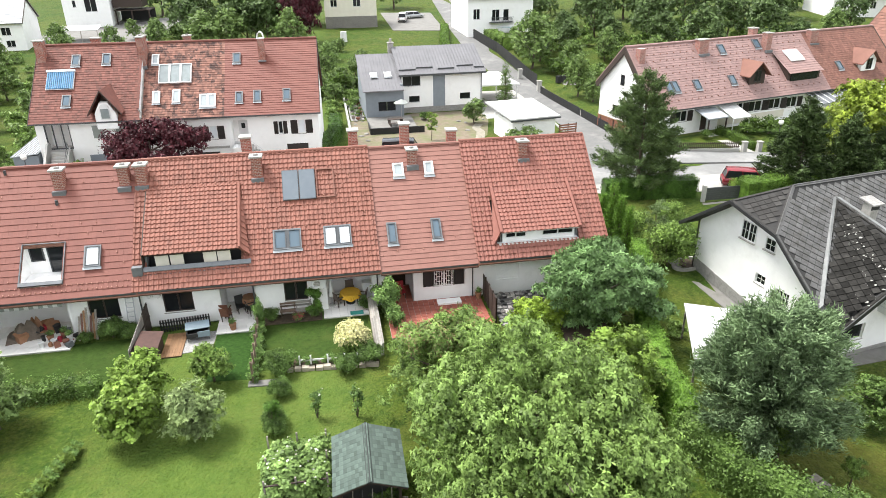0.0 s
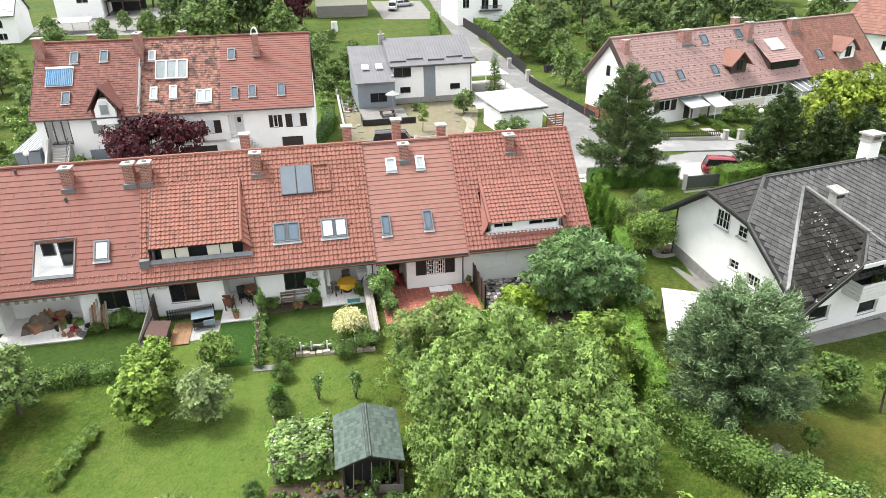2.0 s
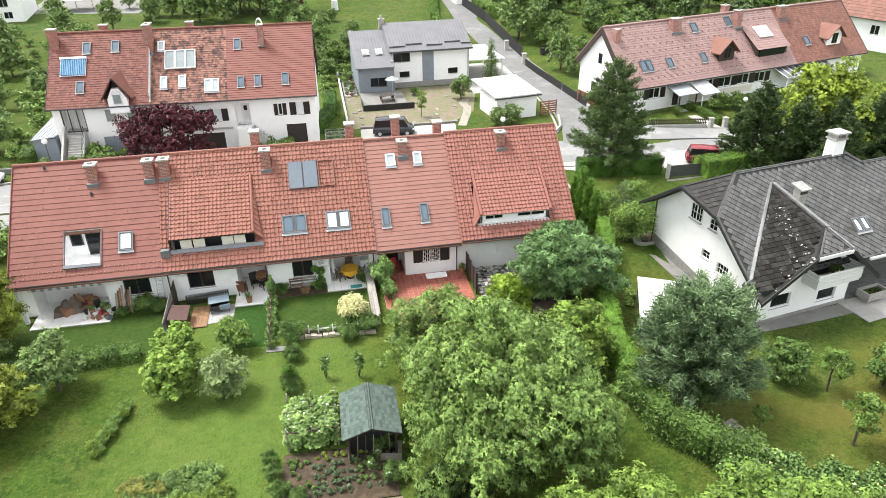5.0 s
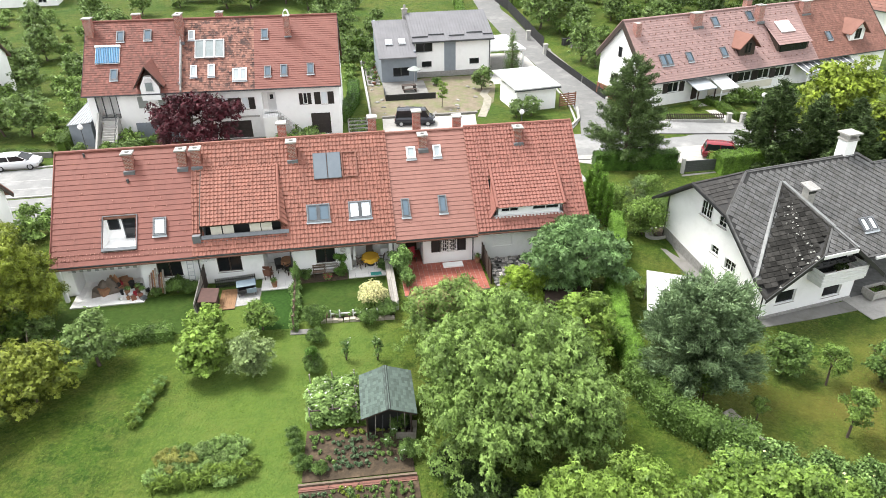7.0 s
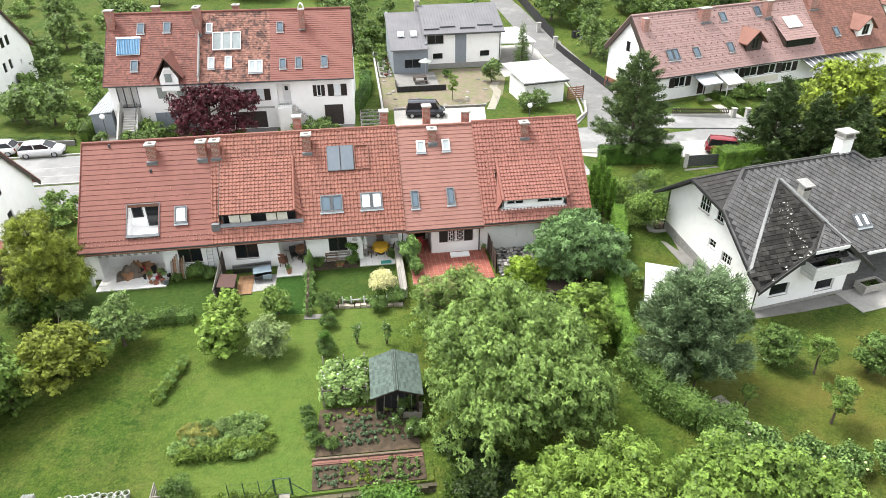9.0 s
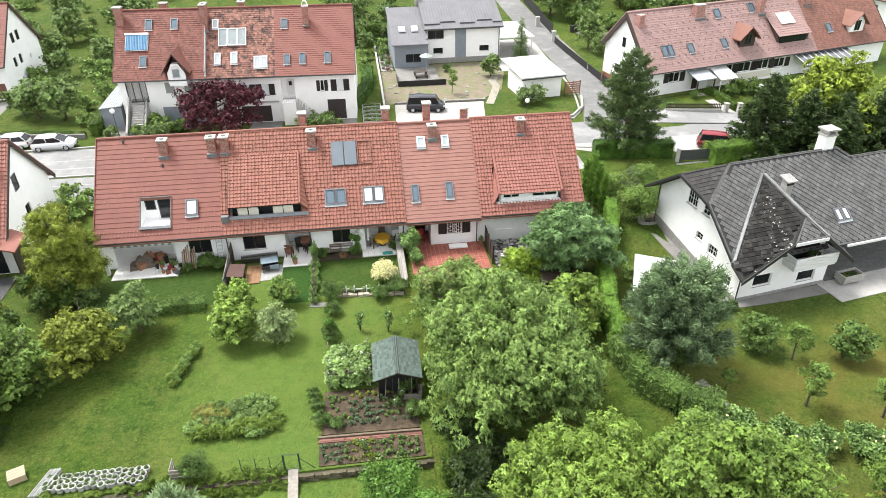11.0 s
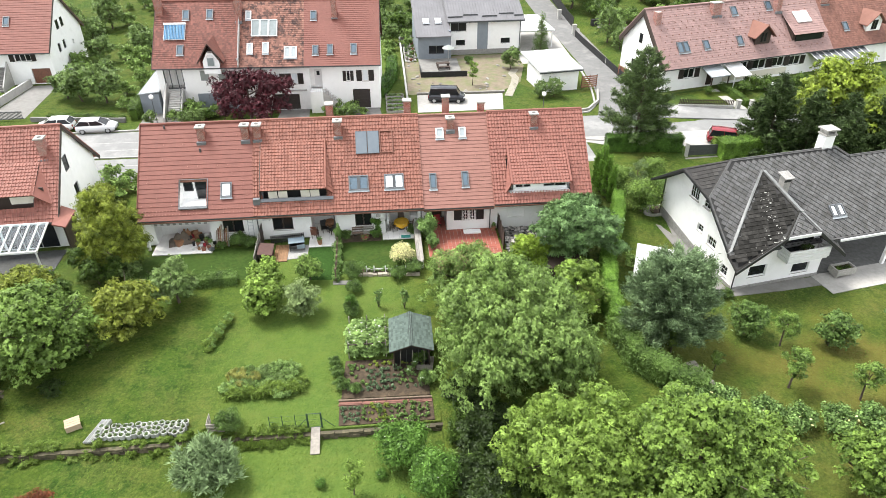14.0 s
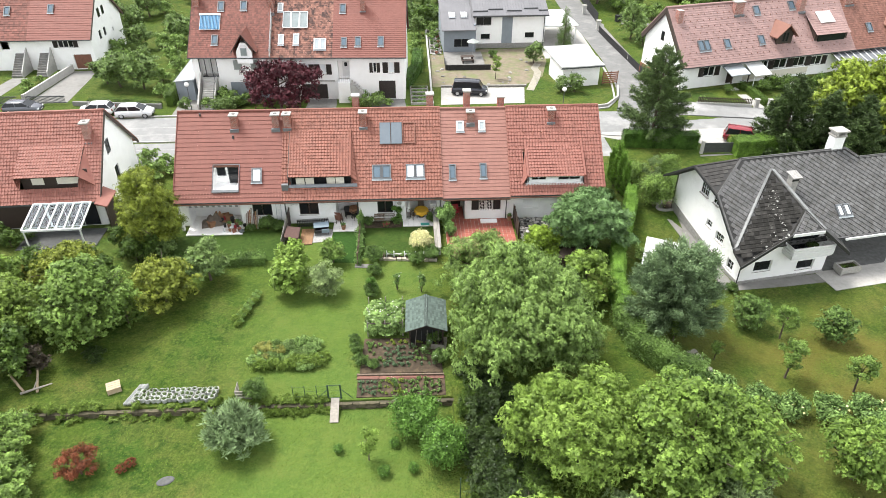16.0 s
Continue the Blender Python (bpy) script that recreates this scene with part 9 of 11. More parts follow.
# ---- terraces and gardens in front of the middle row ----
def paving(name, x0, y0, x1, y1, z, sx, sy_, material, label, gap=0.012, base=None):
    """A paved terrace: a bed and slabs that are objects on one mesh."""
    t = tagged(link(name, *box(x0, y0, z - 0.3, x1, y1, z - 0.02), base or M_CONC), label, "terrace", kind="structure")
    nx, ny = max(1, round((x1 - x0) / sx)), max(1, round((y1 - y0) / sy_))
    sx, sy_ = (x1 - x0) / nx, (y1 - y0) / ny
    g = box(gap / 2, gap / 2, -0.019, sx - gap / 2, sy_ - gap / 2, 0.012)
    me = bpy.data.meshes.new("slab")
    me.from_pydata(g[0], [], g[1])
    me.materials.append(material)
    for i in range(nx):
        for j in range(ny):
            ob = new("slab", me)
            ob.parent = t
            ob.matrix_basis = pose(x0 + i * sx, y0 + j * sy_, z + RNG.uniform(-0.003, 0.003))
    return t


def thing(name, x, y, rz, label, category, z=None, group=""):
    return empty(name, pose(x, y, gz(x, y) if z is None else z, 0, 0, rz), label, category, group)


paving("terrace", -8.6, -0.8, -3.7, 2.48, 0.08, 0.6, 0.6, M_PATIO, "pale tiled terrace with garden clutter")
paving("terrace", 4.25, -0.75, 6.5, 3.0, 0.08, 0.5, 0.5, M_PATIO, "pale tiled terrace of the dormer house")
paving("terrace", 10.5, -0.15, 13.4, 3.0, 0.08, 0.5, 0.5, M_PATIO, "pale tiled terrace with a yellow table")
paving("terrace", 14.3, -3.2, 20.4, 0.88, 0.07, 0.33, 0.33, M_REDPATIO, "red clay paved terrace", 0.02)
paving("terrace", 14.35, 0.9, 16.1, 3.1, 0.07, 0.4, 0.4, M_REDPATIO, "red paved covered entrance", 0.02)
M_RUBBLE = mat("mixed_rubble_stone", (0.44, 0.41, 0.38), (0.2, 0.185, 0.175), rough=0.95, scale=3, objvar=1.0, bump=0.5, bscale=12)
rub = paving("terrace", 20.9, -3.0, 24.6, 0.85, 0.05, 0.29, 0.26, M_RUBBLE, "mixed grey rubble stone terrace", 0.05, base=M_DARKSTONE)
for ob in rub.children:
    ob.matrix_basis = ob.matrix_basis @ pose(RNG.uniform(-0.04, 0.04), RNG.uniform(-0.04, 0.04), RNG.uniform(0.0, 0.07), RNG.uniform(-9, 9), RNG.uniform(-9, 9), RNG.uniform(-35, 35))

# covered seat of the end house: heaped covers, pots, boards
def heap(x, y, rz, w, d, h, material, label, seed):
    """A crumpled cover thrown over a heap."""
    t = thing("heaped_cover", x, y, rz, label, "cover", 0.09)
    n = 13
    v = []
    for j in range(n):
        for i in range(n):
            u_, w_ = i / (n - 1) * 2 - 1, j / (n - 1) * 2 - 1
            e = max(0.0, 1 - max(abs(u_), abs(w_)) ** 3)
            v.append((u_ * w / 2, w_ * d / 2, max(0.0, e * h * (0.55 + 0.9 * noise.noise((u_ * 2.1 + seed, w_ * 2.1, 0.0))) + 0.03 * e)))
    part("cloth", (v, [(j * n + i, j * n + i + 1, (j + 1) * n + i + 1, (j + 1) * n + i) for j in range(n - 1) for i in range(n - 1)]), material, t)
    return t


M_TARP = mat("grey_brown_cover", (0.20, 0.16, 0.125), (0.12, 0.095, 0.075), rough=0.9, scale=3, bump=0.3, bscale=10)
heap(-6.55, 1.15, 15, 2.2, 1.3, 0.95, M_TARP, "crumpled grey-brown cover heaped over cushions", 3)
heap(-6.2, 1.75, -25, 1.3, 0.7, 0.95, M_TAN, "tan cushions heaped on the terrace", 8)
heap(-5.9, 1.2, 40, 0.9, 0.7, 0.5, M_BLACK, "dark bags heaped on the terrace", 12)
rk = random.Random(21)
for k in range(22):
    mt_ = (M_TAN, M_WHITEPL, M_BLACK, M_ORANGE, M_RED, M_LEAD, M_WHITEPL)[k % 7]
    bx = thing("garden_sundry", -6.6 + 2.9 * rk.random() ** 0.6, -0.5 + 2.2 * rk.random(), rk.uniform(0, 90), ("small brown box", "white plastic tub", "black boot or bag", "clay coloured tray", "red fabric bundle", "grey metal can", "white plastic tub")[k % 7] + " lying on the terrace", "clutter", 0.09)
    a_, b_, h_ = rk.uniform(0.1, 0.22), rk.uniform(0.08, 0.16), rk.uniform(0.1, 0.32)
    part("body", merge(prism([(-a_, -b_, 0), (a_, -b_, 0), (a_, b_, 0), (-a_, b_, 0)], (rk.uniform(-0.04, 0.04), 0.02, h_)), box(-a_ * 0.7, -b_ * 0.7, h_ * 0.6, a_ * 0.6, b_ * 0.6, h_ + 0.04)), mt_, bx)
for k, (x, y, h, r, m_) in enumerate(((-5.0, 0.3, 0.35, 0.18, M_TAN), (-4.7, -0.1, 0.3, 0.16, M_WHITEPL), (-5.3, -0.3, 0.28, 0.15, M_WHITEPL), (-4.3, 0.5, 0.4, 0.2, M_ORANGE), (-4.0, -0.3, 0.3, 0.17, M_ORANGE), (-5.6, 1.6, 0.4, 0.2, M_RED), (-3.9, 0.1, 0.36, 0.16, M_WHITEPL), (-4.9, 1.2, 0.5, 0.2, M_BLACK), (-5.4, 0.4, 0.3, 0.14, M_BLACK), (5.2, -0.4, 0.35, 0.2, M_TAN), (20.2, 0.4, 0.4, 0.2, M_TAN), (13.0, 0.9, 0.4, 0.22, M_ORANGE))):
    p_ = thing("plant_pot", x, y, k * 40, "clay plant pot with a small plant" if m_ in (M_TAN, M_ORANGE) else "small dark or white garden pot", "pot", 0.085)
    part("pot", merge(cyl((0, 0, 0), (0, 0, h), r * 0.75, r, 12), cyl((0, 0, h), (0, 0, h + 0.04), r * 1.1, r * 1.1, 12)), m_, p_)
    if m_ is not M_BLACK and not (x < -3.5 and k % 3):
        quads("plant", cloud(300 + k, [(0, 0, h + 0.18)], [0.22], 120, 0.12), L_VEG, p_)
for k, (x, y, rz) in enumerate(((-5.6, 1.9, 20), (-6.6, 0.6, 50), (-5.2, 1.5, 70))):
    c_ = thing("cardboard_box", x, y, rz, "open brown box of garden things", "box", 0.085)
    part("body", box(-0.3, -0.2, 0, 0.3, 0.2, 0.35 + 0.1 * k), M_TAN, c_)
    part("flap", prism([(-0.3, 0.2, 0.35 + 0.1 * k), (0.3, 0.2, 0.35 + 0.1 * k), (0.3, 0.36, 0.43 + 0.1 * k), (-0.3, 0.36, 0.43 + 0.1 * k)], (0, 0, 0.01)), M_TAN, c_)
for k in range(7):
    b_ = thing("timber_board", -3.5 + 0.16 * k, 0.55, 0, "weathered board leaning on the house wall", "board", 0.02, "boards leaning on the wall")
    part("plank", prism([(0, -0.45 + 0.05 * (k % 3), 0), (0.11, -0.45 + 0.05 * (k % 3), 0), (0.11, 0.3, 1.2 + 0.18 * (k % 4)), (0, 0.3, 1.2 + 0.18 * (k % 4))], (0, 0.03, 0)), (M_GREYWOOD, M_REDWOOD, M_WOOD)[k % 3], b_)
ld = thing("ladder", -0.75, 0.55, 0, "aluminium ladder leaning on the house wall", "ladder", 0.02)
for x in (0, 0.42):
    part("rail", prism([(x, -0.3, 0), (x + 0.05, -0.3, 0), (x + 0.05, 0.3, 2.3), (x, 0.3, 2.3)], (0, 0.05, 0)), M_ALU, ld)
for k in range(8):
    part("rung", cyl((0.02, -0.25 + 0.07 * k, 0.25 + 0.27 * k), (0.45, -0.25 + 0.07 * k, 0.25 + 0.27 * k), 0.02, n=6), M_ALU, ld)
aw = thing("rolled_awning", -8.4, 0.75, 0, "striped green and white awning over the seat", "awning", 2.5)
for k in range(18):
    part("stripe", prism([(0.25 * k, 0, 0.2), (0.25 * k + 0.248, 0, 0.2), (0.25 * k + 0.248, -0.5, 0.0), (0.25 * k, -0.5, 0.0)], (0, 0, -0.02)), M_GREYSHUT if k % 2 else M_WHITEPL, aw)
    part("valance", box(0.25 * k, -0.51, -0.22, 0.25 * k + 0.248, -0.5, 0.0), M_GREYSHUT if k % 2 else M_WHITEPL, aw)
sp_ = thing("corner_post", -9.0, 0.2, 0, "white square post carrying the roof corner", "post")
part("shaft", box(-0.12, -0.12, 0, 0.12, 0.12, 2.75), M_WHITE, sp_)

# screen, deck and table of the dormer house
scr = thing("timber_screen", 0.35, 0.85, -93, "silvered timber screen between two gardens", "fence")
for k in range(15):
    part("board", box(0.27 * k, -0.02, 0.02, 0.27 * k + 0.25, 0.02, 1.75 - 0.05 * k), M_PALEWOOD if k > 3 else M_DARKWOOD, scr)
part("rail", box(0, 0.021, 0.8, 4.05, 0.06, 0.88), M_DARKWOOD, scr)
br = thing("woodshed", 0.45, -2.75, 0, "low brown roofed log store beside the screen", "shed")
part("wall", merge(box(0, 0, 0, 0.08, 1.5, 0.9), box(0.9, 0, 0, 0.98, 1.5, 0.75), box(0.08, 1.42, 0, 0.9, 1.5, 0.85)), M_DARKWOOD, br)
part("roof", prism([(-0.1, -0.15, 0.95), (1.1, -0.15, 0.8), (1.1, 1.6, 0.8), (-0.1, 1.6, 0.95)], (0, 0, 0.06)), M_REDDARK, br)
dk_ = tagged(link("timber_deck", *box(1.5, -2.7, -0.1, 2.62, -0.2, 0.05), M_DARKWOOD), "honey coloured timber deck", "deck", kind="structure")
gm = bpy.data.meshes.new("plank")
_g = box(0.006, 0, 0.05, 0.132, 2.5, 0.085)
gm.from_pydata(_g[0], [], _g[1])
gm.materials.append(M_WOOD)
for k in range(8):
    ob = new("plank", gm)
    ob.parent = dk_
    ob.matrix_basis = pose(1.5 + 0.14 * k, -2.7, 0)
sheet("gravel_patch", [(2.62, -2.4), (4.2, -2.2), (4.3, -0.3), (2.62, -0.2)], M_GRAVEL, "pale gravel beside the deck", "gravel", 0.03)
M_BLUEGREY = mat("blue_grey_panel", (0.24, 0.31, 0.36), (0.19, 0.25, 0.29), rough=0.5)
bn = thing("slatted_bench_fence", 1.05, 0.1, 6, "black slatted picket screen in front of the window", "fence")
for k in range(19):
    part("slat", box(0.15 * k, 0, 0.05, 0.15 * k + 0.09, 0.03, 0.85), M_BLACK, bn)
part("rail", merge(box(0, -0.03, 0.2, 2.8, 0.0, 0.28)), M_BLACK, bn)
part("rail", merge(box(0, -0.03, 0.62, 2.8, 0.0, 0.7)), M_BLACK, bn)
gt = thing("cold_frame", 2.75, -1.35, 8, "blue-grey panelled cold frame on legs on gravel", "cold frame")
part("tray", merge(box(0, 0, 0.3, 1.25, 0.06, 0.55), box(0, 0.84, 0.3, 1.25, 0.9, 0.72), box(0, 0.06, 0.3, 0.06, 0.84, 0.6), box(1.19, 0.06, 0.3, 1.25, 0.84, 0.6), box(0.06, 0.06, 0.3, 1.19, 0.84, 0.34)), M_BLACK, gt)
part("lid", prism([(-0.04, 0.3, 0.66), (1.29, 0.3, 0.66), (1.29, 0.98, 0.79), (-0.04, 0.98, 0.79)], (0, 0, 0.04)), M_BLUEGREY, gt, "blue-grey panel")
part("front_panel", box(0.62, -0.04, 0.3, 1.29, -0.003, 0.66), M_BLUEGREY, gt)
for x in (0.03, 1.16):
    for y in (0.03, 0.8):
        part("leg", box(x, y, 0, x + 0.06, y + 0.06, 0.3), M_METAL, gt)


def garden_chair(x, y, rz, mt, label):
    c = thing("garden_chair", x, y, rz, label, "chair", 0.09)
    part("seat", box(-0.26, -0.26, 0.40, 0.26, 0.26, 0.46), mt, c)
    part("backrest", prism([(-0.26, 0.22, 0.46), (0.26, 0.22, 0.46), (0.26, 0.34, 1.0), (-0.26, 0.34, 1.0)], (0, 0.04, 0)), mt, c)
    for a in (-0.24, 0.19):
        for b in (-0.24, 0.19):
            part("leg", box(a, b, 0, a + 0.05, b + 0.05, 0.40), M_DARKWOOD, c)
    for a in (-0.29, 0.25):
        part("armrest", box(a, -0.24, 0.62, a + 0.05, 0.24, 0.66), mt, c)
    return c


garden_chair(4.75, 0.7, 160, M_REDWOOD, "reddish wooden garden armchair")
garden_chair(4.65, 1.2, 170, M_REDWOOD, "reddish wooden garden armchair")
garden_chair(5.5, 1.6, 20, M_BLACK, "black garden chair on the terrace")
garden_chair(6.2, 1.2, -60, M_BLACK, "black garden chair on the terrace")
garden_chair(15.4, 1.5, 10, M_RED, "chair with a red cover in the entrance")


def round_table(x, y, r, cloth, label):
    t = thing("round_table", x, y, 0, label, "table", 0.09)
    part("tabletop", cyl((0, 0, 0.70), (0, 0, 0.745), r, n=24), M_WHITEPL, t)
    part("leg", merge(cyl((0, 0, 0.04), (0, 0, 0.7), 0.05, n=8), cyl((0, 0, 0), (0, 0, 0.05), 0.3, n=14)), M_METAL, t)
    c = thing("tablecloth", x, y, 0, "mustard yellow cloth over the round table" if cloth is M_YELLOW else "pale pink cloth over the table", "tablecloth", 0.09 + 0.748)
    v, f = [(0, 0, 0.012)], []
    n = 32
    for k in range(n):
        a = 2 * math.pi * k / n
        v.append((r * math.cos(a), r * math.sin(a), 0.01))
    for k in range(n):
        a = 2 * math.pi * k / n
        w = r * (1.10 + 0.07 * math.cos(8 * a))
        v.append((w * math.cos(a), w * math.sin(a), -0.30 - 0.05 * math.cos(4 * a)))
    for k in range(n):
        q = (k + 1) % n
        f += [(0, 1 + k, 1 + q), (1 + k, 1 + n + k, 1 + n + q, 1 + q)]
    part("cloth", (v, f), cloth, c)
    return t


round_table(12.2, 1.5, 0.62, M_YELLOW, "round garden table under a cloth")
round_table(6.0, 2.1, 0.45, M_TAN, "small round table under a cloth")
for x, y, rz in ((11.5, 1.2, 120), (12.9, 1.3, -110), (12.2, 2.3, 0)):
    garden_chair(x, y, rz, M_WICKER, "wicker garden chair at the yellow table")
um = thing("folded_parasol", 11.05, 1.3, 0, "folded white parasol in its stand", "parasol", 0.09)
part("canopy", cyl((0, 0, 0.7), (0, 0, 2.1), 0.17, 0.05, 10), M_WHITEPL, um)
part("pole", cyl((0, 0, 0), (0, 0, 2.2), 0.025, n=8), M_ALU, um)
part("base", cyl((0, 0, 0), (0, 0, 0.08), 0.22, n=14), M_CONC, um)
mtt = thing("doormat", 12.5, 0.1, 0, "teal doormat on the terrace edge", "mat", 0.095)
part("pile", box(-0.4, -0.22, 0, 0.4, 0.22, 0.02), M_TEAL, mtt)
for x, lab, c in ((7.9, "weathered brown garden bench against the wall", M_OLDWOOD), (8.8, "bleached silver garden bench against the wall", M_PALEWOOD)):
    gb = thing("garden_bench", x, 0.45, 0, lab, "bench")
    for k in range(3):
        part("seat_slat", box(0, -0.05 + 0.13 * k, 0.42, 0.95, 0.06 + 0.13 * k, 0.46), c, gb)
    for k in range(2):
        part("back_slat", box(0, 0.34, 0.58 + 0.18 * k, 0.95, 0.37, 0.70 + 0.18 * k), c, gb)
    for a in (0.05, 0.85):
        part("leg", merge(box(a, -0.04, 0, a + 0.05, 0.02, 0.42), box(a, 0.3, 0, a + 0.05, 0.36, 0.9)), c, gb)
sheet("flower_bed", [(6.95, -0.25), (10.4, -0.2), (10.4, 0.85), (6.95, 0.85)], M_SOIL, "dark planted bed along the house wall", "bed", 0.05)
wp_ = thing("wall_cabinet", 13.3, 1.4, 0, "small white cabinet on the terrace", "cabinet", 0.09)
part("body", box(-0.3, 0.6, 0, 0.3, 1.1, 1.0), M_WHITEPL, wp_)
part("door", box(-0.27, 0.58, 0.05, 0.27, 0.598, 0.95), M_WHITEPL, wp_)
stp = thing("door_step", 18.3, 0.3, 0, "white stone step below the barred window", "step", 0.06)
part("slab", box(-0.75, -0.3, 0, 0.75, 0.3, 0.14), M_WHITE, stp)

# boundary walls and fences between the gardens
pw = thing("board_walk_wall", 13.25, 0.7, -90, "silvered timber boards on a low boundary wall", "wall")
part("core", box(0, 0.05, 0, 5.4, 0.45, 0.75), M_CONC, pw)
for j in range(4):
    for k, (p_, q_) in enumerate(((0.0, 2.6 - 0.2 * (j % 2)), (2.61 - 0.2 * (j % 2), 5.4 + 0.12 * (j % 3)))):
        part("board", box(p_, 0.0 + 0.128 * j, 0.762 + 0.006 * (j % 2), q_, 0.1 + 0.128 * j, 0.80 + 0.006 * (j % 2)), M_PALEWOOD, pw)
for k in range(3):
    part("side_board", box(0, -0.03, 0.1 + 0.22 * k, 5.4, 0.045, 0.3 + 0.22 * k), M_GREYWOOD, pw)
for x, y0, y1, lab in ((6.75, -6.0, -0.4, "rustic timber fence between two lawns"), (20.6, -2.6, 0.8, "dark timber fence beside the stone terrace")):
    fe = thing("timber_fence", x, y0, 90, lab, "fence")
    n = int((y1 - y0) / 0.9) + 1
    for k in range(n):
        part("post", box(0.9 * k, -0.05, -0.1, 0.9 * k + 0.09, 0.05, 1.3 if x < 10 else 1.7), M_OLDWOOD if x < 10 else M_DARKWOOD, fe)
    for z in (0.35, 0.85) if x < 10 else np.arange(0.1, 1.55, 0.22):
        part("rail", box(0, -0.02, z, y1 - y0, 0.02, z + (0.08 if x < 10 else 0.2)), M_OLDWOOD if x < 10 else M_DARKWOOD, fe)
vg = bush("clinging_vine", 0.9, 0.9, L_VEG, 0.12, 700, 401, "leafy vine on the timber fence", k=8)
put(vg, 6.75, -1.6)
for k, y in enumerate((-0.8, -1.3, -2.1, -2.7, -3.3, -3.9, -4.6, -5.3, -5.8)):
    again(vg, 6.8, y, rz=60 * k, s=0.75 + 0.1 * (k % 2))
fbw = thing("flower_bed_wall", 7.6, -4.85, -4.5, "low stone bed wall with white boards and flowers", "wall")
for k in range(13):
    part("stone", box(0.38 * k + 0.9, -0.45 + 0.03 * (k % 2), 0, 0.38 * k + 1.2 + 0.04 * (k % 3), -0.15, 0.16 + 0.04 * (k % 3)), M_SANDSTONE, fbw)
part("soil_strip", box(0.9, -0.15, 0, 5.8, 0.5, 0.2), M_SOIL, fbw)
for k, x in enumerate((1.5, 2.1, 3.0, 3.9, 4.6)):
    part("white_board", box(x, -0.1, 0.2, x + 0.08, -0.02, 0.75), M_WHITEPL, fbw)
    part("white_rail", box(x, -0.06, 0.4, x + 0.75, -0.02, 0.5), M_WHITEPL, fbw)
for k in range(9):
    again(vg, 8.7 + 0.42 * k, -4.9 - 0.03 * k, 0.15, rz=50 * k, s=0.4 + 0.1 * (k % 3), label="low bedding plant in the flower bed")
sheet("stone_slab", [(6.5, -6.3), (8.0, -6.4), (8.0, -5.9), (6.5, -5.8)], M_DRIVE, "concrete slab at the end of the fence", "slab", 0.06)

# green roofed garden shed
shed = thing("garden_shed", 10.7, -16.0, -1.0, "dark timber garden shed with a green shingle roof", "shed")
for x in (0.2, 2.5):
    part("wall", box(x, 0.1, 0, x + 0.08, 2.7, 1.72), M_DARKWOOD, shed)
part("rear_wall", box(0.281, 2.62, 0, 2.499, 2.7, 1.72), M_DARKWOOD, shed)
for y in (0.1, 2.65):
    part("gable", prism([(0.2, y, 1.722), (2.58, y, 1.722), (1.39, y, 2.20)], (0, 0.05, 0)), M_DARKWOOD, shed)
part("floor", box(0.281, 0.1, 0, 2.499, 2.61, 0.06), M_DARKWOOD, shed)
# Black boards and door added to stand in for the shed's unlit inside.
part("front_wall", box(0.281, 0.3, 0.06, 0.95, 0.36, 1.72), M_BLACK, shed, "black board standing in for the dark shed inside")
part("front_wall", box(1.85, 0.3, 0.06, 2.499, 0.36, 1.72), M_BLACK, shed, "black board standing in for the dark shed inside")
part("door", box(0.96, 0.31, 0.08, 1.84, 0.35, 1.7), M_BLACK, shed, "black panel standing in for the dark shed inside")
for x in (0.2, 2.49):
    part("post", box(x, -0.32, 0, x + 0.09, -0.23, 1.72), M_DARKWOOD, shed)
sh = bpy.data.meshes.new("shingle")
_g = box(0.004, 0.0, 0.0, 0.242, 0.19, 0.028)
sh.from_pydata(_g[0], [], _g[1])
sh.materials.append(M_GREENSHINGLE)
for sgn in (-1, 1):
    ex_ = 1.39 + sgn * 1.42
    rl = part("roof", prism([(1.39, -0.5, 2.26), (ex_, -0.5, 1.74), (ex_, 2.95, 1.74), (1.39, 2.95, 2.26)], (0, 0, -0.06)), M_DARKWOOD, shed)
    mm = frame_of((ex_, 2.95 if sgn < 0 else -0.5, 1.74), (0, -1 if sgn < 0 else 1, 0), (-sgn * 1.42, 0, 0.52))
    for j in range(10):
        for i in range(14):
            ob = new("shingle", sh)
            ob.parent = rl
            ob.matrix_basis = mm @ pose(0.2464 * i, 0.16 * j - 0.02, 0.03, -6)
part("ridge_cap", prism([(1.20, -0.52, 2.23), (1.39, -0.52, 2.33), (1.58, -0.52, 2.23)], (0, 3.5, 0)), M_SHINGLECAP, shed)
for k in range(5):
    part("tool", cyl((0.6 + 0.4 * k, 0.02, 0.0), (0.7 + 0.38 * k, 0.06, 1.4), 0.02, n=6), (M_GREYWOOD, M_METAL)[k % 2], shed)
cb = thing("wooden_crate", 13.4, -16.6, 80, "white and brown wooden crate beside the shed", "crate")
for a in range(4):
    part("slat", box(0, 0.28 * a, 0.0, 0.9, 0.28 * a + 0.2, 0.06), M_GREYWOOD, cb)
part("side", box(0, -0.02, 0.06, 0.04, 1.06, 0.5), M_GREYWOOD, cb)
part("side", box(0.86, -0.02, 0.06, 0.9, 1.06, 0.5), M_GREYWOOD, cb)

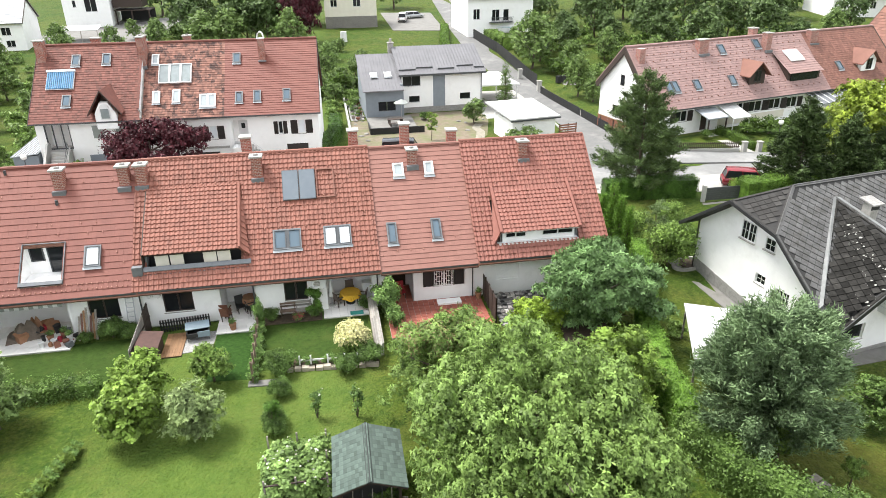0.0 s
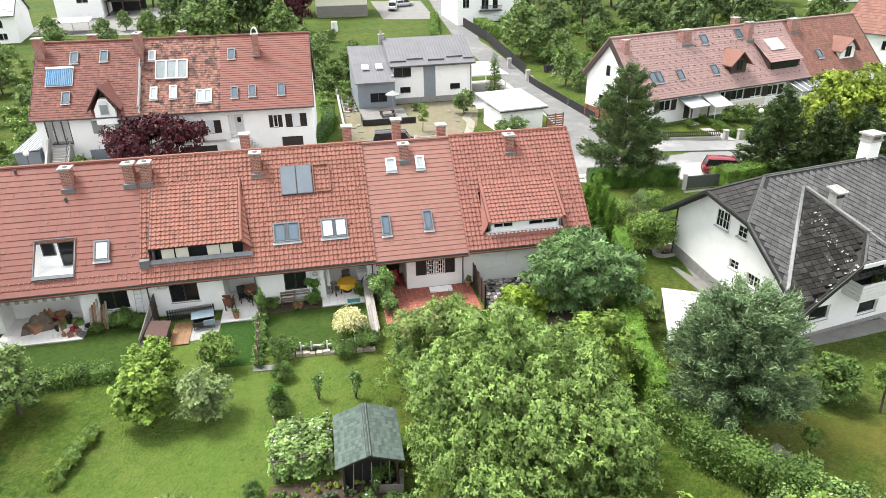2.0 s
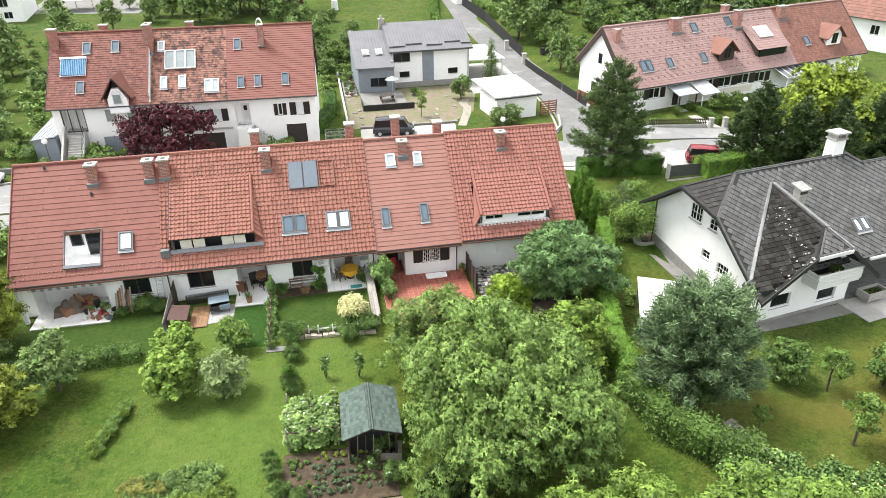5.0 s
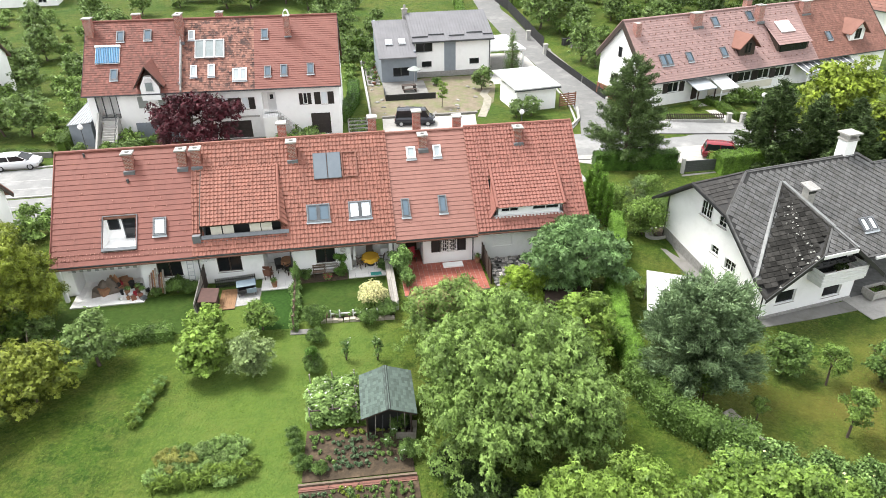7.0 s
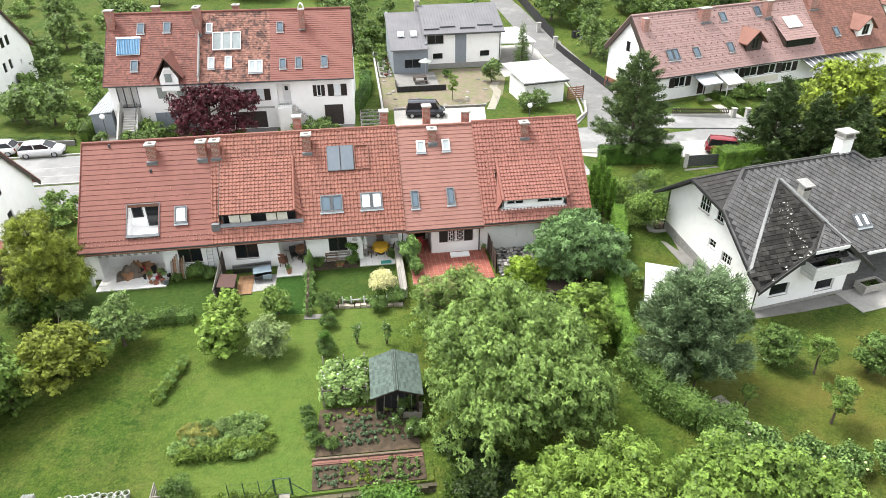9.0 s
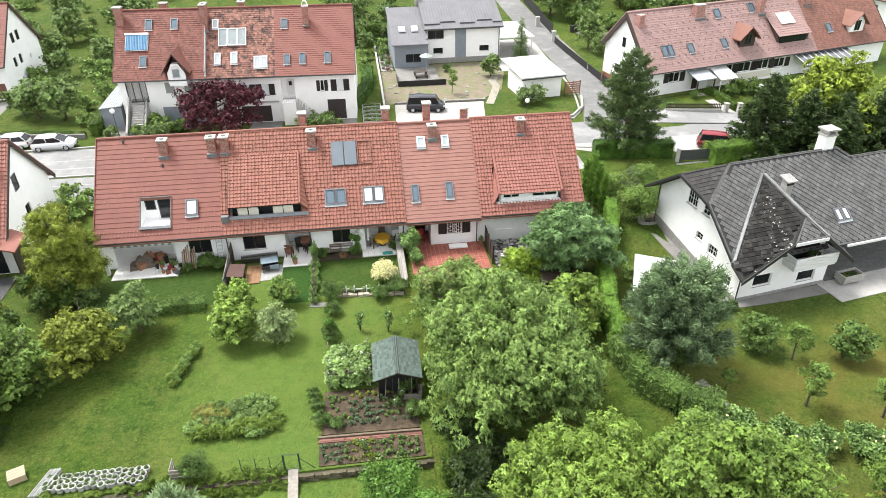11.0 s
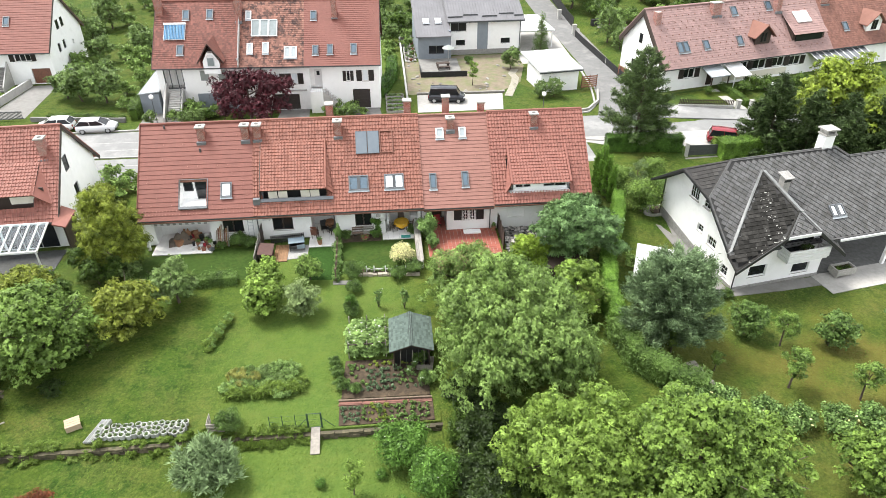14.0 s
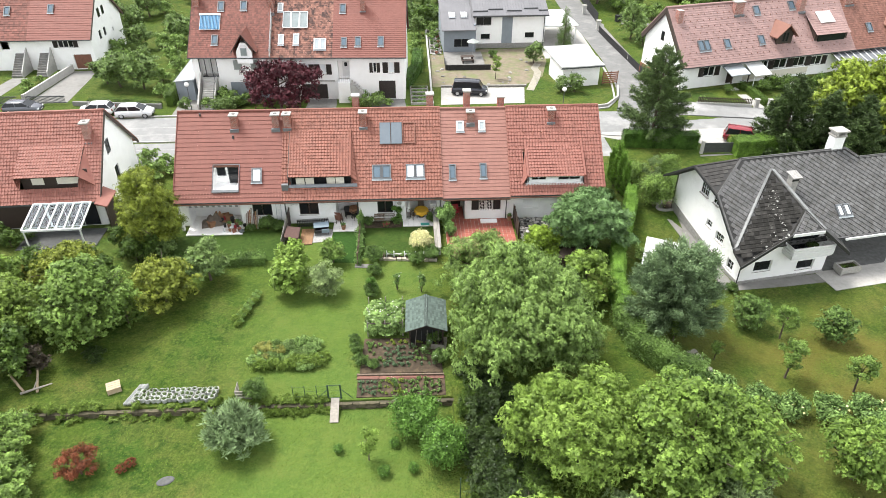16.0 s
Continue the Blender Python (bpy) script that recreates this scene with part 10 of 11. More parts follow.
# climbing beans, beds and edging
bf = thing("bean_trellis", 7.9, -14.9, 0, "timber trellis covered with broad pale leaves", "trellis")
for x in (0, 1.25, 2.5):
    for y in (0, 1.35, 2.7):
        part("post", box(x, y, 0, x + 0.07, y + 0.07, 1.5), M_GREYWOOD, bf)
part("rail", merge(box(0, 0, 1.2, 2.57, 0.06, 1.25)), M_DARKWOOD, bf)
r_ = np.random.default_rng(9)
cc = np.stack([r_.uniform(0.0, 2.5, 220), r_.uniform(-0.1, 2.7, 220), r_.uniform(0.3, 1.35, 220)], 1)
quads("vine_leaves", cloud(411, cc, np.full(220, 0.3), 15000, 0.16, up=1.2, aspect=0.8, flat=0.7), L_BEAN, bf)
quads("blossom", cloud(412, cc[cc[:, 2] > 0.9], np.full((cc[:, 2] > 0.9).sum(), 0.4), 90, 0.12, up=1.4, aspect=0.9, shell=0.95), L_WHITE, bf)["kind"] = "stuff"
sheet("vegetable_bed", [(7.5, -18.55), (13.1, -18.72), (13.1, -15.3), (7.7, -15.1)], M_SOIL, "dark vegetable bed with seedlings", "bed", 0.05)
sheet("vegetable_bed", [(7.4, -20.75), (13.2, -20.8), (13.2, -19.05), (7.4, -18.85)], M_SOIL, "lower vegetable bed with lettuce", "bed", 0.05)
M_REDPLANK = mat("red_brown_plank", (0.22, 0.095, 0.07), (0.13, 0.06, 0.045), rough=0.85, scale=5, objvar=0.3)
edg = thing("bed_edging", 7.35, -18.75, -1.8, "reddish timber bed edging", "edging")
for k in range(4):
    part("board", box(1.46 * k, -0.12, -0.05, 1.46 * k + 1.44, 0.0, 0.2), M_OLDWOOD, edg)
    for q in range(3):
        part("path_plank", box(1.46 * k + 0.03 * q, -0.4 + 0.09 * q, -0.05, 1.46 * k + 1.43 + 0.02 * q, -0.32 + 0.09 * q, 0.09 + 0.01 * (q % 2)), M_REDPLANK, edg, "red-brown plank")
L_BLUECABBAGE = leafmat("bluish_cabbage_leaf", (0.20, 0.30, 0.19), (0.13, 0.20, 0.12))
L_LETTUCE = leafmat("yellow_lettuce_leaf", (0.36, 0.44, 0.10), (0.25, 0.33, 0.06))
veg = bush("lettuce", 0.42, 0.26, L_VEG, 0.11, 150, 421, "green lettuce in the vegetable bed", k=5, category="vegetable")
veg["group"] = "vegetables in the beds"
put(veg, 8.2, -15.8, 0.05)
veg2 = bush("cabbage", 0.5, 0.3, L_BEAN, 0.14, 150, 423, "pale green cabbage in the vegetable bed", k=5, category="vegetable")
veg2["group"] = "vegetables in the beds"
put(veg2, 8.7, -15.9, 0.05)
rv = random.Random(3)
for j in range(5):
    for k in range(12):
        if rv.random() < 0.9:
            v_ = again((veg, veg2)[(j + k // 4) % 2], 8.0 + 0.42 * k + rv.uniform(-0.1, 0.1), -15.7 - 0.55 * j + rv.uniform(-0.1, 0.1), 0.05, rz=rv.uniform(0, 360), s=rv.uniform(0.5, 1.25))
            if j == 0 and k > 2:
                tint(v_, L_LETTUCE)["label"] = "yellow-green lettuce in the vegetable bed"
            elif 2 < k < 8 or j > 3:
                tint(v_, L_BLUECABBAGE)["label"] = "bluish green cabbage in the vegetable bed"
for j in range(3):
    for k in range(13):
        if rv.random() < 0.92:
            v_ = again((veg, veg2)[(j + k) % 2], 7.7 + 0.42 * k + rv.uniform(-0.08, 0.08), -19.5 - 0.48 * j + rv.uniform(-0.1, 0.1), 0.05, rz=rv.uniform(0, 360), s=rv.uniform(0.5, 1.2))
            if 3 < k < 7:
                tint(v_, L_LETTUCE)["label"] = "yellow-green lettuce in the vegetable bed"
            elif k < 3:
                tint(v_, L_BLUECABBAGE)["label"] = "bluish green cabbage in the vegetable bed"
for x, y, s in ((12.6, -15.4, 0.9), (13.0, -17.6, 0.7), (7.2, -16.4, 0.55), (7.5, -17.6, 0.6), (8.4, -18.0, 0.5), (7.0, -15.4, 0.5)):
    again(sb, x, y, rz=x * 70, s=s, label="leafy garden plant beside the bed")
for x, y in ((12.3, -16.5), (11.9, -17.2), (12.6, -18.0), (9.9, -20.2)):
    again(rose, x, y, rz=x * 50, s=0.7, label="tall vegetable plant on a stake")

# perennial bed in the meadow
fgr = bush("ornamental_grass", 1.1, 0.8, L_YELLOW, 0.30, 700, 431, "straw coloured ornamental grass", k=9, aspect=0.1, droop=-0.6)
put(fgr, 1.0, -16.6)
slv = bush("silvery_perennial", 1.1, 0.7, L_SAGE, 0.1, 1100, 433, "silvery green perennial in the meadow bed", k=12)
put(slv, 3.4, -16.6)
grn = bush("leafy_perennial", 1.2, 0.75, L_BEAN, 0.11, 1200, 435, "light green perennial in the meadow bed", k=12)
put(grn, 0.4, -17.5)
wdm0 = bush("tall_grass", 0.9, 0.6, L_GRASS, 0.34, 420, 439, "long green grass in the meadow bed", k=8, aspect=0.1, droop=-0.8, tri=True)
put(wdm0, 5.0, -17.0)
for k in range(75):
    x = 0.1 + 4.8 * rv.random()
    y = -17.7 + 2.4 * rv.random()
    if (x - 2.5) ** 2 / 7.5 + (y + 16.5) ** 2 / 1.9 > 1:
        continue
    again((fgr if x < 2.4 and y > -17.0 else grn, slv, grn)[k % 3], x, y, rz=rv.uniform(0, 360), s=rv.uniform(0.4, 1.1), sz=rv.uniform(0.45, 1.0))
for k in range(16):
    again(wdm0, 0.3 + 0.3 * k + rv.uniform(-0.15, 0.15), -17.75 + rv.uniform(-0.15, 0.15) + 0.02 * k, rz=rv.uniform(0, 360), s=rv.uniform(0.9, 1.5), label="long green grass before the perennial bed")
for x, y, s in ((-0.9, -9.9, 0.8), (-1.0, -10.5, 1.0), (-1.3, -11.2, 0.9), (-1.4, -11.9, 1.1), (-1.7, -12.5, 1.0), (-1.6, -13.1, 0.7)):
    again(wdm0, x, y, rz=x * 90, s=s * 1.1, label="wild plants growing in the meadow strip")
    again(vg, x + 0.15, y + 0.2, rz=x * 60, s=s * 0.75, label="wild plant in the meadow strip")

# retaining wall of the lower garden, cups, crate and gate
rw = tagged(link("retaining_wall", *box(-16.0, -21.08, -0.8, 13.5, -20.89, -0.12), M_MOSSY), "old dark stone retaining wall with moss", "wall", kind="structure")
stone_meshes = []
for k in range(4):
    gs_ = box(0, 0, 0, 0.42, 0.2, 0.2)
    g2 = [(p[0] + RNG.uniform(-0.04, 0.04), p[1] + RNG.uniform(-0.04, 0.03), p[2] + RNG.uniform(-0.03, 0.03)) for p in gs_[0]], gs_[1]
    me = bpy.data.meshes.new("stone")
    me.from_pydata(g2[0], [], g2[1])
    me.materials.append(M_MOSSY)
    stone_meshes.append(me)
for j in range(3):
    for k in range(68):
        ob = new("stone", stone_meshes[(k + j) % 4])
        ob.parent = rw
        ob.matrix_basis = pose(-15.9 + 0.435 * k + (0.2 if j % 2 else 0), -21.21 + RNG.uniform(-0.03, 0.02), -0.70 + 0.2 * j + RNG.uniform(-0.03, 0.03))
cup0 = None
for j in range(3):
    for k in range(15):
        x, y = -6.6 + 0.345 * k + rv.uniform(-0.05, 0.05), -20.45 + 0.36 * j + rv.uniform(-0.05, 0.05)
        if cup0 is None:
            cup0 = thing("growing_pot", x, y, 0, "white ring-shaped growing pot with a dark hollow", "pot", gz(x, y) + 0.01, "rows of white growing pots")
            part("rim", merge(([(0.19 * math.cos(a) * s_, 0.19 * math.sin(a) * s_, z_) for s_, z_ in ((0.85, 0), (1.0, 0.32), (0.72, 0.32), (0.6, 0.06)) for a in np.arange(0, 6.28, 6.2832 / 14)], [(r1 * 14 + i, r1 * 14 + (i + 1) % 14, (r1 + 1) * 14 + (i + 1) % 14, (r1 + 1) * 14 + i) for r1 in range(3) for i in range(14)])), M_POT, cup0)
            part("earth", cyl((0, 0, 0.05), (0, 0, 0.2), 0.125, n=14), M_SOIL, cup0)
            quads("sprig", cloud(333, [(0.02, 0, 0.3)], [0.13], 26, 0.12), L_SILVER, cup0)["kind"] = "stuff"
        else:
            copy_thing(cup0, pose(x, y, gz(x, y) + 0.01, rv.uniform(-7, 7), rv.uniform(-7, 7), 30 * k))
for k in range(5):
    p2 = thing("white_plank", -7.3 + 0.12 * k, -20.75, 68, "white painted plank leaning by the pots", "plank", 0.02, "white planks")
    part("board", prism([(0, 0, 0.05), (1.7, 0, 0.05), (1.7, 0, 0.35), (0, 0, 0.2)], (0, 0.05, 0)), M_POT, p2)
crt = thing("timber_crate", -8.65, -19.75, 25, "yellowish wooden crate beside the wall", "crate")
for a in range(4):
    part("slat", box(0, 0.2 * a, 0.36, 0.85, 0.2 * a + 0.17, 0.4), M_PINE, crt)
part("side", merge(box(0, 0, 0, 0.85, 0.04, 0.36)), M_PINE, crt)
part("end", merge(box(0, 0.04, 0, 0.04, 0.77, 0.36)), M_PINE, crt)
ramp = thing("plank_ramp", 6.05, -22.05, 0, "silvered plank leading up over the wall", "plank", -0.5)
part("plank", prism([(-0.27, -0.3, 0.03), (0.27, -0.3, 0.03), (0.27, 1.3, 0.55), (-0.27, 1.3, 0.55)], (0, 0, 0.05)), M_GREYWOOD, ramp)
gfr = thing("garden_gate", 5.6, -20.75, 0, "thin green metal garden gate frame", "gate")
part("frame", merge(*[cyl((x_, 0, 0), (x_, 0, 1.25), 0.03, n=6) for x_ in (0, 0.85)], cyl((0, 0, 1.22), (0.85, 0, 1.22), 0.025, n=6), cyl((0, 0, 0.1), (0.85, 0, 0.1), 0.02, n=6)), M_THUJAPOST, gfr)
for s_, x_ in ((-1, 0), (1, 0.85)):
    part("brace", cyl((x_, 0, 0.85), (x_ + s_ * 0.75, 0, 0.0), 0.022, n=6), M_THUJAPOST, gfr)
wfn = thing("wire_fence", 3.4, -20.72, 0, "thin green wire fence on posts", "fence")
for k in range(5):
    part("post", cyl((0.75 * k, 0, 0), (0.75 * k, 0, 1.2), 0.025, n=6), M_THUJAPOST, wfn)
for z in (0.3, 0.7, 1.1):
    part("wire", cyl((0, 0, z), (3.0, 0, z), 0.008, n=4), M_THUJAPOST, wfn)
cmp_ = thing("compost_frame", -0.3, -20.6, 0, "weathered timber compost frame by the wall", "frame")
for a in range(3):
    part("slat", box(0, 0, 0.08 + 0.26 * a, 1.0, 0.04, 0.26 + 0.26 * a), M_GREYWOOD, cmp_)
    part("side_slat", box(0, 0.04, 0.08 + 0.26 * a, 0.04, 0.9, 0.26 + 0.26 * a), M_GREYWOOD, cmp_)
gp2 = thing("garden_pole", 13.55, -28.5, 0, "thin dark pole in the lower garden", "pole")
part("shaft", cyl((0, 0, 0), (0, 0, 2.2), 0.03, n=8), M_THUJAPOST, gp2)
stn = thing("flat_stone", -3.3, -26.2, 20, "flat dark stone in the grass", "stone")
part("rock", sphere((0, 0, 0.02), 0.4, 10, 6, (1.3, 0.8, 0.25)), M_DARKSTONE, stn)
for x, y in ((-6.0, -25.4), (-5.6, -25.0)):
    put(again(rm, 0, 0, s=0.3, label="small russet seedling in the grass"), x, y, s=0.3)
wdm = bush("wall_weed", 1.0, 0.55, L_GRASS, 0.2, 500, 441, "wild weeds growing along the old wall", k=9, aspect=0.25, tri=True)
put(wdm, -12.6, -21.4)
for k in range(64):
    x = -2.4 + 0.13 * k + rv.uniform(-0.25, 0.25) if k < 56 else rv.uniform(-15, -3)
    if 5.6 < x < 6.5:
        continue
    again(wdm, x, -21.35 + rv.uniform(-0.3, 0.2) if k % 3 else -20.85 + rv.uniform(-0.1, 0.2), rz=rv.uniform(0, 360), s=rv.uniform(0.35, 0.8), sz=rv.uniform(0.4, 1.0))
for x, y, rz in ((-14.2, -19.2, -40), (-13.3, -19.3, -75)):
    lo = thing("log", x, y, rz, "pale peeled log leaning at the brushwood heap", "log")
    part("stem", cyl((0, 0, 0.08), (-1.5, 0, 0.75), 0.085, 0.07, 10), M_PINE, lo, smooth=True)
lgx = thing("fallen_branch", -14.3, -19.4, 30, "bare fallen branch at the meadow's edge", "branch")
part("limb", merge(cyl((0, 0, 0.1), (1.9, -0.6, 0.5), 0.09, 0.05, 7), cyl((0.8, -0.2, 0.28), (1.3, 0.5, 0.7), 0.05, 0.02, 6)), M_GREYWOOD, lgx)

# ---- vehicles ----
def paint(name, col, rough=0.25):
    return mat(name, col, tuple(c * 0.96 for c in col), rough=rough, scale=0.5, spec=0.6)


P_WHITE = paint("white_car_paint", (0.78, 0.78, 0.77))
P_DARK = paint("dark_blue_car_paint", (0.02, 0.022, 0.03))
P_GREY = paint("grey_car_paint", (0.09, 0.095, 0.11))
P_SILVER = paint("silver_car_paint", (0.50, 0.51, 0.53))
P_RED = paint("red_car_paint", (0.20, 0.012, 0.02))
M_TAIL = mat("tail_light_red", (0.35, 0.01, 0.01), rough=0.2)
M_LAMP = mat("headlight_clear", (0.75, 0.77, 0.8), rough=0.12)


def vehicle(name, x, y, rz, L, W, H, pm, label, bonnet=0.9, tail=0.15, screen=0.7, rear=0.45, belt=0.92, category="car"):
    """A road vehicle along its own x, the nose at +x: body, glazed cabin, wheels and lamps."""
    c = empty(name, pose(x, y, gz(x, y) + 0.03, 0, 0, rz), label, category)
    h = L / 2
    hood = belt - 0.12
    secs = [(-h, 0.42, hood - 0.12, 0.86), (-h + 0.12, 0.26, belt - 0.03, 0.95), (-h + 0.5, 0.24, belt, 1.0), (0.0, 0.22, belt, 1.0), (h - bonnet - 0.1, 0.22, belt, 1.0), (h - bonnet * 0.55, 0.24, hood + 0.02, 0.98), (h - 0.12, 0.26, hood - 0.12, 0.9), (h, 0.38, hood - 0.26, 0.78)]
    v, f = [], []
    for sx, z0, z1, k in secs:
        w = W / 2 * k
        zm_ = (z0 + z1) / 2
        v += [(sx, -w * 0.92, z0), (sx, -w, zm_), (sx, -w * 0.93, z1), (sx, -w * 0.5, z1 + 0.025), (sx, w * 0.5, z1 + 0.025), (sx, w * 0.93, z1), (sx, w, zm_), (sx, w * 0.92, z0)]
    for j in range(len(secs) - 1):
        f += [(j * 8 + i, (j + 1) * 8 + i, (j + 1) * 8 + (i + 1) % 8, j * 8 + (i + 1) % 8) for i in range(8)]
    f += [tuple(range(8)), tuple(range(len(v) - 1, len(v) - 9, -1))]
    part("body", (v, f), pm, c, smooth=True)
    xr, xf = -h + tail, h - bonnet
    tr, tfr = xr + rear, xf - screen
    wb, wt = W / 2 * 0.93, W / 2 * 0.76
    glass_v = [(xr, -wb, belt - 0.01), (xf, -wb, belt - 0.01), (xf, wb, belt - 0.01), (xr, wb, belt - 0.01), (tr, -wt, H - 0.05), (tfr, -wt, H - 0.05), (tfr, wt, H - 0.05), (tr, wt, H - 0.05)]
    part("cabin_glass", (glass_v, [(0, 1, 5, 4), (1, 2, 6, 5), (2, 3, 7, 6), (3, 0, 4, 7), (4, 5, 6, 7), (0, 3, 2, 1)]), M_DARKGLASS, c)
    rx = [(tr - 0.1, 0.9, -0.06), (tr + 0.15, 1.0, 0.0), ((tr + tfr) / 2, 1.02, 0.04), (tfr - 0.15, 1.0, 0.0), (tfr + 0.1, 0.9, -0.06)]
    rv_ = [(x_, k_ * wt * q_, H + dz_ - e_) for x_, k_, dz_ in rx for q_, e_ in ((-1.02, 0.07), (-0.8, 0.0), (0.0, -0.025), (0.8, 0.0), (1.02, 0.07))]
    part("cabin_roof", (rv_ + [(x_, y_, z_ - 0.05) for x_, y_, z_ in rv_], [(j_ * 5 + i_, (j_ + 1) * 5 + i_, (j_ + 1) * 5 + i_ + 1, j_ * 5 + i_ + 1) for j_ in range(4) for i_ in range(4)] + [(25 + j_ * 5 + i_ + 1, 25 + (j_ + 1) * 5 + i_ + 1, 25 + (j_ + 1) * 5 + i_, 25 + j_ * 5 + i_) for j_ in range(4) for i_ in range(4)]), pm, c, smooth=True)
    for s in (-1, 1):
        for a, b in ((xr, tr), ((xr + xf) / 2 - 0.05, (tr + tfr) / 2), (xf, tfr)):
            part("pillar", prism([(a - 0.03, s * (wb + 0.012), belt - 0.02), (a + 0.035, s * (wb + 0.012), belt - 0.02), (b + 0.035, s * (wt + 0.018), H - 0.03), (b - 0.03, s * (wt + 0.018), H - 0.03)], (0, -s * 0.03, 0)), pm, c)
        part("mirror", box(xf - 0.35, s * (wb + 0.02) - (0 if s > 0 else 0.16), belt, xf - 0.2, s * (wb + 0.02) + (0.16 if s > 0 else 0), belt + 0.13), pm, c)
        part("headlight", box(h - 0.22, s * W * 0.36 - 0.16, hood - 0.26, h - 0.03, s * W * 0.36 + 0.14, hood - 0.13), M_LAMP, c)
        part("tail_light", box(-h - 0.005, s * W * 0.38 - 0.1, hood - 0.3, -h + 0.14, s * W * 0.38 + 0.09, hood - 0.02), M_TAIL, c)
        for wx in (-h + 0.75, h - 0.8):
            wy = s * (W / 2 - 0.11)
            wl_ = part("wheel", cyl((wx, wy - 0.1, 0.31), (wx, wy + 0.1, 0.31), 0.31, n=20), M_RUBBER, c)
            part("rim", cyl((wx, wy + s * 0.1, 0.31), (wx, wy + s * 0.115, 0.31), 0.2, n=14), M_ALU, wl_)
    part("bumper", box(h - 0.06, -W * 0.38, 0.3, h + 0.03, W * 0.38, 0.46), M_BLACK, c)
    part("bumper", box(-h - 0.03, -W * 0.38, 0.32, -h + 0.06, W * 0.38, 0.48), M_BLACK, c)
    part("plate", box(h + 0.031, -0.26, 0.4, h + 0.037, 0.26, 0.5), M_WHITEPL, c)
    return c


vehicle("parked_car", -21.6, 26.5, 2, 4.3, 1.76, 1.5, paint("pale_silver_car_paint", (0.62, 0.63, 0.64)), "pale silver hatchback parked on the street", bonnet=0.8, screen=1.0, rear=0.6, tail=0.05, belt=0.96)
vehicle("parked_car", -26.4, 27.3, 182, 4.1, 1.7, 1.5, P_WHITE, "white compact car parked on the street", bonnet=0.75, screen=0.95, rear=0.55, tail=0.05, belt=0.96)
vehicle("parked_car", -35.5, 28.3, 2, 4.3, 1.75, 1.46, P_GREY, "dark grey hatchback parked on the street", bonnet=0.85, screen=0.95, rear=0.55, tail=0.05, belt=0.95)
vehicle("parked_van", 19.3, 32.0, -8, 4.6, 1.85, 1.85, P_DARK, "dark blue van parked on the slab", bonnet=0.65, screen=0.5, rear=0.2, belt=1.05, category="van")
vehicle("parked_car", 48.8, 16.2, -24, 4.2, 1.75, 1.62, P_RED, "dark red estate car parked by the hedge", bonnet=0.85, screen=0.6, rear=0.25)
vehicle("parked_van", 30.9, 123.5, 80, 4.6, 1.85, 1.95, P_WHITE, "white van parked in a far yard", bonnet=0.6, screen=0.5, rear=0.15, belt=1.05, category="van")
vehicle("parked_car", 34.0, 127.4, 20, 4.6, 1.8, 1.5, P_SILVER, "silver estate car parked in a far yard")


# ---- lamps, fences and garden furniture along the street ----
def globe_lamp(x, y, h, label="globe street lamp on a slim dark pole"):
    l = thing("street_lamp", x, y, 0, label, "lamp")
    part("pole", merge(cyl((0, 0, 0), (0, 0, h - 0.2), 0.05, 0.04, 10), cyl((0, 0, h - 0.3), (0, 0, h - 0.2), 0.08, n=10)), M_METAL, l)
    part("globe", sphere((0, 0, h), 0.27, 16, 12), M_LAMPG, l, smooth=True)


globe_lamp(-15.05, 27.2, 3.6)
globe_lamp(58.8, 26.2, 2.9)
globe_lamp(30.2, 25.6, 2.9)

pf = thing("picket_fence", 47.5, 26.6, -9, "dark picket fence on a low kerb wall", "fence")
part("base", box(-0.1, -0.12, -0.1, 6.6, 0.12, 0.3), M_CONC, pf)
for k in range(33):
    part("picket", prism([(0.2 * k, -0.02, 0.3), (0.2 * k + 0.1, -0.02, 0.3), (0.2 * k + 0.1, -0.02, 0.95), (0.2 * k + 0.05, -0.02, 1.05), (0.2 * k, -0.02, 0.95)], (0, 0.03, 0)), M_DARKWOOD, pf)
for z in (0.42, 0.8):
    part("rail", box(0, 0.011, z, 6.6, 0.05, z + 0.07), M_DARKWOOD, pf)
for x, y in ((54.6, 25.6), (56.2, 25.4)):
    q_ = thing("gate_post", x, y, 0, "square pale gate post at the garden entrance", "post")
    part("shaft", box(-0.22, -0.22, -0.1, 0.22, 0.22, 1.15), M_CONC, q_)
    part("cap", box(-0.28, -0.28, 1.15, 0.28, 0.28, 1.25), M_CAP, q_)
strip("garden_path", [(55.4, 25.2), (54.6, 28.0), (53.8, 31.2)], 1.2, M_PAVE, "pale garden path to the entrance", "path", 0.05)
hedge("hedge", [(56.2, 26.4), (55.6, 29.2), (55.0, 31.4)], 0.7, 0.8, L_DEEP, "low dark hedge beside the garden path", 900, 0.1, 22)
strip("street_wall", [(-30.4, 30.2), (-19.2, 28.9)], 0.3, M_DRIVE, "low concrete wall along the street", "wall", 0.55, 0.7)
strip("kerb_wall", [(27.2, 26.4), (33.0, 26.2), (36.2, 27.0), (38.2, 29.6), (39.3, 33.5)], 0.25, M_CAP, "low pale curved garden wall at the corner", "wall", 0.4, 0.5)
gate = thing("sliding_gate", 42.9, 13.4, -0.5, "dark grey sliding gate at the villa drive", "gate")
part("panel", box(0.3, -0.03, 0.1, 4.1, 0.03, 1.25), M_METAL, gate)
for k in range(6):
    part("slat", box(0.34, -0.045, 0.16 + 0.18 * k, 4.06, -0.031, 0.3 + 0.18 * k), M_METAL, gate)
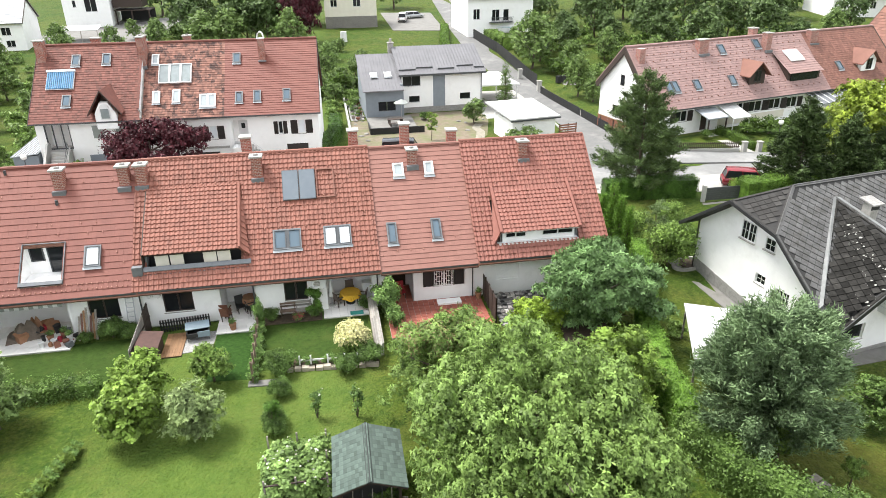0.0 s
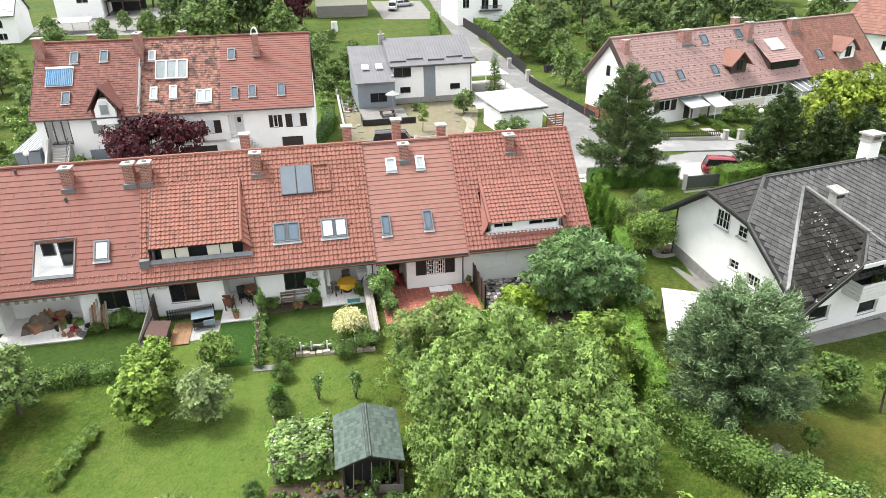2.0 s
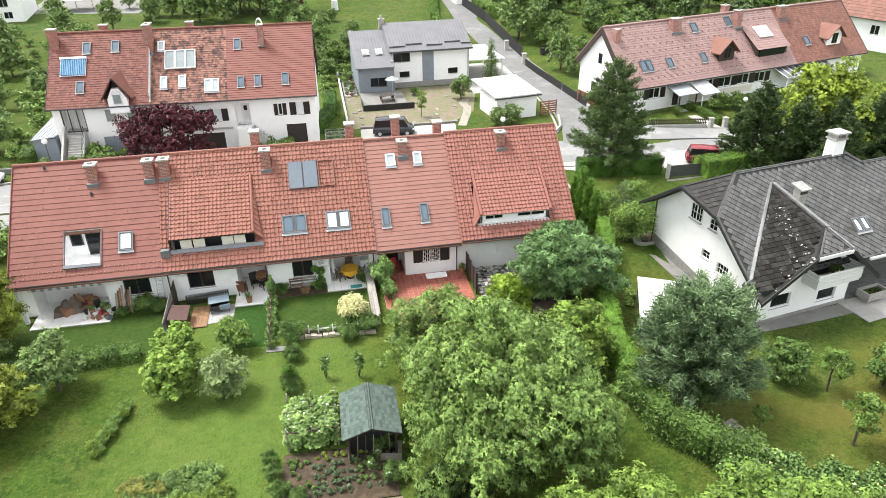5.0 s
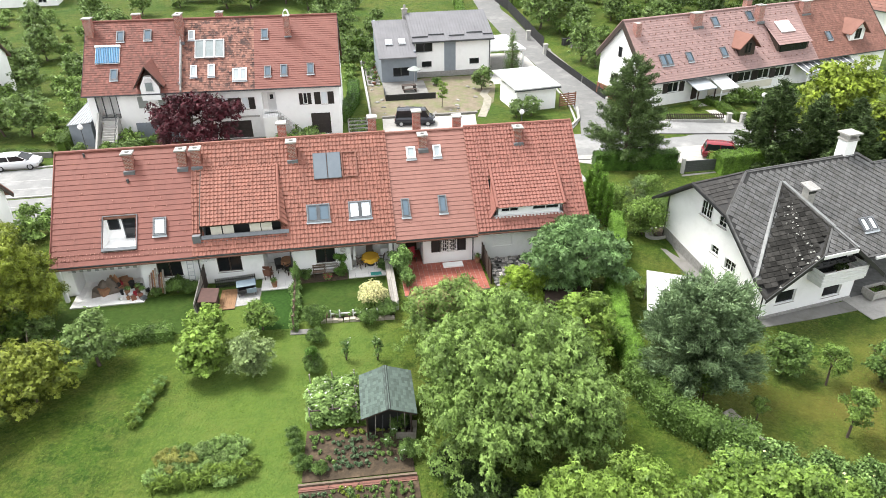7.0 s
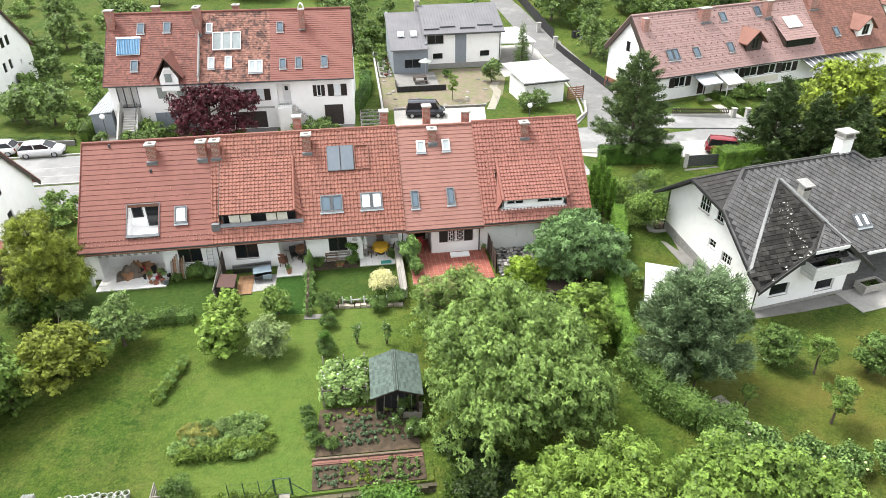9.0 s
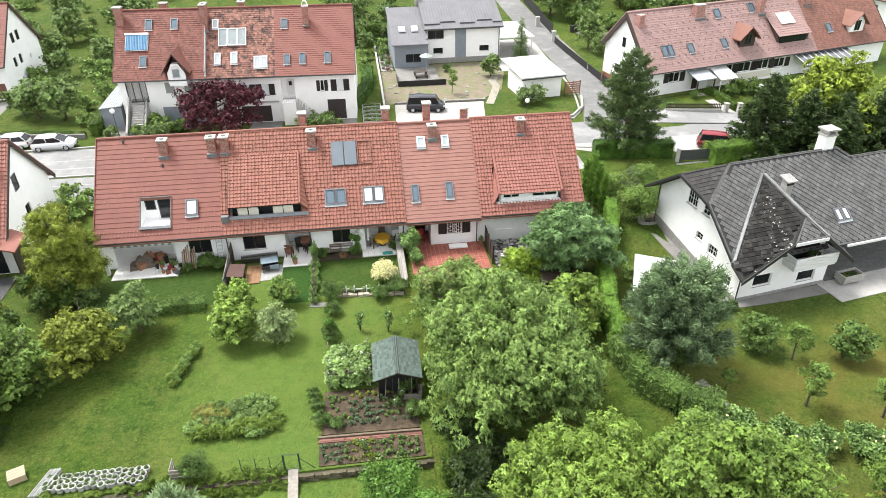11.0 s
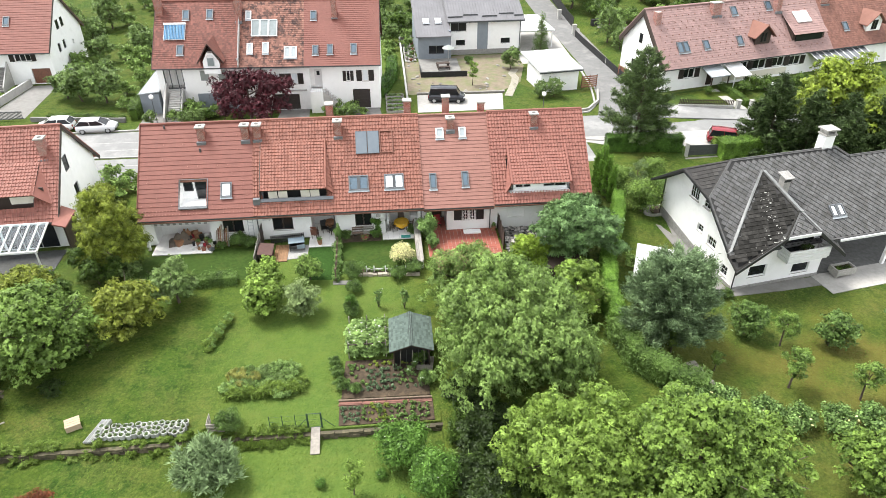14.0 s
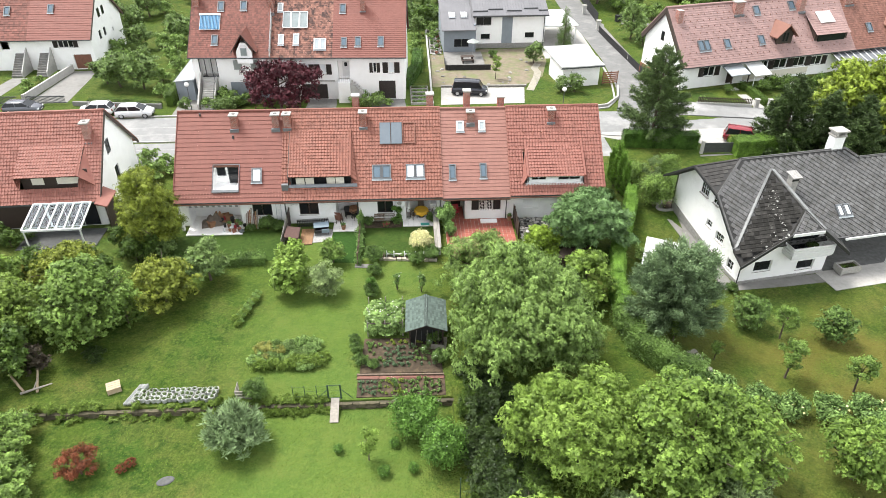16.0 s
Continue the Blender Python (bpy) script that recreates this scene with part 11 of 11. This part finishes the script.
for x in (0.0, 4.1):
    part("post", box(x, -0.15, -0.4, x + 0.28, 0.15, 1.5), M_CONC, gate)
sheet("villa_drive", [(42.8, 13.0), (47.0, 13.2), (46.8, 8.6), (41.5, 8.0)], M_DRIVE, "paved villa drive", "drive", 0.03)
strip("villa_path", [(35.1, 3.4), (35.87, -1.1), (36.6, -5.4), (37.2, -9.4)], 1.1, M_DRIVE, "paved strip along the villa wall", "path", 0.04)
strip("villa_path", [(37.1, -9.0), (41.7, -8.65), (45.9, -8.15)], 1.15, M_DRIVE, "paved strip in front of the villa", "path", 0.045)
strip("villa_terrace", [(45.4, -8.7), (50.4, -7.8), (56.0, -6.9)], 2.6, M_PAVE, "pale paved terrace edge of the villa", "terrace", 0.05)
ob_ = thing("stone_ring_bed", 35.9, 2.6, 20, "small oval bed with a pale kerb", "bed")
part("kerb", ([(1.5 * s_ * math.cos(a), 0.8 * s_ * math.sin(a), z_) for s_, z_ in ((1.0, -0.1), (1.0, 0.14), (0.84, 0.14), (0.84, -0.1)) for a in np.arange(0, 6.28, 6.2832 / 20)], [(r1 * 20 + i, r1 * 20 + (i + 1) % 20, (r1 + 1) * 20 + (i + 1) % 20, (r1 + 1) * 20 + i) for r1 in range(3) for i in range(20)]), M_CAP, ob_)
part("earth", cyl((0, 0, -0.1), (0, 0, 0.08), 0.7, n=16), M_SOIL, ob_)
plt = thing("stone_planter", 46.9, -8.2, 10, "pale stone planter with low plants on the terrace", "planter", -0.95)
part("trough", merge(moved(ring(0, 0, 1.9, 1.0, 0.12, 0, 0.55), Matrix(((1, 0, 0, 0), (0, 0, 1, 0), (0, 1, 0, 0.25), (0, 0, 0, 1))))), M_CAP, plt)
part("floor", box(0.1, 0.1, 0.3, 1.8, 0.9, 0.62), M_SOIL, plt)
for x in (0.15, 1.5):
    part("foot", box(x, 0.15, 0, x + 0.25, 0.85, 0.25), M_CAP, plt)
quads("planting", cloud(501, [(0.5, 0.5, 0.66), (0.95, 0.5, 0.66), (1.4, 0.5, 0.66)], [0.3, 0.3, 0.3], 260, 0.12, flat=0.4), L_DEEP, plt)["kind"] = "stuff"
wr_ = thing("garden_shelter", 28.75, -10.5, -23, "low garden shelter with a white sheet roof", "shelter")
part("roof", prism([(0, 0, 1.62), (3.0, 0, 1.5), (3.0, 5.4, 1.7), (0, 5.4, 1.82)], (0, 0, 0.06)), M_SHEETROOF, wr_)
for x in (0.1, 2.8):
    for y in (0.1, 5.2):
        part("post", box(x, y, -0.8, x + 0.1, y + 0.1, 1.6 if y < 3 else 1.75), M_GREYWOOD, wr_)
again(shr, 30.7, -5.4, rz=40, s=0.45, label="pale green shrub beside the shelter")
stw = thing("garden_steps", 30.5, -17.2, -70, "narrow wooden garden steps", "steps")
for k in range(6):
    part("tread", box(0.4 * k, 0, -0.05 - 0.06 * k, 0.4 * k + 0.36, 0.7, 0.05 - 0.06 * k), M_GREYWOOD, stw)

# terrace set of the modern house
ts = thing("terrace_table", 20.0, 44.0, 5, "dark terrace table with benches", "table", 0.35)
part("tabletop", box(-0.9, -0.45, 0.7, 0.9, 0.45, 0.75), M_DARKWOOD, ts)
for x in (-0.8, 0.7):
    part("leg", box(x, -0.4, 0, x + 0.1, 0.4, 0.7), M_DARKWOOD, ts)
for y in (-0.95, 0.75):
    bb = thing("terrace_bench", 20.0 + (0.05 if y < 0 else -0.05), 44.0 + y + 0.1, 5, "dark bench at the terrace table", "bench", 0.35)
    part("seat", box(-0.9, -0.18, 0.4, 0.9, 0.18, 0.45), M_DARKWOOD, bb)
    for x in (-0.8, 0.7):
        part("leg", box(x, -0.15, 0, x + 0.1, 0.15, 0.4), M_DARKWOOD, bb)
pr = thing("parasol", 21.0, 46.2, 0, "small grey-green octagonal parasol on the terrace", "parasol", 0.35)
part("pole", cyl((0, 0, 0), (0, 0, 2.5), 0.03, n=8), M_ALU, pr)
part("canopy", ([(0, 0, 2.6)] + [(0.95 * math.cos(a), 0.95 * math.sin(a), 2.15) for a in np.arange(0, 6.28, 0.7854)] + [(0.95 * math.cos(a), 0.95 * math.sin(a), 2.07) for a in np.arange(0, 6.28, 0.7854)], [(0, 1 + i, 1 + (i + 1) % 8) for i in range(8)] + [(1 + i, 9 + i, 9 + (i + 1) % 8, 1 + (i + 1) % 8) for i in range(8)]), M_GREYSHUT, pr)
again(sb, 24.0, 46.8, s=0.8, label="small dark red-leaved shrub by the house")
for k in range(14):
    rk = thing("garden_rock", 15.4 + 0.5 * (k % 3), 48.0 + 0.9 * k + 0.3 * (k % 2), 40 * k, "loose garden stones and odds beside the wing", "rock")
    part("rock", sphere((0, 0, 0.1), 0.25 + 0.05 * (k % 3), 8, 6, (1.2, 0.9, 0.6)), M_ROCK if k % 3 else M_CAP, rk)

# little beds between the block and the garden wall
for k in range(5):
    bd = thing("raised_bed", 11.6, 28.6 + 1.25 * k, -2, "pale edged raised bed with green plants", "bed")
    part("kerb", moved(ring(0, 0, 2.3, 0.95, 0.1, 0, 0.3), Matrix(((1, 0, 0, 0), (0, 0, 1, 0), (0, 1, 0, 0), (0, 0, 0, 1)))), M_CAP, bd)
    part("earth", box(0.1, 0.1, 0, 2.2, 0.85, 0.24), M_SOIL, bd)
    quads("planting", cloud(520 + k, [(0.5, 0.5, 0.3), (1.1, 0.5, 0.3), (1.7, 0.5, 0.3)], [0.35, 0.35, 0.35], 240, 0.15, flat=0.5), L_VEG, bd)["kind"] = "stuff"
sheet("garage_drive", [(6.6, 26.2), (11.2, 26.2), (10.8, 30.6), (6.8, 30.9)], M_DRIVE, "pale paved garage drive", "drive", 0.03)
sheet("garage_drive", [(-1.6, 26.3), (2.4, 26.3), (2.2, 31.2), (-1.2, 31.3)], M_DRIVE, "pale paved garage drive", "drive", 0.03)
sheet("stair_court", [(-17.4, 26.0), (-10.8, 26.2), (-10.8, 31.6), (-17.4, 31.8)], M_DRIVE, "paved court at the entrance stairs", "pavement", 0.02)
for k in range(4):
    rcl = thing("road_marking", -24.5 + 0.2 * k, 16.8 + 2.0 * k, 0, "thin pale line across the asphalt", "marking", 0.02)
    part("line", box(0, 0, 0.0, 12.0, 0.09, 0.006), M_KERB, rcl)
for k, (x, y) in enumerate(((47.0, 62.6), (47.9, 62.8))):
    bn_ = thing("wheelie_bin", x, y, 20, "dark wheeled waste bin beside the drive", "bin")
    part("body", prism([(-0.28, -0.3, 0.08), (0.28, -0.3, 0.08), (0.28, 0.3, 0.08), (-0.28, 0.3, 0.08)], (0, 0, 0.95)), M_BLACK, bn_)
    part("lid", box(-0.32, -0.36, 1.03, 0.32, 0.34, 1.1), M_BLACK, bn_)


# ---- grass tufts and meadow growth ----
def tufts(name, seed, n, x0, y0, x1, y1, hgt, material, label, keep):
    r = np.random.default_rng(seed)
    x, y = r.uniform(x0, x1, n), r.uniform(y0, y1, n)
    ok = np.array([keep(a, b) for a, b in zip(x, y)])
    x, y = x[ok], y[ok]
    n = len(x)
    z = np.array([gz(a, b) for a, b in zip(x, y)])
    a = r.uniform(0, 2 * math.pi, n)
    lean = r.uniform(1.2, 3.0, n) * r.choice((-1, 1), n)
    h = hgt * r.uniform(0.5, 1.5, n)
    w = h * r.uniform(0.5, 1.1, n)
    cx, cy = np.cos(a), np.sin(a)
    p = np.stack([x, y, z], 1)
    s = np.stack([cx, cy, np.zeros(n)], 1) * w[:, None] / 2
    u = np.stack([-cy * lean * h, cx * lean * h, h], 1)
    v = np.stack([p - s * 0.6, p + s * 0.6, p + s + u, p - s + u], 1).reshape(-1, 3)
    tagged(quads(name, v, material), label, "grass", kind="stuff")


def open_lawn(a, b):
    if -9 < a < 29 and b > -4.8:
        return False
    if 7.2 < a < 13.6 and -21.6 < b < -10.8:
        return False
    if a > 27 and b > -9.5:
        return False
    if abs(b + 20.95) < 0.3:
        return False
    nz = noise.noise((a * 0.35, b * 0.35, 0.0)) + 0.5 * noise.noise((a * 1.3, b * 1.3, 3.0))
    return nz > RNG.uniform(-0.5, 0.45)


tufts("grass_tufts", 1, 120000, -34, -40, 46, 6, 0.032, L_TUFT, "tufts of green meadow grass", open_lawn)
tufts("meadow_tufts", 2, 5000, -34, -40, 46, -5, 0.04, L_TUFT, "low tufts of meadow grass", open_lawn)
# Undergrowth leaves darkened to carry the shade beneath the crowns.
ug = tree("undergrowth_shrub", 1.5, 3.4, -0.1, L_SHADE, 0.15, 5200, 60, 0.34, 611, "undergrowth beneath the garden trees, shade put into its leaf colour", "bush", r0=0.03, aspect=0.35, spray=(6, 0.5, 0.9, 0.1, 0.0))
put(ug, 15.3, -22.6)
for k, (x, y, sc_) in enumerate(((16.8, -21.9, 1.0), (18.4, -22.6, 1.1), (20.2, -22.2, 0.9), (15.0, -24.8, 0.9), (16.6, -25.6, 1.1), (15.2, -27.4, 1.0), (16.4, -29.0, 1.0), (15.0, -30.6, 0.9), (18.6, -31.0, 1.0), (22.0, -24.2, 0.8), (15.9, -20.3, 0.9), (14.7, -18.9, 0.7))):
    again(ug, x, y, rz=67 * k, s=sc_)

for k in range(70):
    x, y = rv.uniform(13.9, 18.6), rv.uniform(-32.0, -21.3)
    # Deeper leaf colour on the grass for the shade under the trees.
    tint(again(wdm0, x, y, rz=rv.uniform(0, 360), s=rv.uniform(1.1, 2.0), sz=rv.uniform(1.2, 2.2), label="tall unmown grass beneath the trees, darkened for their shade"), L_DEEP)
for k in range(90):
    x = rv.uniform(-15.6, 7.2)
    again(wdm0, x, -21.05 + rv.uniform(-0.45, 0.3), rz=rv.uniform(0, 360), s=rv.uniform(0.5, 1.0), sz=rv.uniform(0.4, 0.9), label="long grass growing over the garden wall")
